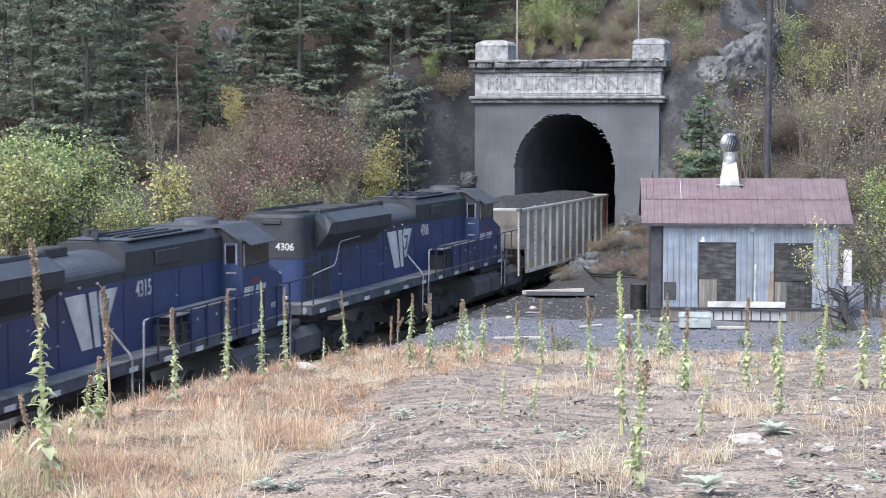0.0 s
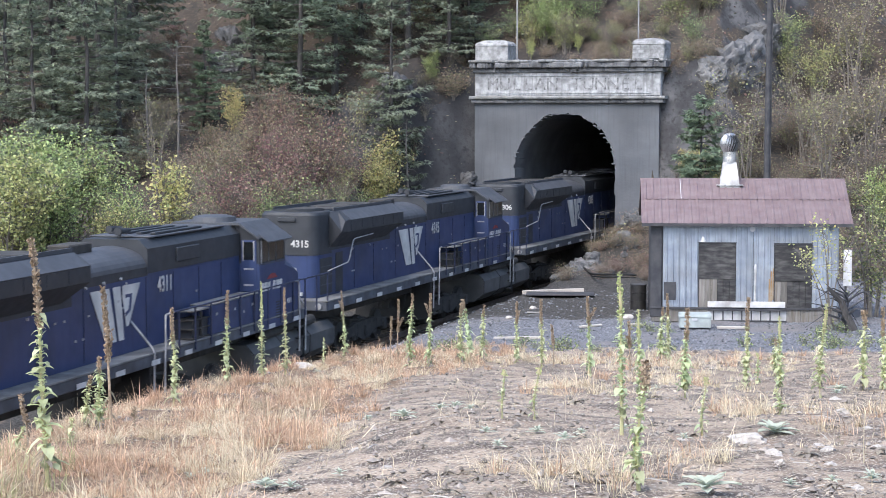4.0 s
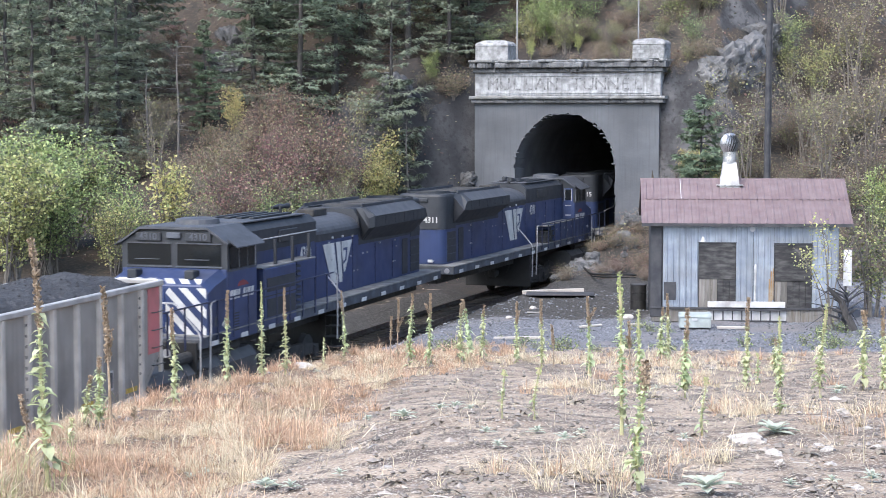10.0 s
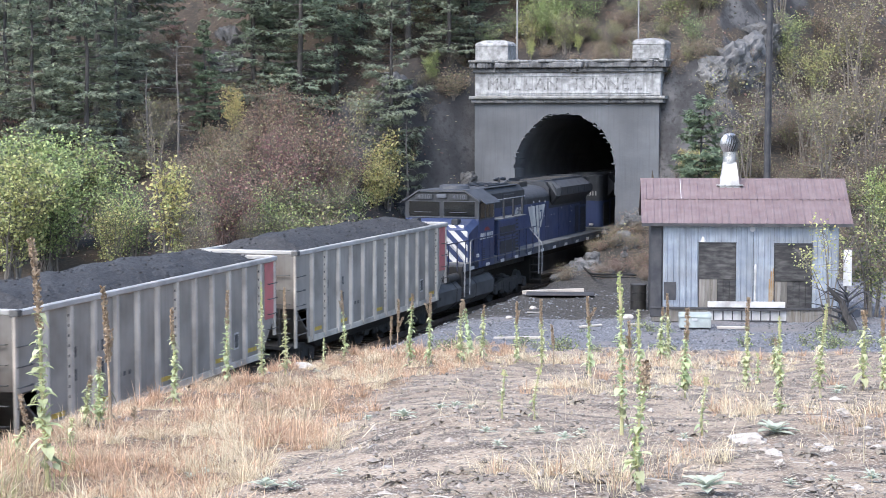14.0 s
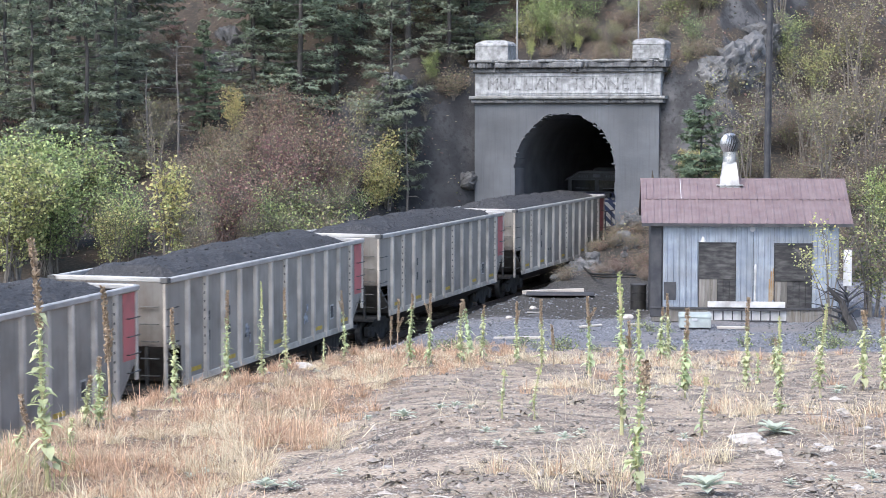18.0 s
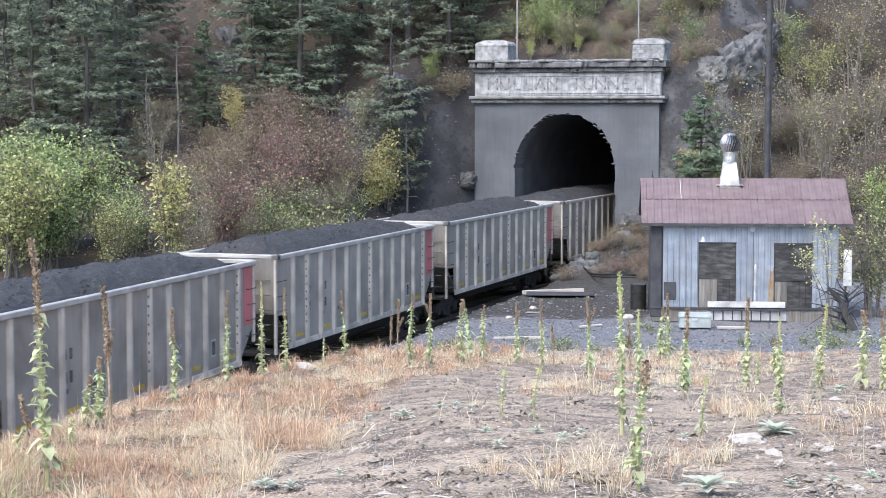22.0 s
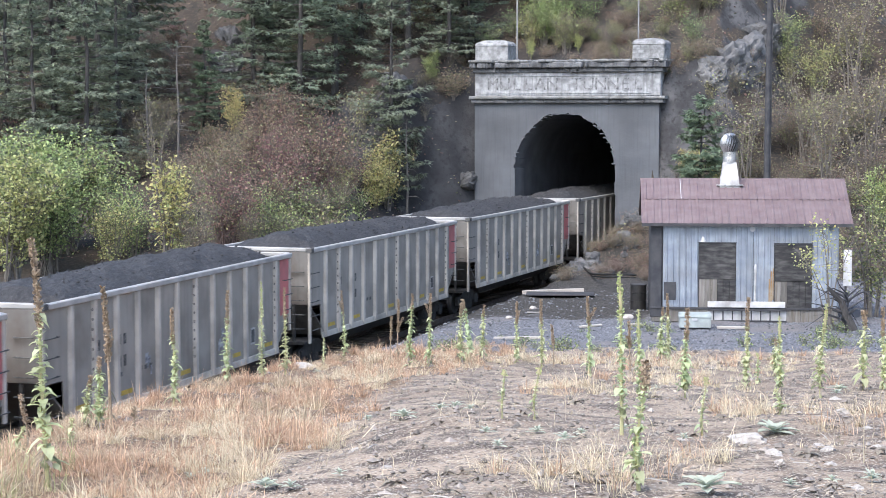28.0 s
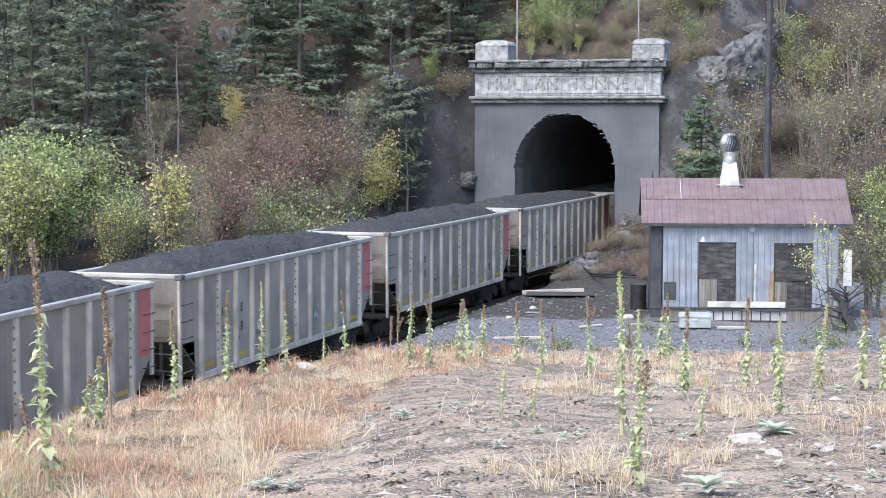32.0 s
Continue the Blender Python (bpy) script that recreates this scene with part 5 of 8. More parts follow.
    for t in (-1, 1):
        part("air_tank", Build().tube([(xr(8.4), t * 1.2, 1.52), (xr(12.6), t * 1.2, 1.52)], 0.15, 12), UNDER, loco)
    for x in (4.05, 18.3):
        truck(loco, xr(x), 4.0, 3, 0.508)
    return loco

# ---- the shed and the yard ----
CORRUG = mat("galvanised_corrugated_sheet", (0.36, 0.4, 0.46), (0.24, 0.275, 0.33), 1.8, 0.6, 0.5, metal=0.35, bump=0.05, dirt=(0.2, 0.2, 0.2), dscale=1.1, damount=0.5, streaks=0.5, jitter=0.1)
ROOFRED = mat("faded_maroon_metal_roof", (0.138, 0.096, 0.101), (0.17, 0.125, 0.13), 1.6, 0.6, 0.6, bump=0.05, dirt=(0.2, 0.17, 0.172), dscale=3.4, damount=0.35, jitter=0.06, streaks=0.2)
DARKWOOD = mat("dark_weathered_plywood", (0.016, 0.016, 0.018), (0.036, 0.035, 0.037), 3.0, 0.6, 0.8, stretch=(1, 1, 3), bump=0.2, dirt=(0.16, 0.155, 0.15), dscale=2.2, damount=0.5)
GREYWOOD = mat("grey_weathered_board", (0.21, 0.198, 0.185), (0.13, 0.122, 0.112), 3.0, 0.6, 0.9, stretch=(6, 6, 0.6), bump=0.3, dirt=(0.1, 0.075, 0.05), dscale=1.4, damount=0.6, jitter=0.25)
DARKTRIM = mat("blackened_corner_board", (0.03, 0.032, 0.04), (0.06, 0.06, 0.065), 3.0, 0.6, 0.8, bump=0.2)
ALU = mat("pale_aluminium", (0.62, 0.63, 0.65), (0.5, 0.5, 0.52), 5.0, 0.5, 0.4, metal=0.3, bump=0.03)
GALV = mat("shiny_galvanised_vent", (0.55, 0.56, 0.58), (0.35, 0.36, 0.38), 4.0, 0.5, 0.3, metal=0.7, bump=0.05, dirt=(0.1, 0.1, 0.1), dscale=3.0, damount=0.5)
WHITEP = mat("white_painted_board", (0.6, 0.6, 0.61), (0.42, 0.42, 0.43), 3.0, 0.5, 0.6, bump=0.08, dirt=(0.22, 0.2, 0.19), dscale=2.4, damount=0.6)
BOXGREEN = mat("pale_green_grey_metal", (0.4, 0.45, 0.45), (0.32, 0.36, 0.36), 4.0, 0.5, 0.5, bump=0.03, dirt=(0.2, 0.2, 0.18), dscale=3.0, damount=0.4)
RUST = mat("rust_streak", (0.27, 0.17, 0.08), (0.34, 0.27, 0.19), 6.0, 0.6, 0.9, bump=0.1)
BLACKMET = mat("black_steel_drum", (0.012, 0.012, 0.013), (0.03, 0.028, 0.027), 6.0, 0.5, 0.5, bump=0.1)
PALEWOOD = mat("bleached_timber", (0.5, 0.47, 0.44), (0.36, 0.33, 0.3), 3.0, 0.5, 0.9, stretch=(0.5, 6, 6), bump=0.3)
BARK = mat("dark_bark", (0.045, 0.042, 0.042), (0.075, 0.07, 0.068), 5.0, 0.5, 0.95, stretch=(3, 3, 0.6), bump=0.6, dist=0.03)
PALEBARK = mat("grey_dead_wood", (0.17, 0.16, 0.152), (0.11, 0.1, 0.095), 4.0, 0.5, 0.95, stretch=(3, 3, 0.6), bump=0.4)
HOSE = mat("black_rubber_pipe", (0.02, 0.02, 0.021), rough=0.6, bump=0.05)

SHED = pose(6.98, 60.35, 0.0, 0, 0, -5)
SW, SD, SZ0, SZ1 = 6.15, 4.3, 1.19, 4.02      # width, depth, foot and top of the front wall
RIDGE = 5.38


def corrugated(x0, x1, z0, z1, pitch=0.2, depth=0.036):
    """Ribbed sheet facing -y."""
    b = Build()
    xs = [x0]
    x = x0
    prof = []
    while x < x1 - 1e-3:
        for dx, y in ((0.0, 0.0), (0.4, 0.0), (0.5, -depth), (0.72, -depth), (0.82, 0.0)):
            if x + dx * pitch < x1:
                prof.append((x + dx * pitch, y))
        x += pitch
    prof.append((x1, 0.0))
    rows = [[(p, q, z0) for p, q in prof], [(p, q, z1) for p, q in prof], ]
    b.loft(rows[::-1], caps=False, closed=False)
    b.loft([[(p, 0.02, z0) for p, q in prof], [(p, 0.02, z1) for p, q in prof]], caps=False, closed=False)
    return b


def make_shed():
    shed = thing("shed", "small corrugated metal trackside shed with maroon metal roof and boarded windows", "shed", SHED)
    # carcase
    part("back_wall", Build().box(0, SD - 0.1, 0.5, SW, SD, SZ1), DARKTRIM, shed)
    for x in (0.0, SW - 0.1):
        b = Build()
        b.add([(x + d, y, z) for d in (0, 0.1) for y, z in ((0.04, 0.5), (SD - 0.1, 0.5), (SD - 0.1, SZ1), (SD / 2, RIDGE - 0.08), (0.04, SZ1))],
              [(0, 1, 2, 3, 4)[::-1], (5, 6, 7, 8, 9), (0, 5, 6, 1)[::-1], (1, 6, 7, 2)[::-1], (2, 7, 8, 3)[::-1], (3, 8, 9, 4)[::-1], (4, 9, 5, 0)[::-1]])
        part("gable_wall", b, CORRUG if x else DARKTRIM, shed)
    part("front_frame", Build().box(0.1, 0.03, 0.5, SW - 0.1, 0.1, SZ1), DARKTRIM, shed)
    # sheets of the front wall, each with its own laps
    cuts = [0.36, 1.15, 1.54, 2.78, 3.35, 4.03, 5.28, 5.75, SW - 0.02]
    for a, b in zip(cuts[:-1], cuts[1:]):
        z0 = SZ1 - 0.63 if (a, b) in ((1.54, 2.78), (4.03, 5.28)) else SZ1 - 2.83
        part("wall_sheet", corrugated(a + 0.004, b - 0.004, z0, SZ1 - 0.02), CORRUG, shed, at=pose(0, random.Random(a).uniform(-0.008, 0.004), 0))
    part("corner_board", Build().box(-0.05, -0.06, 0.9, 0.32, 0.03, SZ1, 0.01), DARKTRIM, shed, "blackened corner cladding")
    for k, (a, b, top) in enumerate(((1.56, 2.77, 3.38), (4.06, 5.27, 3.32))):
        wnd = part("boarded_window", Build().box(a, -0.05, top - 1.2, b, 0.02, top, 0.008), DARKWOOD, shed, "window closed with dark weathered plywood")
        part("window_head", Build().box(a - 0.03, -0.065, top + 0.002, b + 0.03, 0.02, top + 0.03), DARKTRIM, wnd)
        n = 6
        for j in range(n):
            xa = a + (b - a) * j / n
            dark = (j >= 3) if k == 0 else (j >= 2)
            part("board", Build().box(xa + 0.006, -0.03, 1.2, xa + (b - a) / n - 0.006, 0.025, top - 1.21, 0.004), DARKWOOD if dark else GREYWOOD, shed)
    part("vent_cover", Build().box(0.4, -0.045, 1.47, 0.8, -0.03, 2.07, 0.006), DARKTRIM, shed, "dark square vent cover")
    part("rust_run", Build().box(3.86, -0.046, 1.35, 3.9, -0.042, 2.2).box(3.92, -0.046, 1.3, 3.97, -0.042, 2.45).box(3.985, -0.046, 1.5, 4.02, -0.042, 2.55), RUST, shed)
    # timber foot
    for k in range(5):
        part("foot_board", Build().box(0.0 + 1.23 * k, -0.03 - 0.01 * (k % 2), 0.74, 1.215 + 1.23 * k, 0.03, 1.17, 0.01), GREYWOOD, shed)
    part("white_panel", Build().box(1.85, -0.052, 0.78, 4.45, -0.042, 1.15), WHITEP, shed, "white painted base panel")
    part("base_beam", Build().box(-0.06, -0.09, 1.172, SW, 0.02, 1.24, 0.01), DARKTRIM, shed)
    # roof: two lapped rows of ribbed panels on the front slope
    pitch = math.atan2(RIDGE - SZ1, SD / 2 + 0.28)
    run = math.hypot(RIDGE - SZ1, SD / 2 + 0.28)
    n, r = 7, random.Random(2)
    for row, (s0, s1, lift) in enumerate(((0.0, run * 0.55, 0.0), (run * 0.53, run + 0.02, 0.02))):
        for k in range(n):
            x0 = -0.36 + (SW + 0.78) * k / n
            x1 = -0.36 + (SW + 0.78) * (k + 1) / n
            b = corrugated(x0, x1 - 0.002, 0, s1 - s0 + r.uniform(-0.015, 0.015), pitch=(SW + 0.78) / 28, depth=0.022)
            m = pose(0, -0.3, SZ1 + 0.03, 0, 0, 0) @ pose(0, 0, 0, -90 + math.degrees(pitch), 0, 0) @ pose(0, -lift, s0)
            part("roof_panel", b, ROOFRED, shed, at=m)
    back = Build().box(-0.36, 0, -0.02, SW + 0.42, run, 0.02)
    part("rear_roof", back, ROOFRED, shed, at=pose(0, SD + 0.28, SZ1 + 0.03, 0, 0, 0) @ pose(0, 0, 0, 180 - math.degrees(pitch), 0, 0) @ pose(0, 0, 0, 0, 0, 0))
    lap = pose(0, -0.3, SZ1 + 0.03) @ pose(0, 0, 0, -90 + math.degrees(pitch), 0, 0)
    part("torn_edge", Build().box(0.98, -0.052, run * 0.53, 1.0, -0.044, run * 0.98), ALU, shed, "pale bent edge of a roof sheet", at=lap)
    part("ridge_cap", Build().tube([(-0.37, SD / 2, RIDGE + 0.03), (SW + 0.43, SD / 2, RIDGE + 0.03)], 0.05, 8), ROOFRED, shed)
    part("fascia", Build().box(-0.36, -0.3, SZ1 - 0.07, SW + 0.42, -0.27, SZ1 + 0.03), DARKTRIM, shed)
    part("conduit", Build().tube([(3.42, -0.06, 1.25), (3.42, -0.06, 2.62), (3.42, 0.0, 2.66)], 0.035, 8), WHITEP, shed, "white plastic conduit")
    part("conduit_cap", Build().tube([(3.42, -0.065, 2.4), (3.42, -0.065, 2.62)], 0.05, 10), WHITEP, shed)
    part("floodlight", Build().tube([(3.3, -0.03, 3.86), (3.3, -0.14, 3.86)], [0.05, 0.09], 12), WHITEP, shed, "small round white lamp")
    lamp = part("wall_lamp", Build().tube([(1.68, -0.08, 3.42), (1.68, -0.08, 3.5), (1.68, -0.08, 3.6)], [0.1, 0.07, 0.03], 10), WHITEP, shed, "small white bell-shaped wall lamp")
    # turbine ventilator
    vent = thing("roof_ventilator", "galvanised spinning turbine ventilator on the shed roof", "ventilator", SHED @ pose(2.66, SD / 2 - 0.25, RIDGE - 0.22))
    part("base_flashing", Build().box(-0.45, -0.32, 0.06, 0.45, 0.4, 0.1, turn=pose(0, 0, 0, 0, 0, 0)), GALV, vent)
    part("tapered_base", Build().loft([[(-0.34, -0.28, 0.0), (0.34, -0.28, 0.0), (0.34, 0.3, 0.0), (-0.34, 0.3, 0.0)], [(-0.22, -0.2, 0.86), (0.22, -0.2, 0.86), (0.22, 0.2, 0.86), (-0.22, 0.2, 0.86)]]), WHITEP, vent, "pale tapered sheet-metal base")
    part("neck", Build().tube([(0, 0, 0.84), (0, 0, 1.0), (0, 0, 1.02), (0, 0, 1.22)], [0.24, 0.24, 0.23, 0.23], 20), GALV, vent)
    part("turbine_core", Build().tube([(0, 0, 1.2 + 0.6 * k / 8) for k in range(9)], [0.06 + 0.19 * math.sin(math.pi * (k + 0.6) / 9.6) for k in range(9)], 16), BLACKMET, vent)
    for k in range(22):
        a0 = 2 * math.pi * k / 22
        strip = Build()
        rows = []
        for j in range(9):
            t = j / 8
            rr = 0.14 + 0.2 * math.sin(math.pi * (0.12 + 0.8 * t))
            a = a0 + 0.5 * t
            z = 1.2 + 0.6 * t
            rows.append([(rr * math.cos(a), rr * math.sin(a), z), ((rr - 0.035) * math.cos(a + 0.2), (rr - 0.035) * math.sin(a + 0.2), z)])
        strip.loft(rows, caps=False, closed=False)
        part("turbine_vane", strip, GALV, vent)
    part("turbine_cap", Build().tube([(0, 0, 1.77), (0, 0, 1.83), (0, 0, 1.85)], [0.2, 0.15, 0.03], 16), GALV, vent)


make_shed()


def ground_place(x, y, turn=0, lift=0.0):
    return pose(x, y, gz(x, y) + lift, 0, 0, turn)


def make_yard():
    # ladder on edge along the shed's foot
    ladder = thing("ladder", "dark ladder lying on edge along the white shed base", "ladder", SHED @ pose(1.85, -0.14, 0.76))
    for z in (0.0, 0.37):
        part("stile", Build().box(0, -0.03, z, 2.6, 0.03, z + 0.06, 0.006), DARKTRIM, ladder)
    for k in range(8):
        part("rung", Build().box(0.18 + 0.31 * k, -0.02, 0.06, 0.22 + 0.31 * k, 0.02, 0.37), DARKTRIM, ladder)
    plank = thing("board", "white painted plank resting on the shed base beam", "board", SHED @ pose(1.85, -0.12, 1.245), built=Build().box(0, -0.025, 0, 2.55, 0.02, 0.2, 0.004), material=WHITEP)
    # tool chest
    chest = thing("tool_chest", "pale green-grey metal tool chest with a lid", "tool box", ground_place(8.05, 57.6, -4))
    part("body", Build().box(-0.5, -0.27, 0.06, 0.5, 0.27, 0.4, 0.02), BOXGREEN, chest)
    part("lid", Build().loft([[(-0.53, -0.3, 0.404), (0.53, -0.3, 0.404), (0.53, 0.3, 0.404), (-0.53, 0.3, 0.404)], [(-0.5, -0.28, 0.52), (0.5, -0.28, 0.52), (0.5, 0.28, 0.52), (-0.5, 0.28, 0.52)]]), BOXGREEN, chest)
    part("latch", Build().box(-0.12, -0.315, 0.3, 0.06, -0.272, 0.37, 0.005), ALU, chest)
    for x in (-0.42, 0.36):
        part("foot", Build().box(x, -0.22, -0.02, x + 0.08, 0.22, 0.056), DARKTRIM, chest)
    # drum
    drum = thing("oil_drum", "black steel drum standing beside the shed", "drum", ground_place(6.95, 64.2))
    part("body", Build().tube([(0, 0, 0), (0, 0, 0.29), (0, 0, 0.3), (0, 0, 0.32), (0, 0, 0.33), (0, 0, 0.58), (0, 0, 0.59), (0, 0, 0.61), (0, 0, 0.62), (0, 0, 0.88)], [0.285, 0.285, 0.3, 0.3, 0.285, 0.285, 0.3, 0.3, 0.285, 0.285], 24), BLACKMET, drum)
    part("rim", Build().tube([(0, 0, 0.87), (0, 0, 0.9)], 0.3, 24), DARKTRIM, drum, "dark rolled rim")
    for k, (x, y, l, a, w, h) in enumerate(((3.1, 70.4, 2.4, -4, 0.2, 0.14), (1.55, 55.0, 1.5, 6, 0.12, 0.08), (4.4, 58.2, 0.8, 20, 0.1, 0.07), (6.0, 58.6, 0.6, -10, 0.1, 0.06), (2.9, 62.0, 0.5, 30, 0.1, 0.05), (8.7, 57.2, 0.9, 4, 0.14, 0.08))):
        ends = [gz(x + l * k * math.cos(radians(a)), y + l * k * math.sin(radians(a))) for k in (0, 0.5, 1)]
        tagged(part("timber", Build().box(0, -w / 2, 0, l, w / 2, h, 0.012), PALEWOOD, at=pose(x, y, max(ends[0], ends[1] - (ends[2] - ends[0]) / 2) , 0, -math.degrees(math.atan2(ends[2] - ends[0], l)), a)), "bleached timber length lying on the gravel", "timber", group="timbers")
    sheet = thing("panel", "dark sheet with pale edge lying on the gravel", "panel", ground_place(3.2, 69.4, -4, 0.03), built=Build().box(0, -0.6, 0, 2.6, 0.6, 0.05, 0.01), material=DARKTRIM)
    # white boulders
    r = random.Random(12)
    for x, y, s in ((6.2, 60.6, 0.22), (5.95, 80.0, 0.42), (3.2, 64.0, 0.14), (2.2, 60, 0.12), (-3.2, 41.0, 0.36)):
        b = Build()
        bm = bmesh.new()
        bmesh.ops.create_icosphere(bm, subdivisions=2, radius=s)
        for v in bm.verts:
            v.co *= 1 + 0.25 * noise.noise(v.co * 3 / s + Vector((x, y, 0)))
            v.co.z *= 0.6
        me = bpy.data.meshes.new("stone")
        bm.to_mesh(me)
        bm.free()
        me.materials.append(PALESTONE)
        tagged(new("stone", me), "pale stone lying on the ground", "stone", "pale stones").matrix_basis = ground_place(x, y, 20 * x, s * 0.2 if s < 0.3 else -0.15 * s)
    # pipes from the shed to the tunnel
    for k, (dz, rad) in enumerate(((0.0, 0.035), (-0.1, 0.03))):
        pts = []
        for t in range(14):
            u = t / 13
            x, y = 7.1 - 1.2 * u, 66.5 + 10.5 * u
            pts.append((x, y, max(gz(x, y) + 0.05 + 0.04 * k, 1.75 - 0.9 * u + dz)))
        thing("pipe", "black rubber pipe running from the shed towards the tunnel", "pipe", group="pipes", built=Build().tube(pts, rad, 8), material=HOSE, smooth=True)
    post = thing("white_post", "white board standing at the shed's corner", "post", SHED @ pose(SW + 0.12, -0.25, 0.7), built=Build().box(0, -0.02, 1.3, 0.27, 0.03, 2.5, 0.01).box(0.05, 0.031, 0.0, 0.12, 0.09, 2.3, mi=1), material=[WHITEP, DARKTRIM])
    pole = thing("utility_pole", "tall dark creosoted timber pole on the hillside", "pole", pose(14.0, 78.5, gz(14.0, 78.5) - 0.3, 0, 0.3, 0))
    part("shaft", Build().tube([(0, 0, 0), (0, 0, 6), (0, 0, 12.5)], [0.14, 0.125, 0.11], 14), DARKTRIM, pole)
    part("conduit", Build().tube([(0.15, -0.05, 0), (0.138, -0.05, 6), (0.125, -0.05, 12.3)], 0.018, 6), DARKTRIM, pole)


make_yard()

# ---- the train's make-up and motion ----
def place_on_track(s, half):
    """Pose of a vehicle whose centre is at s and whose trucks stand half metres from it."""
    xa, ya, _ = on_track(s - half)
    xb, yb, _ = on_track(s + half)
    return pose((xa + xb) / 2, (ya + yb) / 2, 0, 0, 0, math.degrees(math.atan2(yb - ya, xb - xa)))


def gone(t):
    """Metres run by the train; a smooth curve through its measured stations."""
    return 5.976 * t - 0.00275 * t * t


TRAIN = []       # (thing, centre's place on the track at 0 s, half the truck spacing, turned about)
COUPLED = -58.9  # where the rear locomotive meets the first car behind it


def make_train():
    front = COUPLED + 0.6       # slack in the couplings
    for k, number in enumerate(("4310", "4311", "4315", "4306")):
        TRAIN.append((make_locomotive(number), front + LOCO_L / 2, 7.1, number == "4310"))
        front += LOCO_L
    first = make_coal_car(1, 0)
    second = make_coal_car(2, 2)
    loads = [coal_heap(11), coal_heap(12), coal_heap(13)]
    spots = [front + CAR_L / 2] + [COUPLED - CAR_L * (k + 0.5) for k in range(10)]
    for k, s in enumerate(spots):
        base = second if k in (3, 5, 7, 8) else first
        fresh = base not in [q[0] for q in TRAIN]
        car = base if fresh else copy_thing(base, Matrix.Identity(4))
        TRAIN.append((car, s, 5.9, False))
        load = loads[k % 3] if k < 3 else copy_thing(loads[k % 3], Matrix.Identity(4))
        TRAIN.append((load, s, 5.9, k >= 3 and k % 2 == 1))


make_train()

# ---- vegetation ----
# NEEDLE is paler and bluer than real fir: hillside haze put into its colour
NEEDLE = leaf_mat("haze_tinted_fir_needles", (0.175, 0.215, 0.17), (0.275, 0.32, 0.23), 0.3, 0.4)
NEEDLE2 = leaf_mat("bright_fir_needles", (0.14, 0.195, 0.135), (0.215, 0.275, 0.18), 0.3, 0.4)
GREEN = leaf_mat("yellowing_green_leaves", (0.25, 0.325, 0.135), (0.47, 0.52, 0.23), 0.35)
DEEPGREEN = leaf_mat("dull_green_leaves", (0.1, 0.13, 0.08), (0.18, 0.21, 0.12), 0.35)
GOLD = leaf_mat("yellow_leaves", (0.44, 0.42, 0.16), (0.62, 0.58, 0.27), 0.3)
LIME = leaf_mat("lime_yellow_leaves", (0.34, 0.38, 0.17), (0.5, 0.53, 0.25), 0.3)
RUSSET = leaf_mat("red_brown_leaves", (0.15, 0.09, 0.08), (0.38, 0.245, 0.2), 0.45)
OLIVE = leaf_mat("dull_olive_leaves", (0.15, 0.145, 0.08), (0.27, 0.25, 0.13), 0.4)
FAWN = leaf_mat("fawn_dry_leaves", (0.25, 0.215, 0.16), (0.38, 0.335, 0.25), 0.4)
TWIG = mat("grey_brown_twig", (0.2, 0.178, 0.158), (0.12, 0.105, 0.092), 6.0, 0.5, 0.9, bump=0.2)
REDTWIG = mat("red_brown_twig", (0.17, 0.125, 0.115), (0.1, 0.075, 0.07), 6.0, 0.5, 0.9, bump=0.2)
STRAW = leaf_mat("straw_grass", (0.5, 0.42, 0.3), (0.78, 0.68, 0.5), 0.25, 0.25, 0.0)
DULLSTRAW = leaf_mat("dull_dry_stems", (0.3, 0.25, 0.185), (0.5, 0.43, 0.33), 0.45, 0.2, 0.0)
GREENISH = leaf_mat("half_green_grass", (0.28, 0.3, 0.15), (0.42, 0.42, 0.22), 0.3, 0.25, 0.0)
ORANGE = leaf_mat("orange_dry_grass", (0.3, 0.18, 0.115), (0.72, 0.52, 0.37), 0.35, 0.25, 0.0)
TANGRASS = leaf_mat("tan_dry_grass", (0.3, 0.23, 0.155), (0.7, 0.58, 0.42), 0.35, 0.25, 0.0)
MULLEAF = leaf_mat("felty_green_leaf", (0.45, 0.51, 0.3), (0.64, 0.68, 0.45), 0.3, 0.45, 0.03)
PALELEAF = leaf_mat("pale_yellow_green_leaf", (0.56, 0.62, 0.36), (0.72, 0.76, 0.5), 0.25, 0.45, 0.02)
FELT = leaf_mat("silver_green_rosette_leaf", (0.46, 0.51, 0.42), (0.62, 0.66, 0.55), 0.25, 0.3, 0.02)
WITHER = leaf_mat("withered_grey_brown_leaf", (0.16, 0.13, 0.11), (0.42, 0.37, 0.31), 0.4, 0.15, 0.02)
SEEDHEAD = mat("grey_brown_seed_spike", (0.27, 0.2, 0.14), (0.42, 0.33, 0.24), 30.0, 0.6, 0.95, bump=1.0, bscale=70, dist=0.02)
STALK = mat("pale_green_stalk", (0.36, 0.38, 0.2), (0.42, 0.36, 0.22), 8.0, 0.5, 0.9, bump=0.3)
BLOOM = leaf_mat("yellow_green_buds", (0.32, 0.37, 0.17), (0.5, 0.52, 0.24), 0.3, 0.2, 0.02)


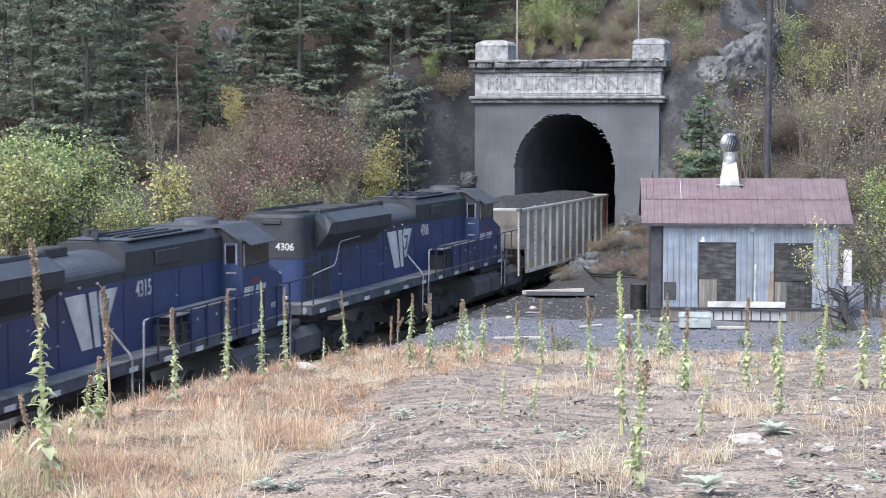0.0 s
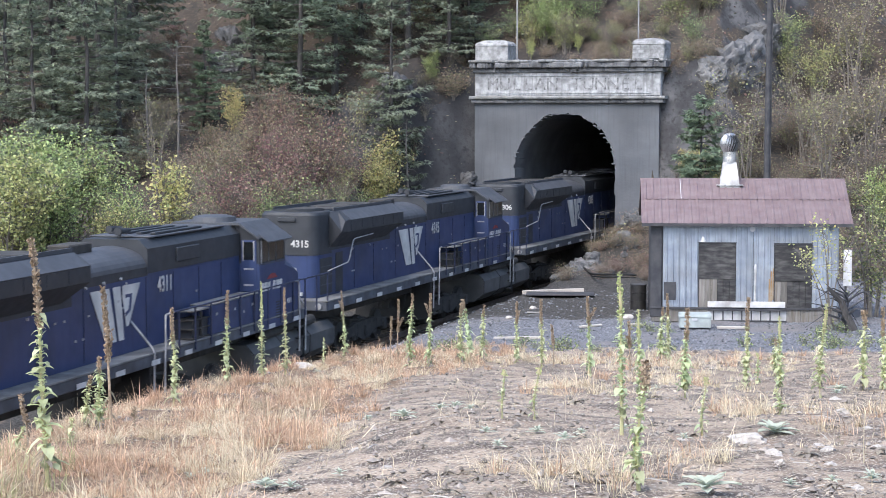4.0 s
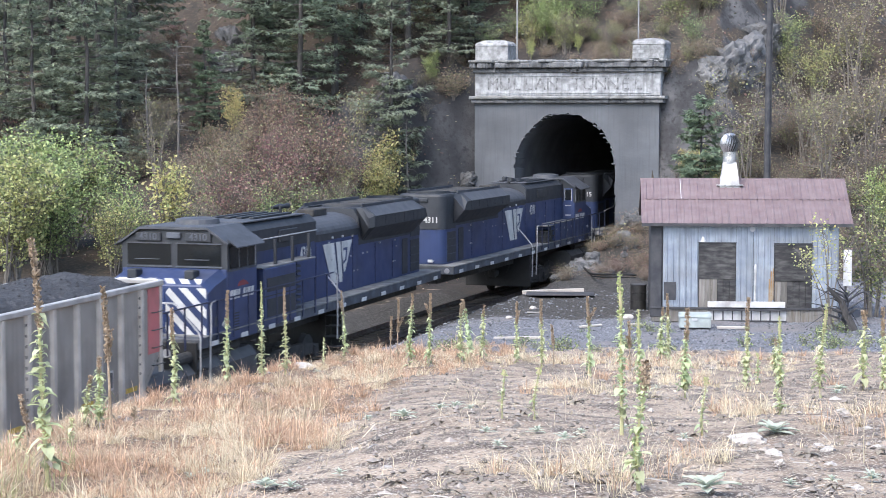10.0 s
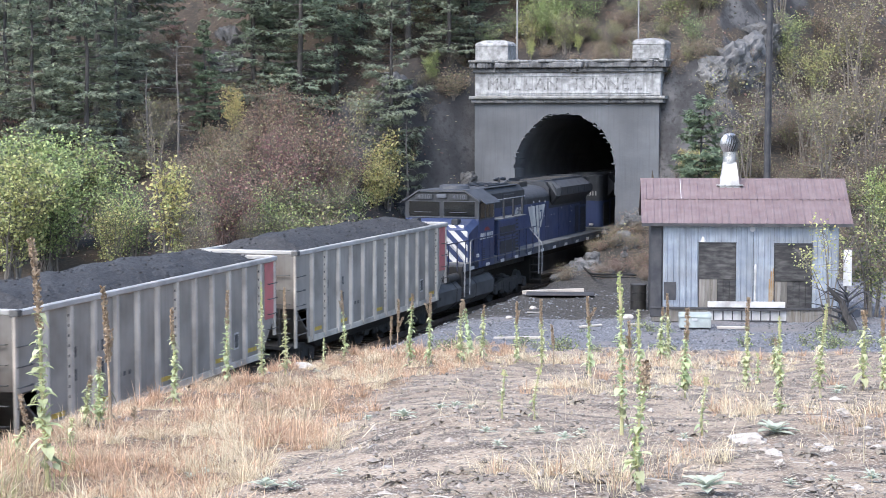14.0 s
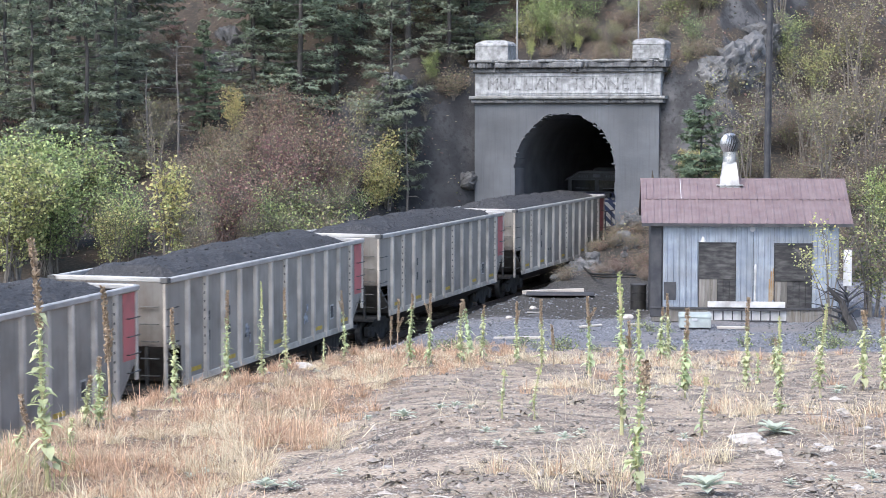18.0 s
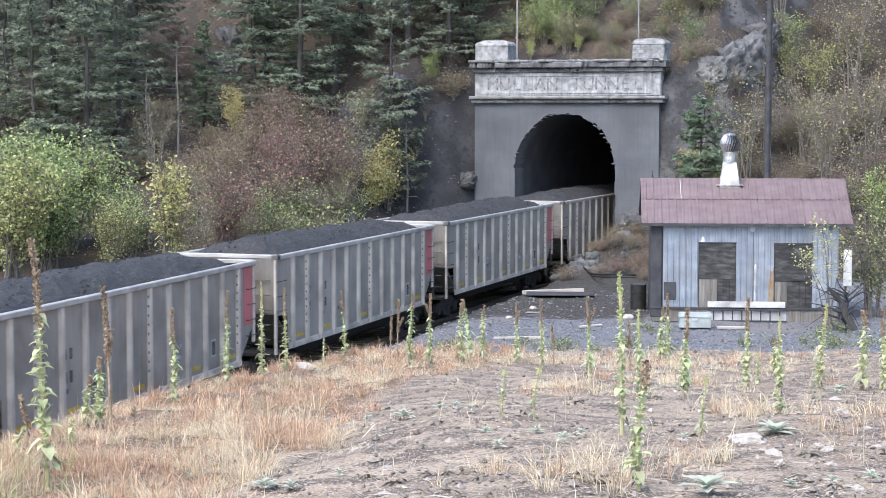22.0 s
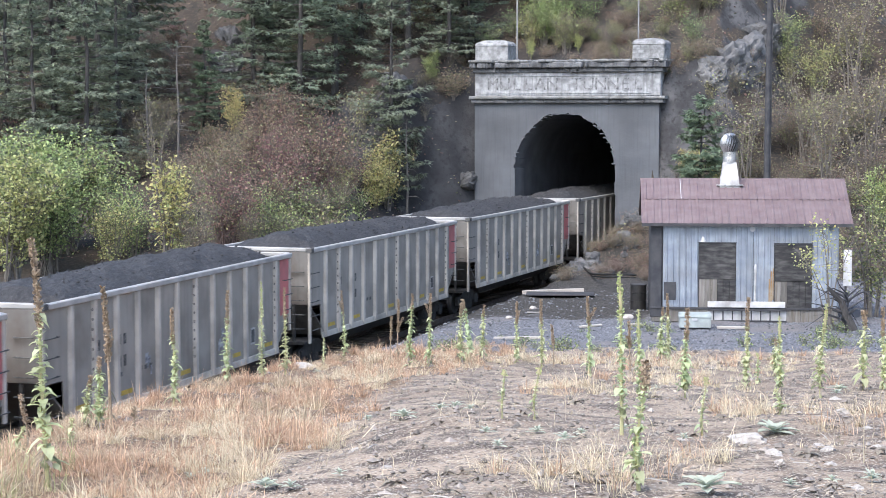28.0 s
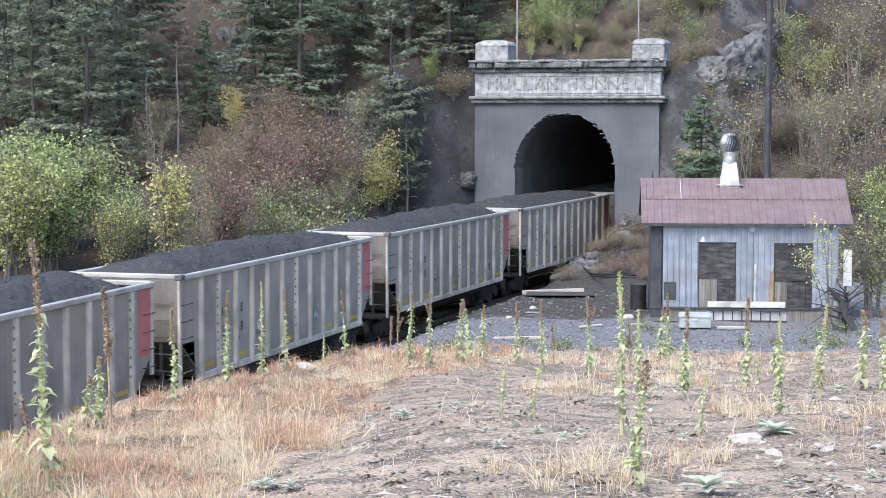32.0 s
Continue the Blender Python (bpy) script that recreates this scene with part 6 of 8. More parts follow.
def leaf_arrays(points, sizes, rng, long=1.6, flat=0.5, heads=None):
    """One kite-shaped leaf at each point, turned at random (flat: 1 lies level), or pointing along heads."""
    n = len(points)
    if heads is None:
        heads = rng.normal(size=(n, 3))
        heads[:, 2] *= 1 - flat
    heads = heads / (np.linalg.norm(heads, axis=1, keepdims=True) + 1e-9)
    up = rng.normal(size=(n, 3)) * (1 - flat) + np.array([0, 0, 1.0]) * (0.3 + flat)
    side = np.cross(heads, up)
    side /= np.linalg.norm(side, axis=1, keepdims=True) + 1e-9
    nrm = np.cross(side, heads)
    s = sizes[:, None]
    a = points
    b = points + heads * s * long * 0.5 + side * s * 0.5 - nrm * s * 0.12
    c = points + heads * s * long
    d = points + heads * s * long * 0.5 - side * s * 0.5 - nrm * s * 0.12
    v = np.stack([a, b, c, d], 1).reshape(-1, 3)
    f = np.arange(n * 4).reshape(-1, 4)
    return v, f


def leaf_mesh(name, sets):
    """sets: (verts, faces, material)."""
    vs, fs, mi, mats, n = [], [], [], [], 0
    for k, (v, f, m) in enumerate(sets):
        vs.append(v)
        fs.append(f + n)
        mi += [k] * len(f)
        mats.append(m)
        n += len(v)
    me = bpy.data.meshes.new(name)
    me.from_pydata(np.concatenate(vs).tolist(), [], np.concatenate(fs).tolist())
    for m in mats:
        me.materials.append(m)
    me.polygons.foreach_set("material_index", mi)
    return me


def make_fir(seed, height, reach, bare, needles, lean=0.0, thin=1.0, dense=1.0, label="dark green fir tree with drooping branches on the hillside"):
    """Trunk, boughs in loose tiers, and on each bough flat drooping sprays of needled shoots."""
    r = random.Random(seed)
    rng = np.random.RandomState(seed)
    tree = thing("fir_tree", label, "tree", group="hillside firs")
    top = Vector((lean * height, 0, height))
    wob = [(r.uniform(-0.12, 0.12), r.uniform(-0.12, 0.12)) for _ in range(7)]
    axis = [Vector((0, 0, -0.8))] + [top * (k / 6) + Vector((*wob[k], 0)) for k in range(7)]
    base = 0.009 * height + 0.04
    part("trunk", Build().tube(axis, [base * 1.2] + [base * (1 - k / 6.3) + 0.01 for k in range(7)], 8), BARK, tree)
    wood = Build()
    pts, heads, sizes = [], [], []
    z = bare * height
    while z < height * 0.985:
        t = (z - bare * height) / (height * (1 - bare))
        length = reach * (1 - t) ** 0.75 * (0.6 + 0.4 * min(1, t * 5)) * r.uniform(0.75, 1.1) + 0.15
        for k in range(r.randint(3, 6)):
            if r.random() > 0.92 * thin:
                continue
            a = r.uniform(0, 6.283)
            l = length * r.uniform(0.5, 1.15)
            p0 = top * (z / height)
            d = Vector((math.cos(a), math.sin(a), 0))
            side = Vector((-d.y, d.x, 0))
            drop = r.uniform(0.15, 0.5) * (1 - t) - 0.15 * t
            bough = lambda u: p0 + d * l * u + Vector((0, 0, -drop * l * u + 0.2 * l * u * u))
            wood.tube([bough(0), bough(0.5), bough(1.0)], [0.03, 0.018, 0.006], 3, caps=False)
            for c in range(max(7, int(l * 21 * dense))):
                u = 0.18 + 0.82 * r.random() ** 0.75
                w = r.uniform(-1, 1) * (0.12 + 0.3 * u * (1.15 - u)) * l
                pts.append(bough(u) + side * w + Vector((0, 0, -0.12 * abs(w) + r.gauss(0, 0.04))))
                heads.append(d * r.uniform(0.3, 1.0) + side * (0.9 if w > 0 else -0.9) * r.uniform(0.2, 1) + Vector((0, 0, r.uniform(-0.5, 0.1))))
                sizes.append(r.uniform(0.7, 1.2))
        z += r.uniform(0.24, 0.5) * (0.8 + 0.5 * (1 - t)) / dense
    tagged(part("branch_frame", wood, BARK, tree), kind="stuff")
    # each spray is a level fan of five slender shoots, its tips hanging
    base, hd, sz = np.array([tuple(p) for p in pts]), np.array([tuple(h) for h in heads]), np.array(sizes)[:, None]
    hd /= np.linalg.norm(hd, axis=1, keepdims=True) + 1e-9
    flat = np.cross(hd, np.array([0, 0, 1.0]) + rng.normal(size=hd.shape) * 0.45)
    flat /= np.linalg.norm(flat, axis=1, keepdims=True) + 1e-9
    vs = []
    for k in range(5):
        way = hd + flat * (k - 2) * 0.42 + rng.normal(size=hd.shape) * 0.12
        way[:, 2] -= 0.1 * abs(k - 2)
        across = flat - hd * (k - 2) * 0.35
        q = base + hd * sz * rng.uniform(-0.03, 0.05, (len(base), 1))
        wide, long = sz * rng.uniform(0.017, 0.032, (len(base), 1)), sz * rng.uniform(0.12, 0.24, (len(base), 1))
        vs.append(np.stack([q - across * wide, q + across * wide, q + way * long], 1))
    v = np.stack(vs, 1).reshape(-1, 3)
    f = np.arange(len(v)).reshape(-1, 3)
    part("crown", leaf_mesh("crown", [(v, f, needles)]), None, tree)
    return tree


def make_shrub(seed, height, spread, stems, leaves, palette, twig, size=0.085, name="shrub", label="", category="shrub", group="hillside shrubs", droop=0.0, upper=0.25, clump=0.28):
    """Several forking stems with twigs; leaves cling in loose clumps round the twigs."""
    r = random.Random(seed)
    rng = np.random.RandomState(seed)
    bush = thing(name, label, category, group=group)
    wood = Build()
    spots = []
    for k in range(stems):
        a = r.uniform(0, 6.283)
        out = spread * r.uniform(0.25, 1.0)
        h = height * r.uniform(0.7, 1.0) * (1 - 0.25 * (out / spread) ** 2)
        p0 = Vector((r.uniform(-0.15, 0.15) * spread, r.uniform(-0.15, 0.15) * spread, -0.3))
        p3 = Vector((math.cos(a) * out, math.sin(a) * out, h - droop * out))
        mid = p0.lerp(p3, 0.45) + Vector((-math.cos(a) * out * 0.12, -math.sin(a) * out * 0.12, h * 0.12))
        stem = [p0, p0.lerp(mid, 0.5), mid, mid.lerp(p3, 0.55) + Vector((r.uniform(-0.1, 0.1), r.uniform(-0.1, 0.1), 0.05)), p3]
        rad = 0.012 + 0.006 * height
        wood.tube(stem, [rad, rad * 0.85, rad * 0.6, rad * 0.4, rad * 0.12], 5, caps=False)
        for j in range(int(7 + height * 2.2)):
            u = upper + (1 - upper) * r.random()
            q = u * 4
            i = min(3, int(q))
            p = stem[i].lerp(stem[i + 1], q - i)
            b = r.uniform(0, 6.283)
            l = spread * r.uniform(0.16, 0.42)
            d = Vector((math.cos(b), math.sin(b), r.uniform(-0.15, 0.8)))
            e = p + d * l
            wood.tube([p, e], [rad * 0.3, 0.004], 3, caps=False)
            for w in range(2):
                g = p.lerp(e, r.uniform(0.4, 1))
                e2 = g + Vector((r.uniform(-1, 1), r.uniform(-1, 1), r.uniform(-0.2, 0.9))) * l * 0.5
                off = Vector((r.uniform(-1, 1), r.uniform(-1, 1), 0)).normalized() * max(0.004, rad * 0.18)
                wood.add([g - off, g + off, e2], [(0, 1, 2)])
                spots.append(e2)
            spots.append(e)
            spots.append(p.lerp(e, 0.6))
    tagged(part("stem_frame", wood, twig, bush), kind="stuff")
    if leaves:
        c = np.array([tuple(s) for s in spots])
        pick = rng.randint(0, len(c), leaves)
        jit = rng.normal(size=(leaves, 3)) * clump
        p = c[pick] + jit
        p[:, 2] = np.maximum(p[:, 2], 0.05)
        sizes = rng.uniform(0.6, 1.25, leaves) * size
        tone = (pick * 7919 % 100) / 100.0 + rng.uniform(-0.15, 0.15, leaves)
        sets, lo = [], -1.0
        for m, hi in palette:
            k = (tone >= lo) & (tone < hi)
            if k.any():
                v, f = leaf_arrays(p[k], sizes[k], rng, 1.4, 0.35)
                sets.append((v, f, m))
            lo = hi
        part("foliage", leaf_mesh("foliage", sets), None, bush)
    return bush


def at_ground(x, y, turn=0.0, size=1.0, sink=0.05, dz=0.0):
    return pose(x, y, gz(x, y) - sink + dz, 0, 0, turn) @ Matrix.Scale(size, 4)


def seen(u, depth):
    """World x of a direction (in thousandths of the view's half width) at a depth."""
    return u * depth


def forest():
    r = random.Random(77)
    firs = [make_fir(1, 14.0, 3.4, 0.07, NEEDLE), make_fir(2, 12.5, 3.1, 0.05, NEEDLE, 0.015), make_fir(3, 16.0, 3.6, 0.14, NEEDLE, -0.012, 0.95), make_fir(4, 7.6, 1.7, 0.04, NEEDLE2, 0, 1.15, 1.5, "young bright green fir tree on the hillside"), make_fir(5, 5.0, 1.7, 0.03, NEEDLE2, 0, 1.2, 1.6, "bushy young fir tree beside the portal")]
    # direction (x / y), depth, kind, size
    spots = [(-0.24, 84, 1, 0.95), (-0.214, 87, 0, 1.0), (-0.19, 86, 2, 0.95), (-0.172, 90, 0, 1.0), (-0.2, 95, 2, 1.0), (-0.232, 93, 0, 1.0), (-0.255, 89, 2, 1.0), (-0.178, 83, 1, 0.9),
             (-0.097, 91, 1, 1.0), (-0.078, 89, 0, 0.95), (-0.06, 91, 2, 1.0), (-0.045, 94, 0, 1.0), (-0.03, 87, 1, 1.0), (-0.088, 97, 0, 1.0), (-0.068, 98, 1, 1.0),
             (-0.019, 92, 2, 0.9), (-0.004, 97, 1, 1.0), (0.01, 96, 0, 0.95), (0.026, 99, 2, 1.0), (-0.08, 105, 1, 1.1), (0.05, 106, 0, 1.0), (-0.21, 102, 0, 1.0),
             (0.122, 103, 1, 0.9), (0.1425, 80, 4, 1.1), (0.003, 91, 1, 0.8), (0.014, 93, 0, 0.7),  (0.148, 108, 0, 1.0), (0.085, 108, 2, 1.0), (-0.27, 97, 2, 1.0), (-0.27, 82, 0, 0.8),
             (-0.245, 100, 1, 1.0), (-0.1, 99, 3, 1.1), (0.215, 104, 3, 0.9), (-0.1306, 87.4, 3, 0.66), (-0.225, 80, 1, 0.9), (-0.196, 80, 0, 0.85), (-0.168, 92, 2, 1.0), (-0.104, 90, 0, 0.9), (-0.185, 97, 1, 1.0)]
    first = set()
    for q, y, k, s in spots:
        m = at_ground(q * y, y, r.uniform(0, 360), s, 0.1)
        if k in first:
            copy_thing(firs[k], m)
        else:
            first.add(k)
            firs[k].matrix_basis = m
    # dead snags
    for q, y, h in ((-0.163, 82, 4.6), (-0.146, 83, 5.6), (-0.02, 86, 5.2)):
        x = q * y
        snag = thing("dead_tree", "bare grey dead tree trunk on the hillside", "tree", at_ground(x, y, 0, 1.0, 0.2), group="dead trees")
        part("trunk", Build().tube([(0, 0, 0), (0.05, 0, h * 0.4), (-0.03, 0, h * 0.75), (0.02, 0, h)], [0.06, 0.05, 0.036, 0.012], 7), PALEBARK, snag)
        for k in range(26 if h == 5.6 else 8):
            z, a, l = h * r.uniform(0.25, 0.95), r.uniform(0, 6.28), r.uniform(0.4, 1.2)
            part("dead_limb", Build().tube([(0, 0, z), (math.cos(a) * l * 0.6, math.sin(a) * l * 0.6, z + 0.03), (math.cos(a) * l, math.sin(a) * l, z - 0.12)], [0.018, 0.012, 0.004], 4, caps=False), PALEBARK, snag)


def shrubs():
    r = random.Random(31)
    kinds = {
        "green": make_shrub(101, 5.2, 2.5, 15, 6000, ((GREEN, 0.55), (LIME, 0.8), (DEEPGREEN, 2)), TWIG, 0.098, clump=0.14, label="bushy green shrub turning yellow beside the track"),
        "mixed": make_shrub(102, 4.4, 1.7, 10, 2000, ((GREEN, 0.4), (GOLD, 0.5), (DEEPGREEN, 0.8), (LIME, 2)), TWIG, 0.09, clump=0.2, label="thin shrub with scattered green and yellow leaves"),
        "gold": make_shrub(103, 4.0, 0.75, 9, 1400, ((GOLD, 0.65), (LIME, 0.85), (GREEN, 2)), TWIG, 0.088, label="bright yellow leafy autumn shrub", clump=0.13),
        "lime": make_shrub(104, 3.9, 1.15, 11, 2800, ((LIME, 0.55), (GOLD, 0.75), (GREEN, 0.88), (DEEPGREEN, 2)), TWIG, 0.095, label="dense yellow-green leafy shrub", clump=0.14),
        "russet": make_shrub(105, 5.4, 2.6, 24, 1900, ((RUSSET, 0.6), (FAWN, 0.82), (LIME, 0.88), (DEEPGREEN, 2)), REDTWIG, 0.12, clump=0.13, label="twiggy red-brown autumn shrub"),
        "brown": make_shrub(106, 4.8, 2.4, 22, 1900, ((FAWN, 0.42), (RUSSET, 0.7), (LIME, 0.76), (OLIVE, 2)), TWIG, 0.08, clump=0.16, label="nearly bare brown shrub with a few dry leaves"),
        "dark": make_shrub(107, 3.2, 2.2, 14, 1300, ((DEEPGREEN, 0.4), (GREEN, 0.8), (FAWN, 2)), TWIG, 0.11, clump=0.2, label="low dull green leafy shrub"),
        "bare": make_shrub(108, 4.2, 1.9, 22, 620, ((OLIVE, 0.4), (FAWN, 2)), TWIG, 0.07, clump=0.25, label="almost leafless grey twiggy shrub"),
        "low": make_shrub(109, 1.5, 1.5, 16, 1700, ((FAWN, 0.4), (RUSSET, 0.75), (OLIVE, 2)), TWIG, 0.065, label="low brown undergrowth shrub on the slope"),
        "sprig": make_shrub(110, 3.4, 1.3, 10, 1000, ((LIME, 0.3), (GOLD, 0.36), (OLIVE, 2)), TWIG, 0.085, clump=0.2, label="sparse shrub with small yellow leaves"),
    }
    # kind, direction (x / y), depth, size
    spots = [("green", -0.2397, 64, 1), ("green", -0.2272, 69.75, 1), ("green", -0.207, 69.5, 0.95), ("green", -0.2179, 66.25, 0.9), ("green", -0.2522, 67, 1), ("dark", -0.182, 68.25, 0.7), ("mixed", -0.1883, 70.5, 0.9), ("mixed", -0.1774, 68.5, 0.8),
             ("mixed", -0.1711, 66.75, 0.7), ("gold", -0.153, 66, 1.15), ("gold", -0.1165, 85.5, 0.6), ("gold", -0.1135, 85, 0.5), ("russet", -0.12, 69, 0.62), ("russet", -0.111, 70, 0.6), ("dark", -0.143, 64.5, 0.55), ("brown", -0.137, 66, 0.55), ("dark", -0.088, 70.5, 1.0), ("dark", -0.07, 72.3, 1.1), ("dark", -0.055, 75, 1.05), ("dark", -0.1, 69.5, 0.9), ("brown", -0.1664, 69.75, 0.7), ("bare", -0.1368, 74.5, 0.5), ("russet", -0.095, 77, 0.85), ("mixed", -0.0865, 72.5, 0.42), ("russet", -0.0885, 79, 0.85), ("dark", -0.077, 74, 0.5),
             ("russet", -0.0692, 80, 1.05), ("russet", -0.0558, 82, 0.9), ("mixed", -0.124, 70, 0.6), ("bare", -0.1353, 65.25, 0.6), ("mixed", -0.145, 66.75, 0.6), ("russet", -0.0979, 72.75, 0.9), ("russet", -0.0776, 76.5, 0.95), ("dark", -0.0979, 73, 0.85),
             ("dark", -0.0823, 74.75, 0.95), ("dark", -0.0667, 77.5, 0.85), ("dark", -0.0505, 80.75, 0.75), ("brown", -0.1072, 68.75, 0.7), ("mixed", -0.098, 71, 0.6), ("brown", -0.0574, 79.5, 0.85), ("brown", -0.0698, 75.5, 0.8), ("lime", -0.0315, 85.5, 0.95),
             ("lime", -0.0371, 84.5, 0.8), ("sprig", -0.0433, 88.75, 0.6), ("sprig", -0.0517, 88.75, 0.5), ("lime", -0.0056, 90, 0.45), ("sprig", -0.009, 89.75, 0.4), ("low", 0.005, 89.25, 0.8), ("bare", -0.0153, 88.25, 0.6), ("brown", -0.0262, 88.25, 0.6),
             ("bare", -0.0745, 89.25, 0.7), ("green", 0.0555, 91.25, 0.5), ("mixed", 0.0673, 90, 0.6), ("mixed", 0.0471, 91, 0.5), ("sprig", 0.0804, 90.75, 0.6), ("sprig", 0.0627, 90.5, 0.5), ("gold", 0.048, 90, 0.25), ("gold", 0.0742, 89.75, 0.25),
             ("low", 0.086, 88.5, 0.6), ("low", 0.0362, 90.75, 0.6), ("sprig", 0.0954, 90, 0.5), ("brown", 0.1047, 87.5, 0.5), ("bare", 0.0907, 89.75, 0.6), ("low", 0.0564, 90, 0.5), ("gold", 0.1409, 84.5, 0.5), ("gold", 0.1334, 85, 0.42),
             ("gold", 0.1499, 83.25, 0.42), ("sprig", 0.1608, 84, 0.7), ("bare", 0.1312, 85.25, 0.6), ("bare", 0.1234, 83.5, 0.5), ("sprig", 0.1702, 81.75, 0.5), ("bare", 0.1577, 87, 0.6), ("sprig", 0.1343, 86.25, 0.5), ("bare", 0.1484, 87.25, 0.6),
             ("low", 0.1234, 86.25, 0.7), ("brown", 0.1671, 84.75, 0.6), ("brown", 0.192, 85.25, 0.95), ("brown", 0.2076, 82, 0.95), ("brown", 0.2232, 87.5, 1), ("brown", 0.2388, 89.25, 1), ("brown", 0.1858, 78.25, 0.75), ("brown", 0.2014, 78, 0.65),
             ("brown", 0.2232, 79, 0.85), ("brown", 0.2419, 81.75, 0.85), ("sprig", 0.1982, 87.5, 0.85), ("sprig", 0.2325, 92.75, 0.9), ("sprig", 0.2169, 93, 0.9), ("mixed", 0.1889, 91.5, 0.8), ("mixed", 0.2045, 91, 0.8), ("bare", 0.2138, 87, 0.9),
             ("bare", 0.2356, 88.25, 0.9), ("sprig", 0.1889, 85.5, 0.6), ("sprig", 0.2403, 82.25, 0.7), ("dark", 0.2294, 81.5, 0.7), ("mixed", 0.2419, 78, 0.6), ("lime", 0.2394, 78, 0.75), ("brown", -0.151, 93, 0.7), ("bare", -0.148, 86, 0.6), ("brown", -0.156, 97, 0.7), ("bare", -0.143, 90.5, 0.7), ("low", -0.15, 89.5, 0.9), ("russet", -0.147, 98, 0.6), ("brown", -0.137, 95, 0.6), ("bare", -0.157, 89, 0.7),
             ("low", -0.13, 80, 1.1), ("low", -0.12, 79, 1.2), ("dark", -0.135, 77, 0.6), ("russet", -0.122, 76, 0.5), ("brown", -0.13, 74, 0.5), ("russet", -0.113, 78, 0.55), ("low", -0.14, 78, 1.0), ("low", -0.125, 84, 0.9), ("russet", -0.104, 80, 0.6), ("low", -0.115, 82, 1.0),
             ("green", 0.0673, 93.1, 0.75), ("mixed", 0.0549, 91.3, 0.8), ("dark", 0.1266, 90.9, 0.9), ("brown", 0.135, 92, 0.8), ("green", 0.055, 94, 0.6), ("brown", 0.158, 86.4, 0.45), ("bare", 0.15, 85.2, 0.6), ("brown", 0.167, 88.2, 0.5), ("bare", 0.162, 87, 0.6), ("sprig", 0.147, 85.6, 0.5), ("dark", 0.138, 88, 0.7), ("dark", 0.145, 91, 0.8), ("green", 0.13, 93, 0.5), ("brown", 0.176, 89.5, 0.6), ("dark", 0.04, 92.5, 0.7), ("dark", 0.078, 92.5, 0.8)]
    used = set()
    for kind, q, y, size in spots:
        m = at_ground(q * y, y, r.uniform(0, 360), size)
        if kind in used:
            copy_thing(kinds[kind], m)
        else:
            used.add(kind)
            kinds[kind].matrix_basis = m
    # the upper part of the red-brown thicket
    for kind, q, y, size, turn in (("russet", -0.101, 82.5, 0.8, 20), ("russet", -0.09, 84, 0.95, 140), ("russet", -0.078, 84.5, 1.0, 250), ("russet", -0.066, 84, 0.9, 70), ("russet", -0.084, 81.5, 0.85, 310), ("mixed", -0.057, 81, 0.55, 200), ("mixed", -0.182, 65.5, 0.75, 100)):
        copy_thing(kinds[kind], at_ground(q * y, y, turn, size))
    # small bare trees on the eastern slope
    tree = make_shrub(111, 6.2, 2.0, 6, 900, ((LIME, 0.25), (OLIVE, 0.6), (FAWN, 2)), TWIG, 0.08, name="bare_tree", label="small grey nearly leafless tree on the slope", category="tree", group="bare trees", upper=0.35, clump=0.3)
    tree.matrix_basis = at_ground(0.166 * 82, 82, 20)
    for q, y, s in ((0.212, 80, 1.0), (0.2, 84, 0.9), (0.235, 82, 1.1), (0.145, 92, 0.8), (0.225, 91, 1.1), (0.185, 94, 1.1), (0.25, 93, 1.2), (0.205, 99, 1.1), (0.13, 99, 0.9), (0.16, 99, 1.0), (0.24, 100, 1.2), (-0.158, 79, 0.7), (-0.05, 84, 0.8), (0.05, 98, 0.9), (0.08, 100, 0.9)):
        copy_thing(tree, at_ground(q * y, y, r.uniform(0, 360), s))
    # growth on the ledge behind the parapet
    for k in range(22):
        a, b = r.uniform(-4.4, 4.6), r.uniform(2.0, 6.5)
        p = PORTAL @ Vector((a, b, 0))
        copy_thing(kinds[r.choice(["low", "low", "dark", "sprig", "brown"])], at_ground(p.x, p.y, r.uniform(0, 360), r.uniform(0.3, 0.6)))
    # growth on the rocks beside the portal
    for k in range(22):
        a, b = r.uniform(-12, -5.2), r.uniform(-3, 5)
        p = PORTAL @ Vector((a, b, 0))
        copy_thing(kinds[r.choice(["low", "low", "bare", "brown"])], at_ground(p.x, p.y, r.uniform(0, 360), r.uniform(0.3, 0.6)))
    # undergrowth filling the slope
    fill = 0
    while fill < 150:
        y = r.uniform(72, 106)
        x = r.uniform(-0.27, 0.27) * y
        b = (x - PX) * math.sin(PH) + (y - PY) * math.cos(PH)
        a = (x - PX) * math.cos(PH) - (y - PY) * math.sin(PH)
        if (abs(a) < 5.5 and b < 2.5) or b < -16 or (a > 0 and b < -2 - 0.6 * max(0, a - 9)) or (-11 < a < 0 and b < 1) or (-0.146 < x / y < -0.112 and y < 92):
            continue
        kind = r.choice(["low", "low", "brown", "bare", "sprig", "dark" if a < 0 else "brown", "russet" if a < 0 else "brown"])
        copy_thing(kinds[kind], at_ground(x, y, r.uniform(0, 360), r.uniform(0.6, 1.0)))
        fill += 1
    for k in range(26):
        y = r.uniform(74, 85)
        x = float(np.interp(y, TRACK_Y, TRACK_X)) + r.uniform(3.4, 7.5)
        copy_thing(kinds["low"], at_ground(x, y, r.uniform(0, 360), r.uniform(0.3, 0.65)))
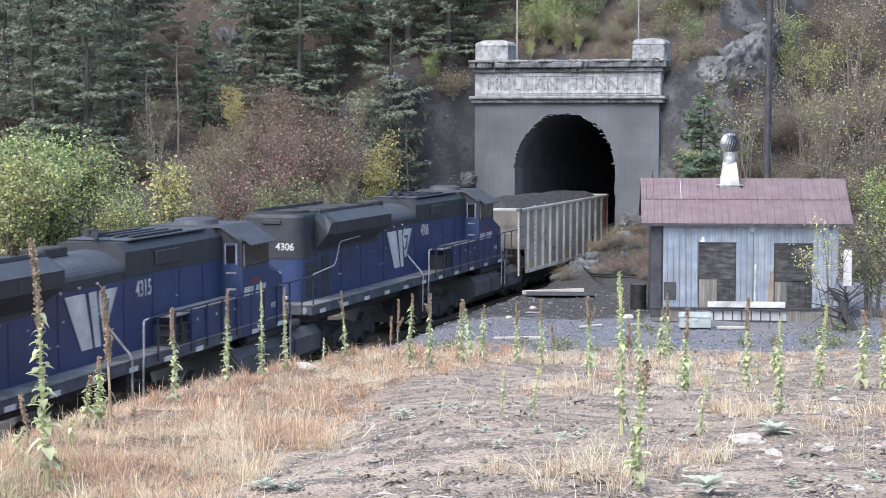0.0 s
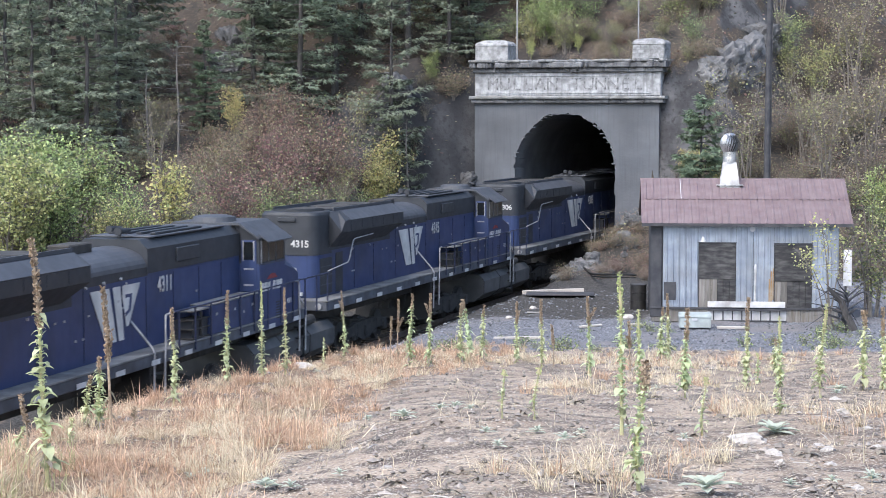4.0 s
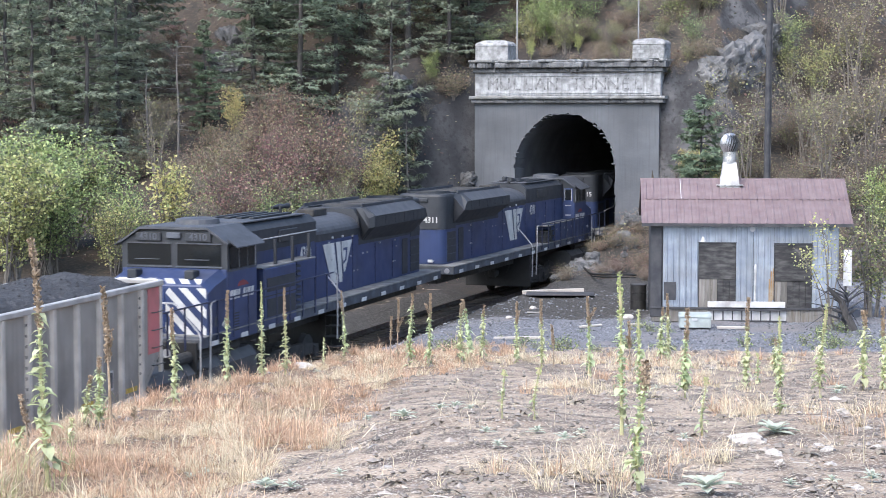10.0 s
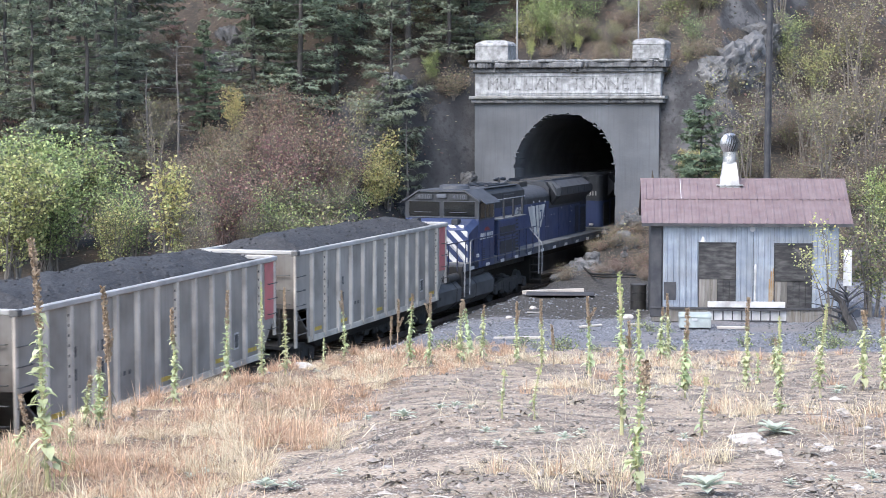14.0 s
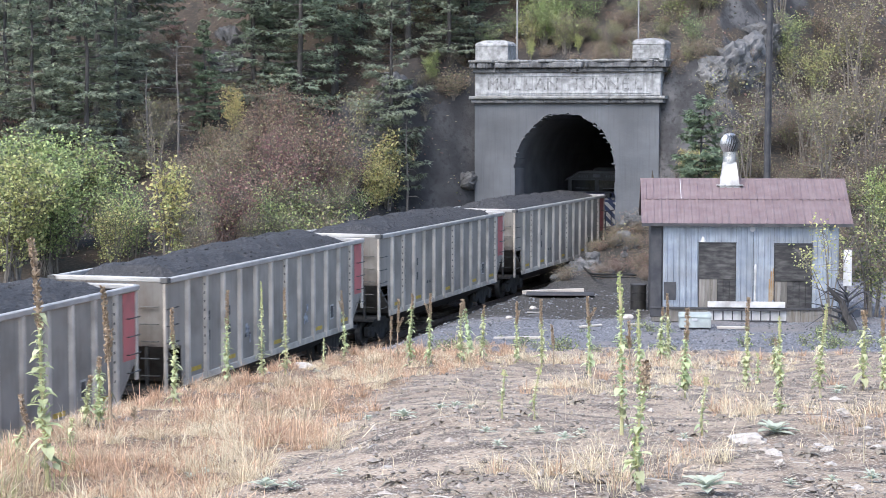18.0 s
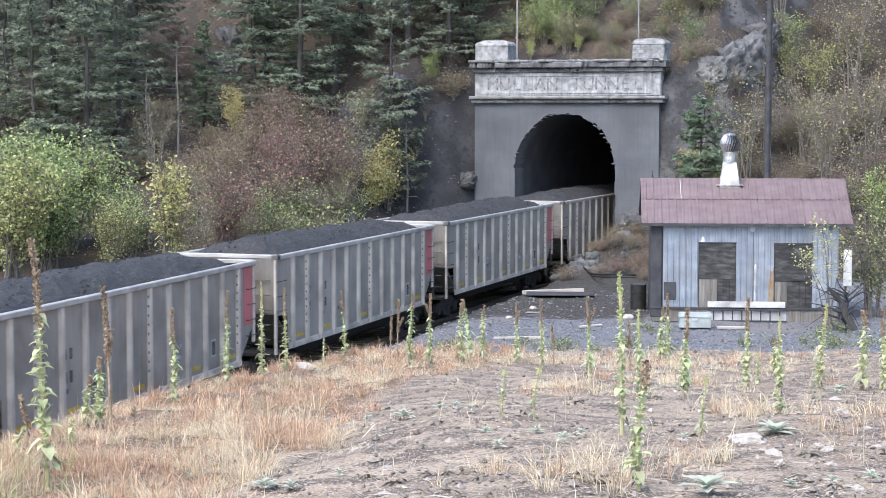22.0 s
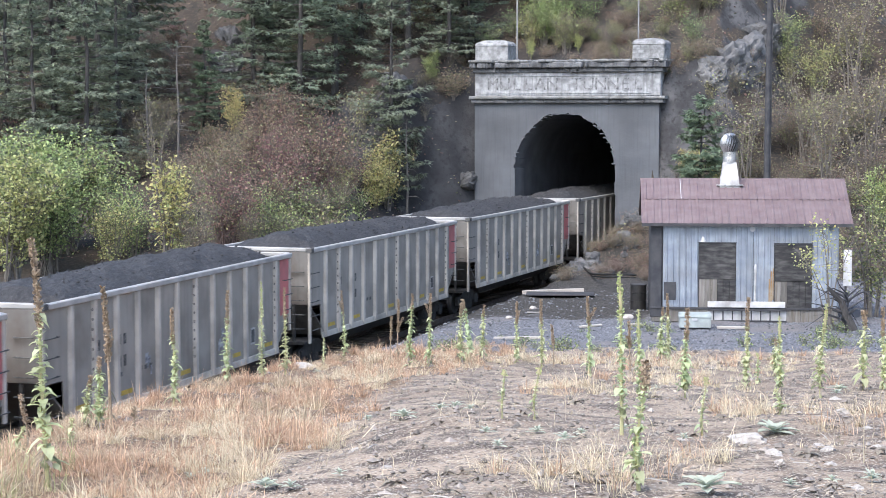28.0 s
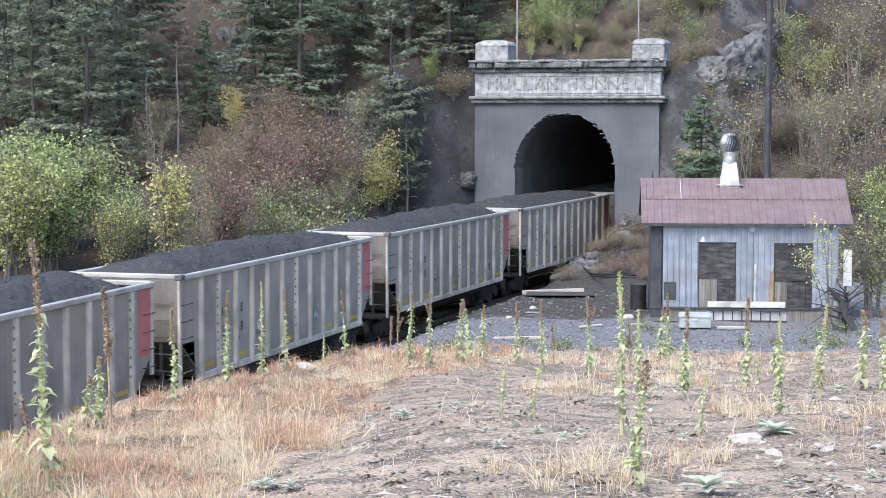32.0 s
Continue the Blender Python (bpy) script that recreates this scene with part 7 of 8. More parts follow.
    weed = make_shrub(112, 0.45, 0.4, 6, 200, ((DEEPGREEN, 0.6), (GREEN, 2)), TWIG, 0.05, name="weed", label="low green weed growing in the gravel", category="plant", group="yard weeds", clump=0.07, upper=0.1)
    weed.matrix_basis = at_ground(11.6, 54.6, 0)
    for k in range(44):
        y = r.uniform(47, 58)
        x = r.choice((r.uniform(0.1, 0.13), r.uniform(0.165, 0.255))) * y if k < 32 else r.uniform(-0.02, 0.1) * y
        copy_thing(weed, at_ground(x, y, r.uniform(0, 360), r.uniform(0.35, 0.95)))
    # sapling leaning over the shed's corner
    sap = make_shrub(120, 3.6, 1.25, 5, 420, ((LIME, 0.6), (GOLD, 0.8), (GREEN, 2)), TWIG, 0.075, name="sapling", label="slender sapling with sparse yellow-green leaves beside the shed", category="tree", group="saplings", clump=0.16, upper=0.5)
    sap.matrix_basis = at_ground(12.35, 57.6, 40, 1.0)
    sap = make_shrub(121, 4.8, 1.6, 9, 1700, ((LIME, 0.35), (OLIVE, 0.6), (DEEPGREEN, 2)), TWIG, 0.085, name="sapling", label="leafy yellow-green sapling behind the shed's corner", category="tree", group="saplings", clump=0.2)
    sap.matrix_basis = at_ground(14.6, 61.5, 10, 1.0)
    root = thing("dead_stump", "grey uprooted dead stump with tangled branches", "stump", at_ground(12.75, 57.3, 0, 1.0))
    part("trunk", Build().tube([(0.35, 0, -0.15), (0.1, 0.05, 0.5), (-0.1, 0, 1.0), (-0.55, -0.1, 1.45)], [0.2, 0.15, 0.1, 0.05], 8), BARK, root)
    for k in range(24):
        a, l, z = r.uniform(0, 6.28), r.uniform(0.6, 1.5), r.uniform(0.2, 1.3)
        part("branch", Build().tube([(0.1, 0, z), (math.cos(a) * l * 0.5, math.sin(a) * l * 0.4, z + 0.25), (math.cos(a) * l, math.sin(a) * l * 0.6, z + r.uniform(-0.3, 0.6))], [0.035, 0.02, 0.006], 5, caps=False), DARKTRIM, root)


def fallen_leaves():
    """Leaf litter, twigs and loose stone over the wooded slopes."""
    rng = np.random.RandomState(66)
    n = 26000
    y = rng.uniform(68, 112, n)
    x = rng.uniform(-0.26, 0.26, n) * y
    b = (x - PX) * math.sin(PH) + (y - PY) * math.cos(PH)
    a = (x - PX) * math.cos(PH) - (y - PY) * math.sin(PH)
    lat = (x - np.interp(y, TRACK_Y, TRACK_X)) * math.cos(0.34)
    keep = ((lat < -3.5) | ((b > -9) & (lat > 2.6))) & ~((np.abs(a) < 5.0) & (b < 1.9) & (b > -0.6))
    x, y = x[keep], y[keep]
    p = np.stack([x, y, ground_height(x, y) + 0.02], 1)
    tone = rng.uniform(0, 1, len(p))
    sets = []
    for m, lo, hi in ((FAWN, 0, 0.4), (RUSSET, 0.4, 0.72), (DEEPGREEN, 0.72, 0.92), (GOLD, 0.92, 1.1)):
        k = (tone >= lo) & (tone < hi)
        v, f = leaf_arrays(p[k], rng.uniform(0.06, 0.15, k.sum()), rng, 1.4, 0.6)
        sets.append((v, f, m))
    tagged(new("fallen_leaves", leaf_mesh("fallen_leaves", sets)), "fallen brown and green leaves over the slope", "leaves", kind="stuff")


forest()
shrubs()
fallen_leaves()


def boulder(name, size, seed, squash=0.65, material=None):
    bm = bmesh.new()
    bmesh.ops.create_icosphere(bm, subdivisions=4 if name == "rock_outcrop" else 3 if size > 0.6 else 2, radius=1.0)
    off = Vector((seed * 3.7, seed * 1.3, seed * 7.1))
    for v in bm.verts:
        n = noise.noise(v.co * 1.3 + off) * 0.45 + noise.noise(v.co * 3.1 + off) * 0.2 + noise.noise(v.co * 7.3 + off) * 0.09
        cell = noise.cell(v.co * 1.7 + off) * 0.16
        v.co *= (1 + n + cell) * size
        v.co.z *= squash
    me = bpy.data.meshes.new(name)
    bm.to_mesh(me)
    bm.free()
    me.materials.append(material or ROCK)
    return me


def rocks():
    r = random.Random(4)
    big = [boulder("rock_outcrop", 1.0, k, 1.0) for k in range(4)]
    for q, y, s in ((-0.1195, 96, 0.9), (-0.1165, 98, 1.0), (-0.1455, 90, 0.5), (-0.09, 87, 0.5),  (0.1577, 87.8, 1.15), (0.1671, 89.9, 1.15), (0.147, 86.3, 0.8), (0.181, 92.1, 0.9), (0.173, 91.3, 1.0), (0.152, 96, 1.1), (0.16, 101, 1.5), (0.145, 104, 1.5), (0.068, 99, 1.3), (0.072, 103, 1.5), (-0.04, 102, 1.2)):
        x = q * y
        ob = tagged(new("rock_outcrop", big[r.randrange(4)]), "grey weathered rock outcrop on the wooded slope", "rock", "rock outcrops")
        ob.matrix_basis = pose(x, y, gz(x, y) - 0.35 * s, r.uniform(-25, 25), r.uniform(-25, 25), r.uniform(0, 360)) @ Matrix.Diagonal((s, s * 0.8, s * r.uniform(0.8, 1.2), 1))
    # talus beside the portal
    small = [boulder("boulder", 1.0, 20 + k, 0.75) for k in range(4)]
    for k in range(76):
        if k < 52:
            y = r.uniform(76, 85.5)
            x = on_track(0)[0] * 0 + float(np.interp(y, TRACK_Y, TRACK_X)) + r.uniform(2.5, 5.4)
            s = r.uniform(0.16, 0.5)
        else:
            y = r.uniform(78, 90)
            x = float(np.interp(y, TRACK_Y, TRACK_X)) - r.uniform(5.0, 9.5)
            s = r.uniform(0.2, 0.7)
        ob = tagged(new("boulder", small[r.randrange(4)]), "grey broken rock on the slope by the portal", "rock", "broken rocks")
        ob.matrix_basis = pose(x, y, gz(x, y) - 0.1 * s, r.uniform(-30, 30), r.uniform(-30, 30), r.uniform(0, 360)) @ Matrix.Scale(s, 4)


rocks()


# ---- the near bank: mulleins, rosettes, grass, stones ----
def blade(p, d, l, w, bend, up=(0, 0, 1)):
    """A felty leaf of two faces folded along its rib."""
    d = Vector(d).normalized()
    s = d.cross(Vector(up)).normalized()
    vs, fs = [], []
    rows = ((0.0, 0.25), (0.35, 1.0), (0.7, 0.8), (1.0, 0.05))
    for u, k in rows:
        c = Vector(p) + d * l * u + Vector((0, 0, -bend * l * u * u))
        vs += [c - s * w * k * 0.5 + Vector((0, 0, 0.12 * w)), c, c + s * w * k * 0.5 + Vector((0, 0, 0.12 * w))]
    for i in range(3):
        for j in range(2):
            a = i * 3 + j
            fs.append((a, a + 1, a + 4, a + 3))
    return Build().add(vs, fs)


def make_mullein(seed, height, spike, green, leafy, dry=False, label="", big=1.0):
    """height: whole; spike: share of it that is seed spike; leafy: how many leaves; big: their size."""
    r = random.Random(seed)
    plant = thing("mullein", label, "plant", group="mulleins")
    lean, sway = r.uniform(-0.07, 0.07), r.uniform(-0.03, 0.03)
    at = lambda u: Vector((lean * height * u * u + sway * math.sin(5 * u), 0.5 * sway * math.sin(4 * u + 1), height * u))
    stalk_r = 0.008 + 0.006 * min(1.6, height)
    part("stalk", Build().tube([(0, 0, -0.06)] + [at(k / 7) for k in range(1, 8)], [stalk_r * (1.1 - 0.75 * k / 7) for k in range(8)], 7), SEEDHEAD if dry else STALK, plant)
    z0 = 1 - spike
    rng = np.random.RandomState(seed)
    # seed capsules or buds, crowded in uneven whorls; old spikes fork now and then
    arms = [(z0, 1.0, 0.0, 0.0)] if spike else []
    if spike and height > 0.9 and not green and r.random() < 0.4:
        arms.append((z0 + 0.05, z0 + 0.22, r.choice((-1, 1)) * r.uniform(0.3, 0.6), r.uniform(0, 6.28)))
    pts, heads, size = [], [], []
    for u0, u1, tilt, turn in arms:
        n = int((u1 - u0) * height * (520 if not green else 400))
        for k in range(n):
            t = r.random()
            c = at(u0 + (u1 - u0) * t)
            if tilt:
                off = (u1 - u0) * height * t * tilt
                c = at(u0) + Vector((off * math.cos(turn), off * math.sin(turn), (u1 - u0) * height * t))
            a = r.uniform(0, 6.283)
            thick = (0.019 if not green else 0.022) * (1.05 - 0.55 * t) * (0.65 + 0.5 * abs(math.sin(t * 23 + seed)))
            pts.append((c.x + math.cos(a) * thick * 0.6, c.y + math.sin(a) * thick * 0.6, c.z))
            heads.append((math.cos(a), math.sin(a), r.uniform(0.1, 1.0)))
            size.append(r.uniform(0.016, 0.03) if not green else r.uniform(0.012, 0.02))
    if pts:
        v, f = leaf_arrays(np.array(pts), np.array(size), rng, 1.3, 0.2, np.array(heads))
        part("spike", leaf_mesh("spike", [(v, f, BLOOM if green else SEEDHEAD)]), None, plant, "yellow-green budding spike" if green else "brown dry seed spike")
        part("spike_core", Build().tube([at(z0), at(z0 + spike * 0.5), at(1.0)], [0.016, 0.013, 0.006], 7), SEEDHEAD if not green else STALK, plant)
    bare = 0.1 * r.random()
    upper = Build()
    for k in range(leafy):
        u = (k + r.random()) / leafy
        z = bare + (z0 + 0.12 * spike + 0.03 - bare) * u
        a = 2.4 * k + r.uniform(-0.5, 0.5)
        # leaves shrink upwards; some of the low ones hang and wither
        l = big * (0.16 - 0.088 * u) * r.uniform(0.6, 1.3) * (0.6 + 0.3 * min(1.5, height))
        low = dry or (u < 0.2 and r.random() < 0.4)
        if low:
            l *= 0.7
        up = r.uniform(-1.0, 0.2) if low else r.uniform(0.25, 2.4)
        leaf = blade(at(z), (math.cos(a), math.sin(a), up), l, l * (r.uniform(0.22, 0.4) if low else r.uniform(0.4, 0.64)), r.uniform(0.2, 1.2))
        if k < min(leafy, 18):
            part("leaf", leaf, (FAWN if dry else WITHER) if low else PALELEAF if k % 4 == 0 else MULLEAF, plant)
        else:
            upper.add(leaf.v, leaf.f, 1 if r.random() < 0.3 else 0)
    if upper.v:
        tagged(part("upper_leaves", upper, [MULLEAF, PALELEAF], plant), kind="stuff")
    return plant


def make_rosette(seed, size):
    r = random.Random(seed)
    plant = thing("mullein_rosette", "silvery green felted leaf rosette on bare soil", "plant", group="leaf rosettes")
    for k in range(13):
        a = 2.4 * k + r.uniform(-0.3, 0.3)
        u = k / 13
        l = size * (1 - 0.45 * u) * r.uniform(0.8, 1.15)
        part("leaf", blade((0, 0, 0.02 + 0.03 * u), (math.cos(a), math.sin(a), 0.25 + 0.8 * u), l, l * 0.4, r.uniform(0.15, 0.45)), FELT, plant)
    return plant


def make_withered(seed):
    r = random.Random(seed)
    plant = thing("withered_rosette", "withered grey-brown leaf rosette curled on the soil", "plant", group="withered rosettes")
    for k in range(9):
        a, l = 2.4 * k + r.uniform(-0.5, 0.5), r.uniform(0.05, 0.12)
        part("leaf", blade((0, 0, 0.012), (math.cos(a), math.sin(a), r.uniform(0.05, 0.9)), l, l * r.uniform(0.25, 0.45), r.uniform(0.3, 1.0)), WITHER, plant)
    return plant


def near_plants():
    west = [("A", -3.02, 13.7, 1.93), ("D", -3.32, 17.97, 1.52), ("G", -3.89, 20.33, 0.83), ("G", -4.11, 20.75, 0.59), ("A", -3.98, 26.5, 1.47), ("A", -3.67, 30.6, 1.62), ("Y", -3.43, 34.1, 1.87), ("A", -3.28, 37.4, 1.82),
            ("A", -2.53, 46.1, 1.76), ("S", -2.68, 40.46, 0.69), ("D", -1.17, 40.35, 1.08), ("D", -1.0, 40.33, 1.46), ("G", -0.68, 37.85, 1.55), ("A", -0.28, 36.93, 1.49), ("G", 0.37, 37.81, 1.28), ("G", 0.55, 39.22, 1.36),
            ("G", 0.85, 39.26, 1.24)]
    middle = [("A", 1.6, 39.22, 1.36), ("A", 1.94, 35.66, 1.41), ("D", 2.22, 36.22, 0.83), ("A", 2.65, 32.61, 1.47), ("S", 0.53, 15.92, 0.43), ("S", 0.82, 15.96, 0.46), ("Y", 1.41, 14.15, 1.29), ("D", 3.47, 33.35, 0.96),
            ("Y", 2.38, 21.82, 1.07), ("G", 1.15, 10.44, 0.77), ("G", 4.77, 39.38, 1.18), ("A", 4.91, 39.22, 1.48), ("A", 3.0, 22.24, 1.12)]
    rest = [("S", 2.14, 14.78, 0.49), ("A", 4.37, 26.03, 1.34), ("Y", 4.58, 24.46, 1.08), ("G", 6.2, 33.55, 0.64), ("Y", 4.6, 21.86, 1.15), ("G", 6.05, 25.89, 1.14), ("S", 4.95, 28.28, 0.49), ("S", 3.23, 17.31, 0.25),
            ("S", -4.03, 17.07, 0.24), ("D", -3.94, 16.95, 0.54), ("A", 6.33, 25.87, 1.18), ("S", -3.52, 16.97, 0.27), ("D", -3.53, 20.51, 0.26)]
    says = {"A": "mullein with brown seed spike and green felted leaves", "D": "dead brown mullein stalk with dry seed spike", "G": "green leafy mullein stalk with short bud spike", "Y": "tall green mullein with yellow-green budding spike", "S": "small dark green leafy weed on bare soil"}
    for k, (kind, x, y, h) in enumerate(west + middle + rest):
        spike = {"A": 0.36, "D": 0.5, "G": 0.22, "Y": 0.3, "S": 0.12}[kind]
        leafy = int({"A": 105, "D": 9, "G": 100, "Y": 110, "S": 60}[kind] * (0.6 + 0.4 * min(1.3, h)))
        plant = make_mullein(200 + k, h, spike, kind in "YS", leafy, kind == "D", says[kind], {"G": 1.2, "Y": 1.0, "S": 0.9}.get(kind, 1.0) * (0.72 if y < 16 and x > 0 else 1.0))
        plant.matrix_basis = at_ground(x, y, 47 * k, 1.0, 0.0)
    for k, (x, y, s) in enumerate([(-1.22, 12.28, 0.11), (-1.02, 12.0, 0.07), (-0.37, 16.93, 0.13), (-0.03, 16.92, 0.09), (0.12, 17.26, 0.09), (0.25, 16.64, 0.07), (0.76, 14.47, 0.08), (0.94, 13.85, 0.09), (1.09, 14.13, 0.06), (1.48, 10.07, 0.17), (2.76, 14.96, 0.2), (2.09, 10.76, 0.06), (2.34, 10.76, 0.05),
                                   (2.63, 10.98, 0.08), (1.84, 13.71, 0.07), (-2.05, 14.48, 0.06), (-1.95, 14.64, 0.07), (-0.72, 12.44, 0.05), (-2.68, 38.03, 0.09), (3.06, 25.89, 0.08), (5.71, 25.91, 0.15), (-0.82, 19.5, 0.07), (0.4, 13.11, 0.06), (0.34, 14.35, 0.07), (1.51, 15.16, 0.08), (4.83, 22.06, 0.08)]):
        make_rosette(300 + k, s * 1.25).matrix_basis = at_ground(x, y, 31 * k, 1.0, 0.0)


def grass_blades(name, label, material, seeds, rng, lying=False, lay=1.0):
    """seeds: (x, y, blades, height, spread) for each tuft; blades fan out, arch over and cross."""
    q = np.array(seeds, float)
    idx = np.repeat(np.arange(len(q)), q[:, 2].astype(int))
    x, y, _, h, sp = q[idx].T
    n = len(idx)
    sway = rng.uniform(0, 6.283, len(q))[idx]           # each tuft is combed one way
    a = rng.uniform(0, 6.283, n)
    rr = sp * rng.uniform(0, 1, n) ** 0.7 * 0.5
    bx, by = x + rr * np.cos(a), y + rr * np.sin(a)
    bz = ground_height(bx, by) - 0.01
    l = h * rng.uniform(0.25, 1.35, n) * np.where(rng.uniform(0, 1, n) < 0.06, 1.5, 1.0)
    d = a + rng.normal(0, 0.9, n)
    tip = np.clip(rng.gamma(2.2, 0.45 * lay, n), 0.08, 1.9)   # lean of the tip, in blade lengths
    if lying:
        d, tip = rng.uniform(0, 6.283, n), rng.uniform(1.35, 1.6, n)
    dx, dy = np.cos(d) + 0.5 * np.cos(sway), np.sin(d) + 0.5 * np.sin(sway)
    kink = rng.uniform(0.5, 1.6, n)
    w = rng.uniform(0.0009, 0.0027, n) * (0.55 + y / 24.0)
    side = d + 1.57 + rng.normal(0, 0.7, n)
    sx, sy = np.cos(side) * w, np.sin(side) * w
    rows = []
    for t, k in ((0.0, 1.0), (0.4, 1.0), (0.75, 0.7), (1.0, 0.0)):
        lean = tip * t ** (1 + kink)
        up = t * (1 - 0.4 * tip * t)
        if lying:
            up = 0.08 * t * (1 - t) * 4 + 0.02
        c = np.stack([bx + dx * lean * l * 0.8, by + dy * lean * l * 0.8, bz + l * up], 1)
        off = np.stack([sx * k, sy * k, 0 * sx], 1)
        rows += [c - off, c + off] if k else [c]
    v = np.stack(rows, 1).reshape(-1, 3)
    o = 7 * np.arange(n)[:, None]
    quads = np.concatenate([o + np.array([[0, 1, 3, 2]]), o + np.array([[2, 3, 5, 4]])]).tolist()
    tris = (o + np.array([[4, 5, 6]])).tolist()
    me = bpy.data.meshes.new(name)
    me.from_pydata(v.tolist(), [], quads + tris)
    me.materials.append(material)
    return tagged(new(name, me), label, "grass", kind="stuff")


def near_grass():
    r = random.Random(9)
    orange, straw, tan = [], [], []
    edge = lambda y: float(np.interp(y, [9, 13, 16.5, 23, 30, 36, 44, 50], [-1.55, -1.55, -1.4, -1.2, -0.6, 0.2, 1.5, 2.0]))
    # the crest: large clumps, each with its own tone, over thin scattered growth
    for k in range(420):
        y = 9.2 + 41 * r.random() ** 1.2
        xe = edge(y)
        x0 = max(float(np.interp(y, TRACK_Y, TRACK_X)) + 2.6, -0.265 * y)
        x = xe - (xe - x0) * r.random() ** 0.85 + r.gauss(0, 0.25)
        tone, size = r.random(), r.uniform(0.6, 1.25) * (0.72 if x < -0.15 * y else 1.0)
        for j in range(r.randint(2, 5)):
            t = (x + r.gauss(0, 0.16), y + r.gauss(0, 0.3), r.randint(40, 90), size * r.choice((0.16, 0.22, 0.27, 0.34)), r.uniform(0.1, 0.3))
            (orange if tone < 0.6 else tan if tone < 0.82 else straw).append(t)
    for k in range(330):
        y = 9.2 + 41 * r.random() ** 1.1
        xe = edge(y)
        x0 = max(float(np.interp(y, TRACK_Y, TRACK_X)) + 2.6, -0.265 * y)
        x = xe - (xe - x0) * r.random() + r.gauss(0, 0.2)
        (orange if r.random() < 0.5 else tan).append((x, y, r.randint(14, 34), r.uniform(0.08, 0.18), r.uniform(0.2, 0.5)))
    for x, y, sx, sy, n in ((-1.9, 32.8, 0.5, 2.2, 46), (-0.74, 36.7, 0.9, 2.2, 40), (-1.1, 16.9, 0.2, 0.5, 14), (1.85, 26.0, 0.5, 2.0, 40), (1.5, 40, 1.0, 1.6, 40), (3.8, 30.6, 0.5, 2.2, 44), (3.26, 18.3, 0.32, 0.8, 26), (1.02, 10.9, 0.16, 0.3, 9), (0.62, 11.2, 0.24, 0.3, 6),
                            (0.83, 12.1, 0.14, 0.3, 6), (1.78, 11.8, 0.25, 0.3, 6), (4.17, 17.5, 0.24, 0.6, 12), (0.29, 11.9, 0.2, 0.3, 4), (-1.94, 19.6, 0.2, 0.6, 14), (3.3, 14.7, 0.16, 0.4, 6), (4.5, 40, 0.9, 2.0, 44), (5.3, 35, 0.8, 2.5, 40), (2.2, 42, 2.5, 2.5, 60), (7.5, 40, 1.6, 3, 40)):
        for k in range(n):
            t = (r.gauss(x, sx), r.gauss(y, sy), r.randint(22, 54), r.uniform(0.1, 0.3), r.uniform(0.1, 0.3))
            (orange if r.random() < 0.22 else tan if r.random() < 0.25 else straw).append(t)
    for k in range(240):
        y = 9.5 + 38 * r.random()
        straw.append((r.uniform(-0.16, 0.27) * y, y, r.randint(4, 11), r.uniform(0.05, 0.15), r.uniform(0.08, 0.3)))
    # long leaning single stalks
    for k in range(90):
        y = 9.4 + 26 * r.random() ** 1.3
        straw.append((r.uniform(-0.2, 0.26) * y, y, r.randint(2, 5), r.uniform(0.28, 0.5), r.uniform(0.05, 0.3)))
    # withered rosettes, curled and half buried
    dead = [make_withered(400 + k) for k in range(5)]
    known = [(-0.16, 13.31), (0.17, 11.95), (-0.13, 11.97), (-0.52, 12.29), (0.23, 10.98), (2.07, 22.28), (-1.74, 18.2), (-0.74, 16.38), (1.52, 11.58), (2.52, 12.36), (3.04, 12.44), (-0.76, 25.76), (4.85, 27.24), (1.53, 21.54), (-0.31, 11.73), (0.78, 11.96)]
    for k in range(90):
        y = 9.7 + 17 * r.random() ** 1.2
        x, y = known[k] if k < len(known) else (r.uniform(-0.12, 0.25) * y, y)
        m = at_ground(x, y, r.uniform(0, 360), r.uniform(0.6, 1.5), 0.0)
        if k < 5:
            dead[k].matrix_basis = m
        else:
            copy_thing(dead[k % 5], m)
    rng = np.random.RandomState(8)
    # crumbled leaf flakes
    n = 7000
    fy = 9.3 + 30 * rng.uniform(0, 1, n) ** 1.5
    fx = rng.uniform(-0.2, 0.26, n) * fy
    drift = np.sin(fx * 2.3 + fy * 0.9) + np.sin(fx * 0.8 - fy * 1.7 + 2) + rng.normal(0, 0.8, n)
    keep = (drift > 0.1) & ((fx - np.interp(fy, TRACK_Y, TRACK_X)) > 3.0)
    fx, fy = fx[keep], fy[keep]
    at = np.stack([fx, fy, ground_height(fx, fy) + 0.008], 1)
    size = rng.uniform(0.01, 0.032, len(fx)) * (0.8 + fy / 40)
    dark = rng.uniform(0, 1, len(fx)) < 0.55
    sets = [(*leaf_arrays(at[g], size[g], rng, 1.7, 0.8), m) for g, m in ((dark, WITHER), (~dark, DULLSTRAW))]
    tagged(new("crumbled_leaf_litter", leaf_mesh("crumbled_leaf_litter", sets)), "crumbled dry leaf flakes strewn over the soil", "leaf litter", kind="stuff")
    litter = []
    for k in range(1300):
        y = 9.3 + 34 * r.random() ** 1.3
        litter.append((r.uniform(-0.16, 0.27) * y, y, r.randint(5, 14), r.uniform(0.06, 0.16), r.uniform(0.2, 0.6)))
    grass_blades("dry_litter", "flattened dry stems and leaf litter on the soil", DULLSTRAW, litter, rng, True)
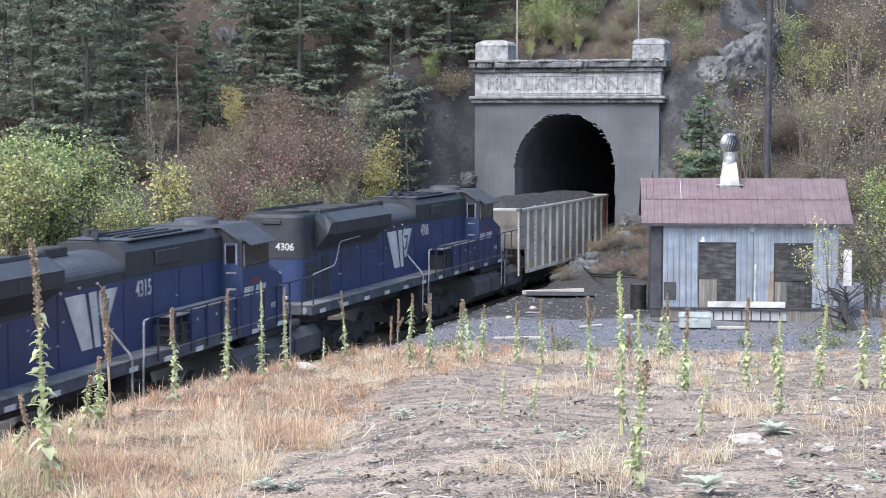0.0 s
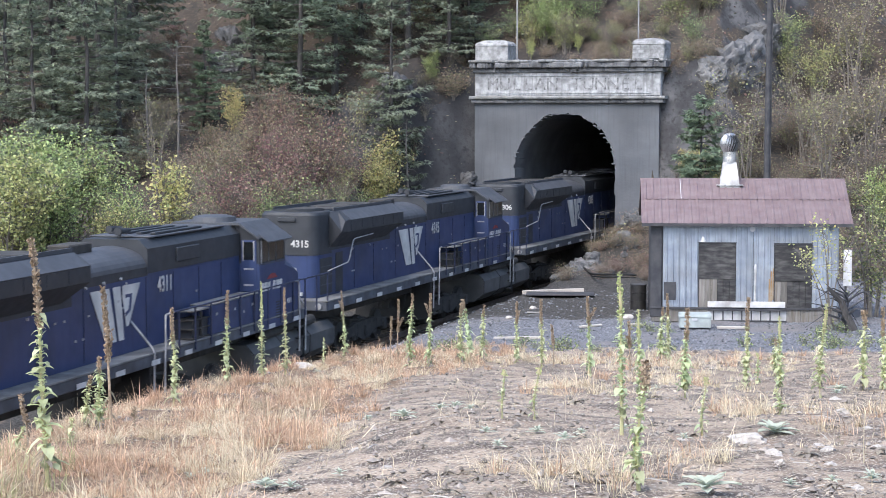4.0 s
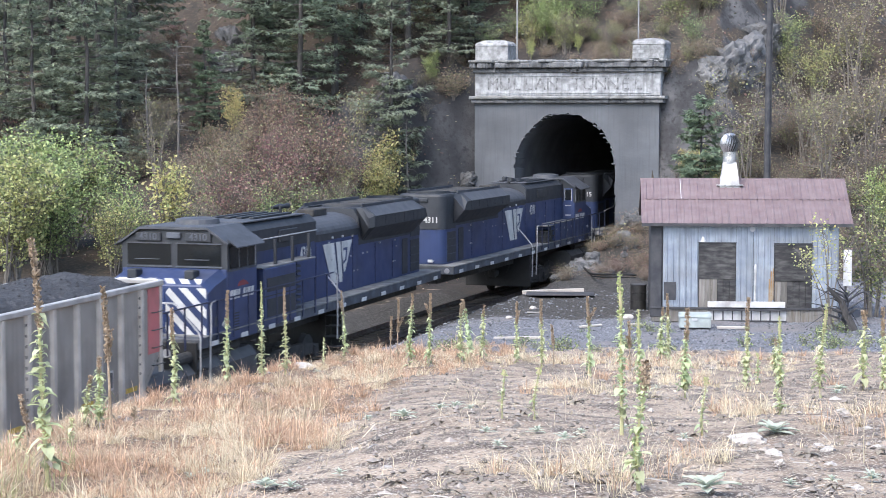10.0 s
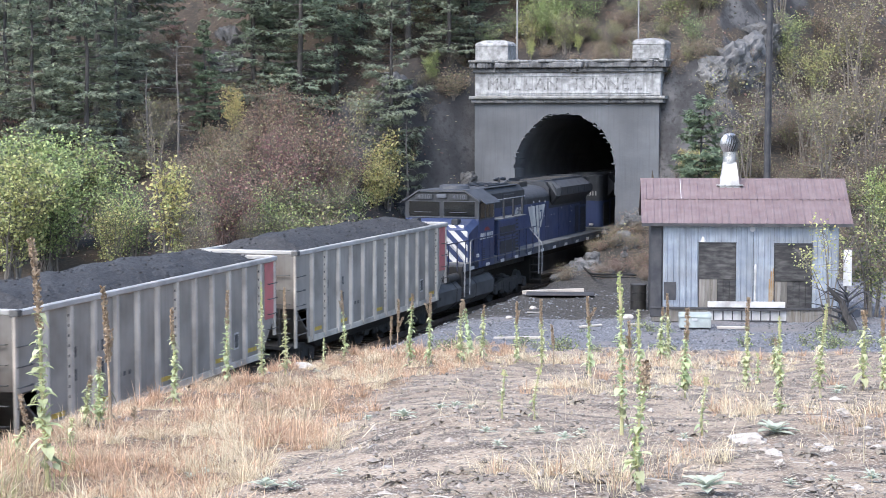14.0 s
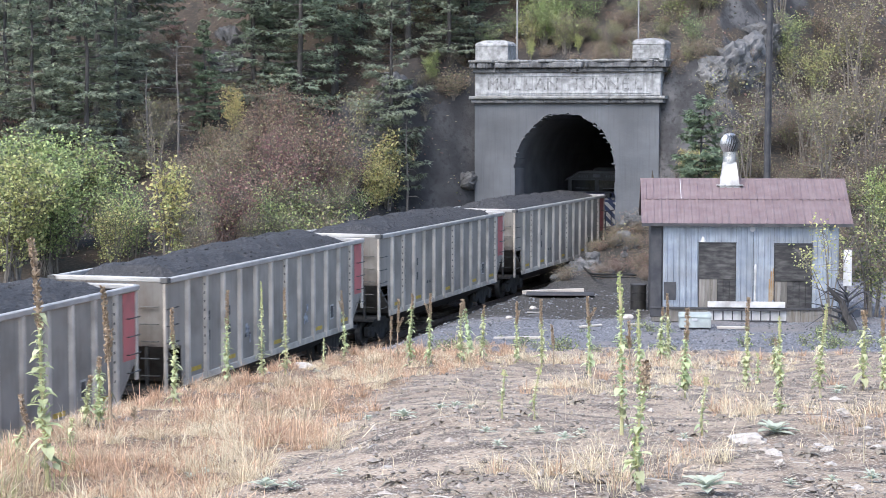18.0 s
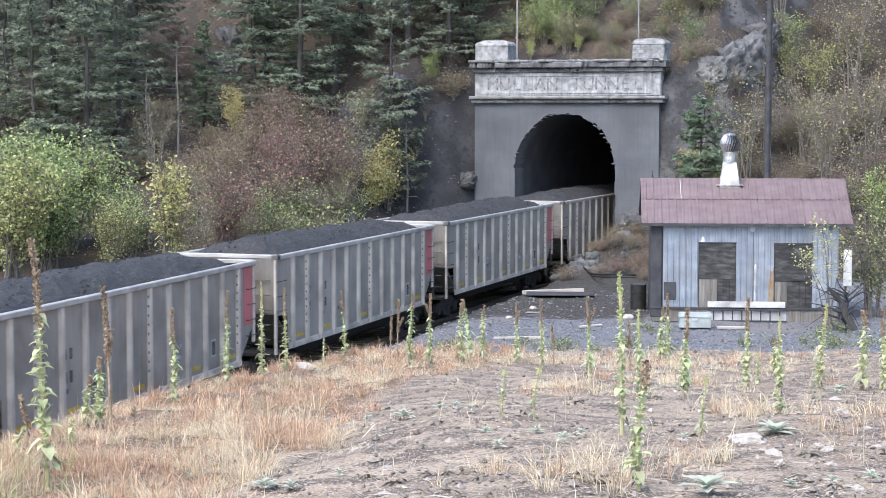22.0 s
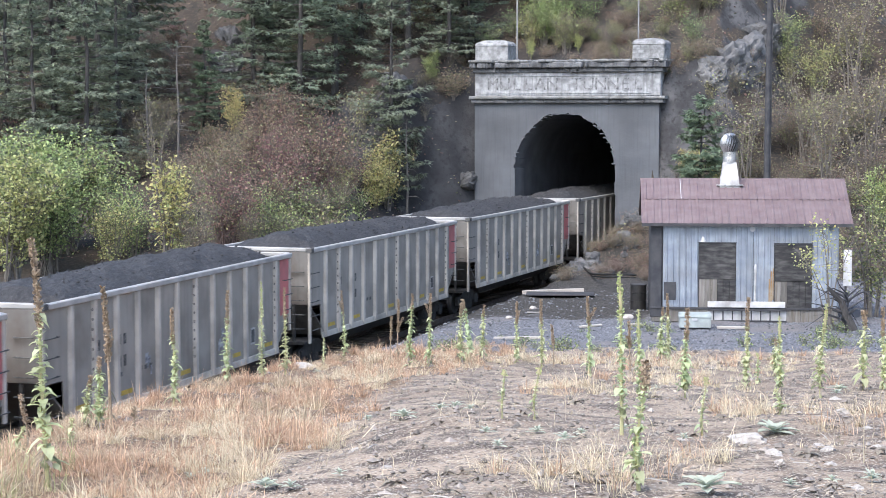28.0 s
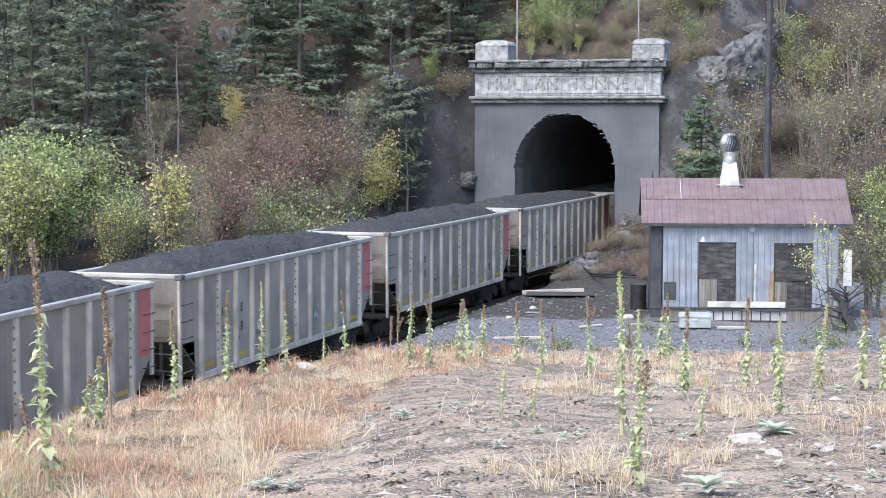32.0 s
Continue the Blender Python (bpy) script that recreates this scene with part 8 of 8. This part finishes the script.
    greens = [(r.uniform(-0.255, -0.2) * y, y, r.randint(20, 44), r.uniform(0.15, 0.34), r.uniform(0.15, 0.4)) for y in [r.uniform(9.6, 17) for _ in range(26)]]
    grass_blades("half_green_grass", "half-green grass at the foot of the mulleins", GREENISH, greens, rng)
    grass_blades("tan_dry_grass", "tan dry grass tangled along the bank", TANGRASS, tan, rng, lay=1.3)
    grass_blades("orange_dry_grass", "orange-tan dry grass along the crest of the bank", ORANGE, orange, rng, lay=1.1)
    grass_blades("straw_grass", "pale straw tufts scattered over bare soil", STRAW, straw, rng, lay=1.6)
    # small litter of stones
    n1, n2 = 6500, 3400
    y = np.concatenate([9.3 + 36 * rng.uniform(0, 1, n1) ** 1.4, rng.uniform(47, 72, n2)])
    x = np.concatenate([rng.uniform(-0.2, 0.26, n1), rng.uniform(-0.05, 0.25, n2)]) * y
    s = np.concatenate([rng.uniform(0.006, 0.02, n1) * (0.7 + y[:n1] / 25) * np.where(rng.uniform(0, 1, n1) < 0.07, 2.0, 1.0), rng.uniform(0.025, 0.06, n2)])
    keep = (x - np.interp(y, TRACK_Y, TRACK_X)) > 2.4
    x, y, s = x[keep], y[keep], s[keep]
    oct_ = np.array([(1, 0, 0), (0, 1, 0), (-1, 0, 0), (0, -1, 0), (0, 0, 1), (0, 0, -1)], float)
    tri = np.array([(0, 1, 4), (1, 2, 4), (2, 3, 4), (3, 0, 4), (1, 0, 5), (2, 1, 5), (3, 2, 5), (0, 3, 5)])
    p = oct_[None] * (s[:, None, None] * rng.uniform(0.6, 1.3, (len(s), 6, 1))) * np.array([1, 1, 0.7]) + np.stack([x, y, ground_height(x, y) + s * 0.2], 1)[:, None, :]
    vs = p.reshape(-1, 3).tolist()
    fs = (tri[None] + 6 * np.arange(len(s))[:, None, None]).reshape(-1, 3).tolist()
    me = bpy.data.meshes.new("pebbles")
    me.from_pydata(vs, [], fs)
    me.materials.append(PEBBLE)
    me.materials.append(GRAVELSTONE)
    me.polygons.foreach_set("material_index", np.repeat((y > 46).astype(int), 8).tolist())
    tagged(new("pebbles", me), "small grey stones scattered over soil and gravel", "stones", kind="stuff")
    small = [boulder("field_stone", 1.0, 40 + k, 0.5, PALESTONE) for k in range(3)]
    for x, y, s in ((2.51, 14.6, 0.15), (2.26, 12.26, 0.06), (2.59, 11.94, 0.045), (3.57, 15.1, 0.045), (2.48, 10.68, 0.035), (-1.16, 16.1, 0.05), (2.85, 13.6, 0.05), (2.7, 12.6, 0.05), (-0.4, 12.6, 0.04), (3.2, 13.2, 0.05), (0.2, 12.0, 0.03), (1.9, 14.2, 0.05), (3.9, 17.5, 0.07), (2.2, 11.7, 0.035), (-0.7, 14.4, 0.035), (0.9, 11.4, 0.03), (4.6, 21, 0.08)):
        tagged(new("field_stone", small[r.randrange(3)]), "pale flat stone on bare soil", "stone", "field stones").matrix_basis = pose(x, y, gz(x, y) + s * 0.05, r.uniform(-10, 10), r.uniform(-10, 10), r.uniform(0, 360)) @ Matrix.Scale(s, 4)
    for k in range(34):
        y = r.uniform(9.6, 22)
        x, l, a = r.uniform(-0.1, 0.25) * y, r.uniform(0.12, 0.45), r.uniform(0, 3.14)
        dx, dy = math.cos(a) * l / 2, math.sin(a) * l / 2
        thing("dry_stick", "thin dry stick lying on the soil", "stick", group="dry sticks", built=Build().tube([(x - dx, y - dy, gz(x - dx, y - dy) + 0.006), (x, y, gz(x, y) + 0.015), (x + dx, y + dy, gz(x + dx, y + dy) + 0.006)], [0.005, 0.004, 0.002], 5), material=PALEWOOD)


GRAVELSTONE = mat("yard_gravel_stone", (0.2, 0.21, 0.23), (0.1, 0.105, 0.115), 8.0, 0.5, 0.9, bump=0.2, jitter=0.5, per="island")
PEBBLE = mat("pebble_grey", (0.28, 0.25, 0.225), (0.15, 0.132, 0.12), 8.0, 0.5, 0.9, bump=0.2, jitter=0.45, per="island")
near_plants()
near_grass()


# ---- motion ----
def motions():
    times = [t * 1.0 for t in range(33)]
    for ob, s, half, about in TRAIN:
        turn = pose(0, 0, 0, 0, 0, 180) if about else Matrix.Identity(4)
        walk(ob, [(t, place_on_track(s + gone(t), half) @ turn) for t in times])
        for wheels in ob.children_recursive:
            if wheels.name.startswith("wheelset"):
                x, _, rad = wheels.location
                way = -1 if about else 1
                walk(wheels, [(k / 10, pose(x, 0, rad) @ Matrix.Rotation(way * gone(k / 10) / rad, 4, "Y")) for k in range(321)])


motions()
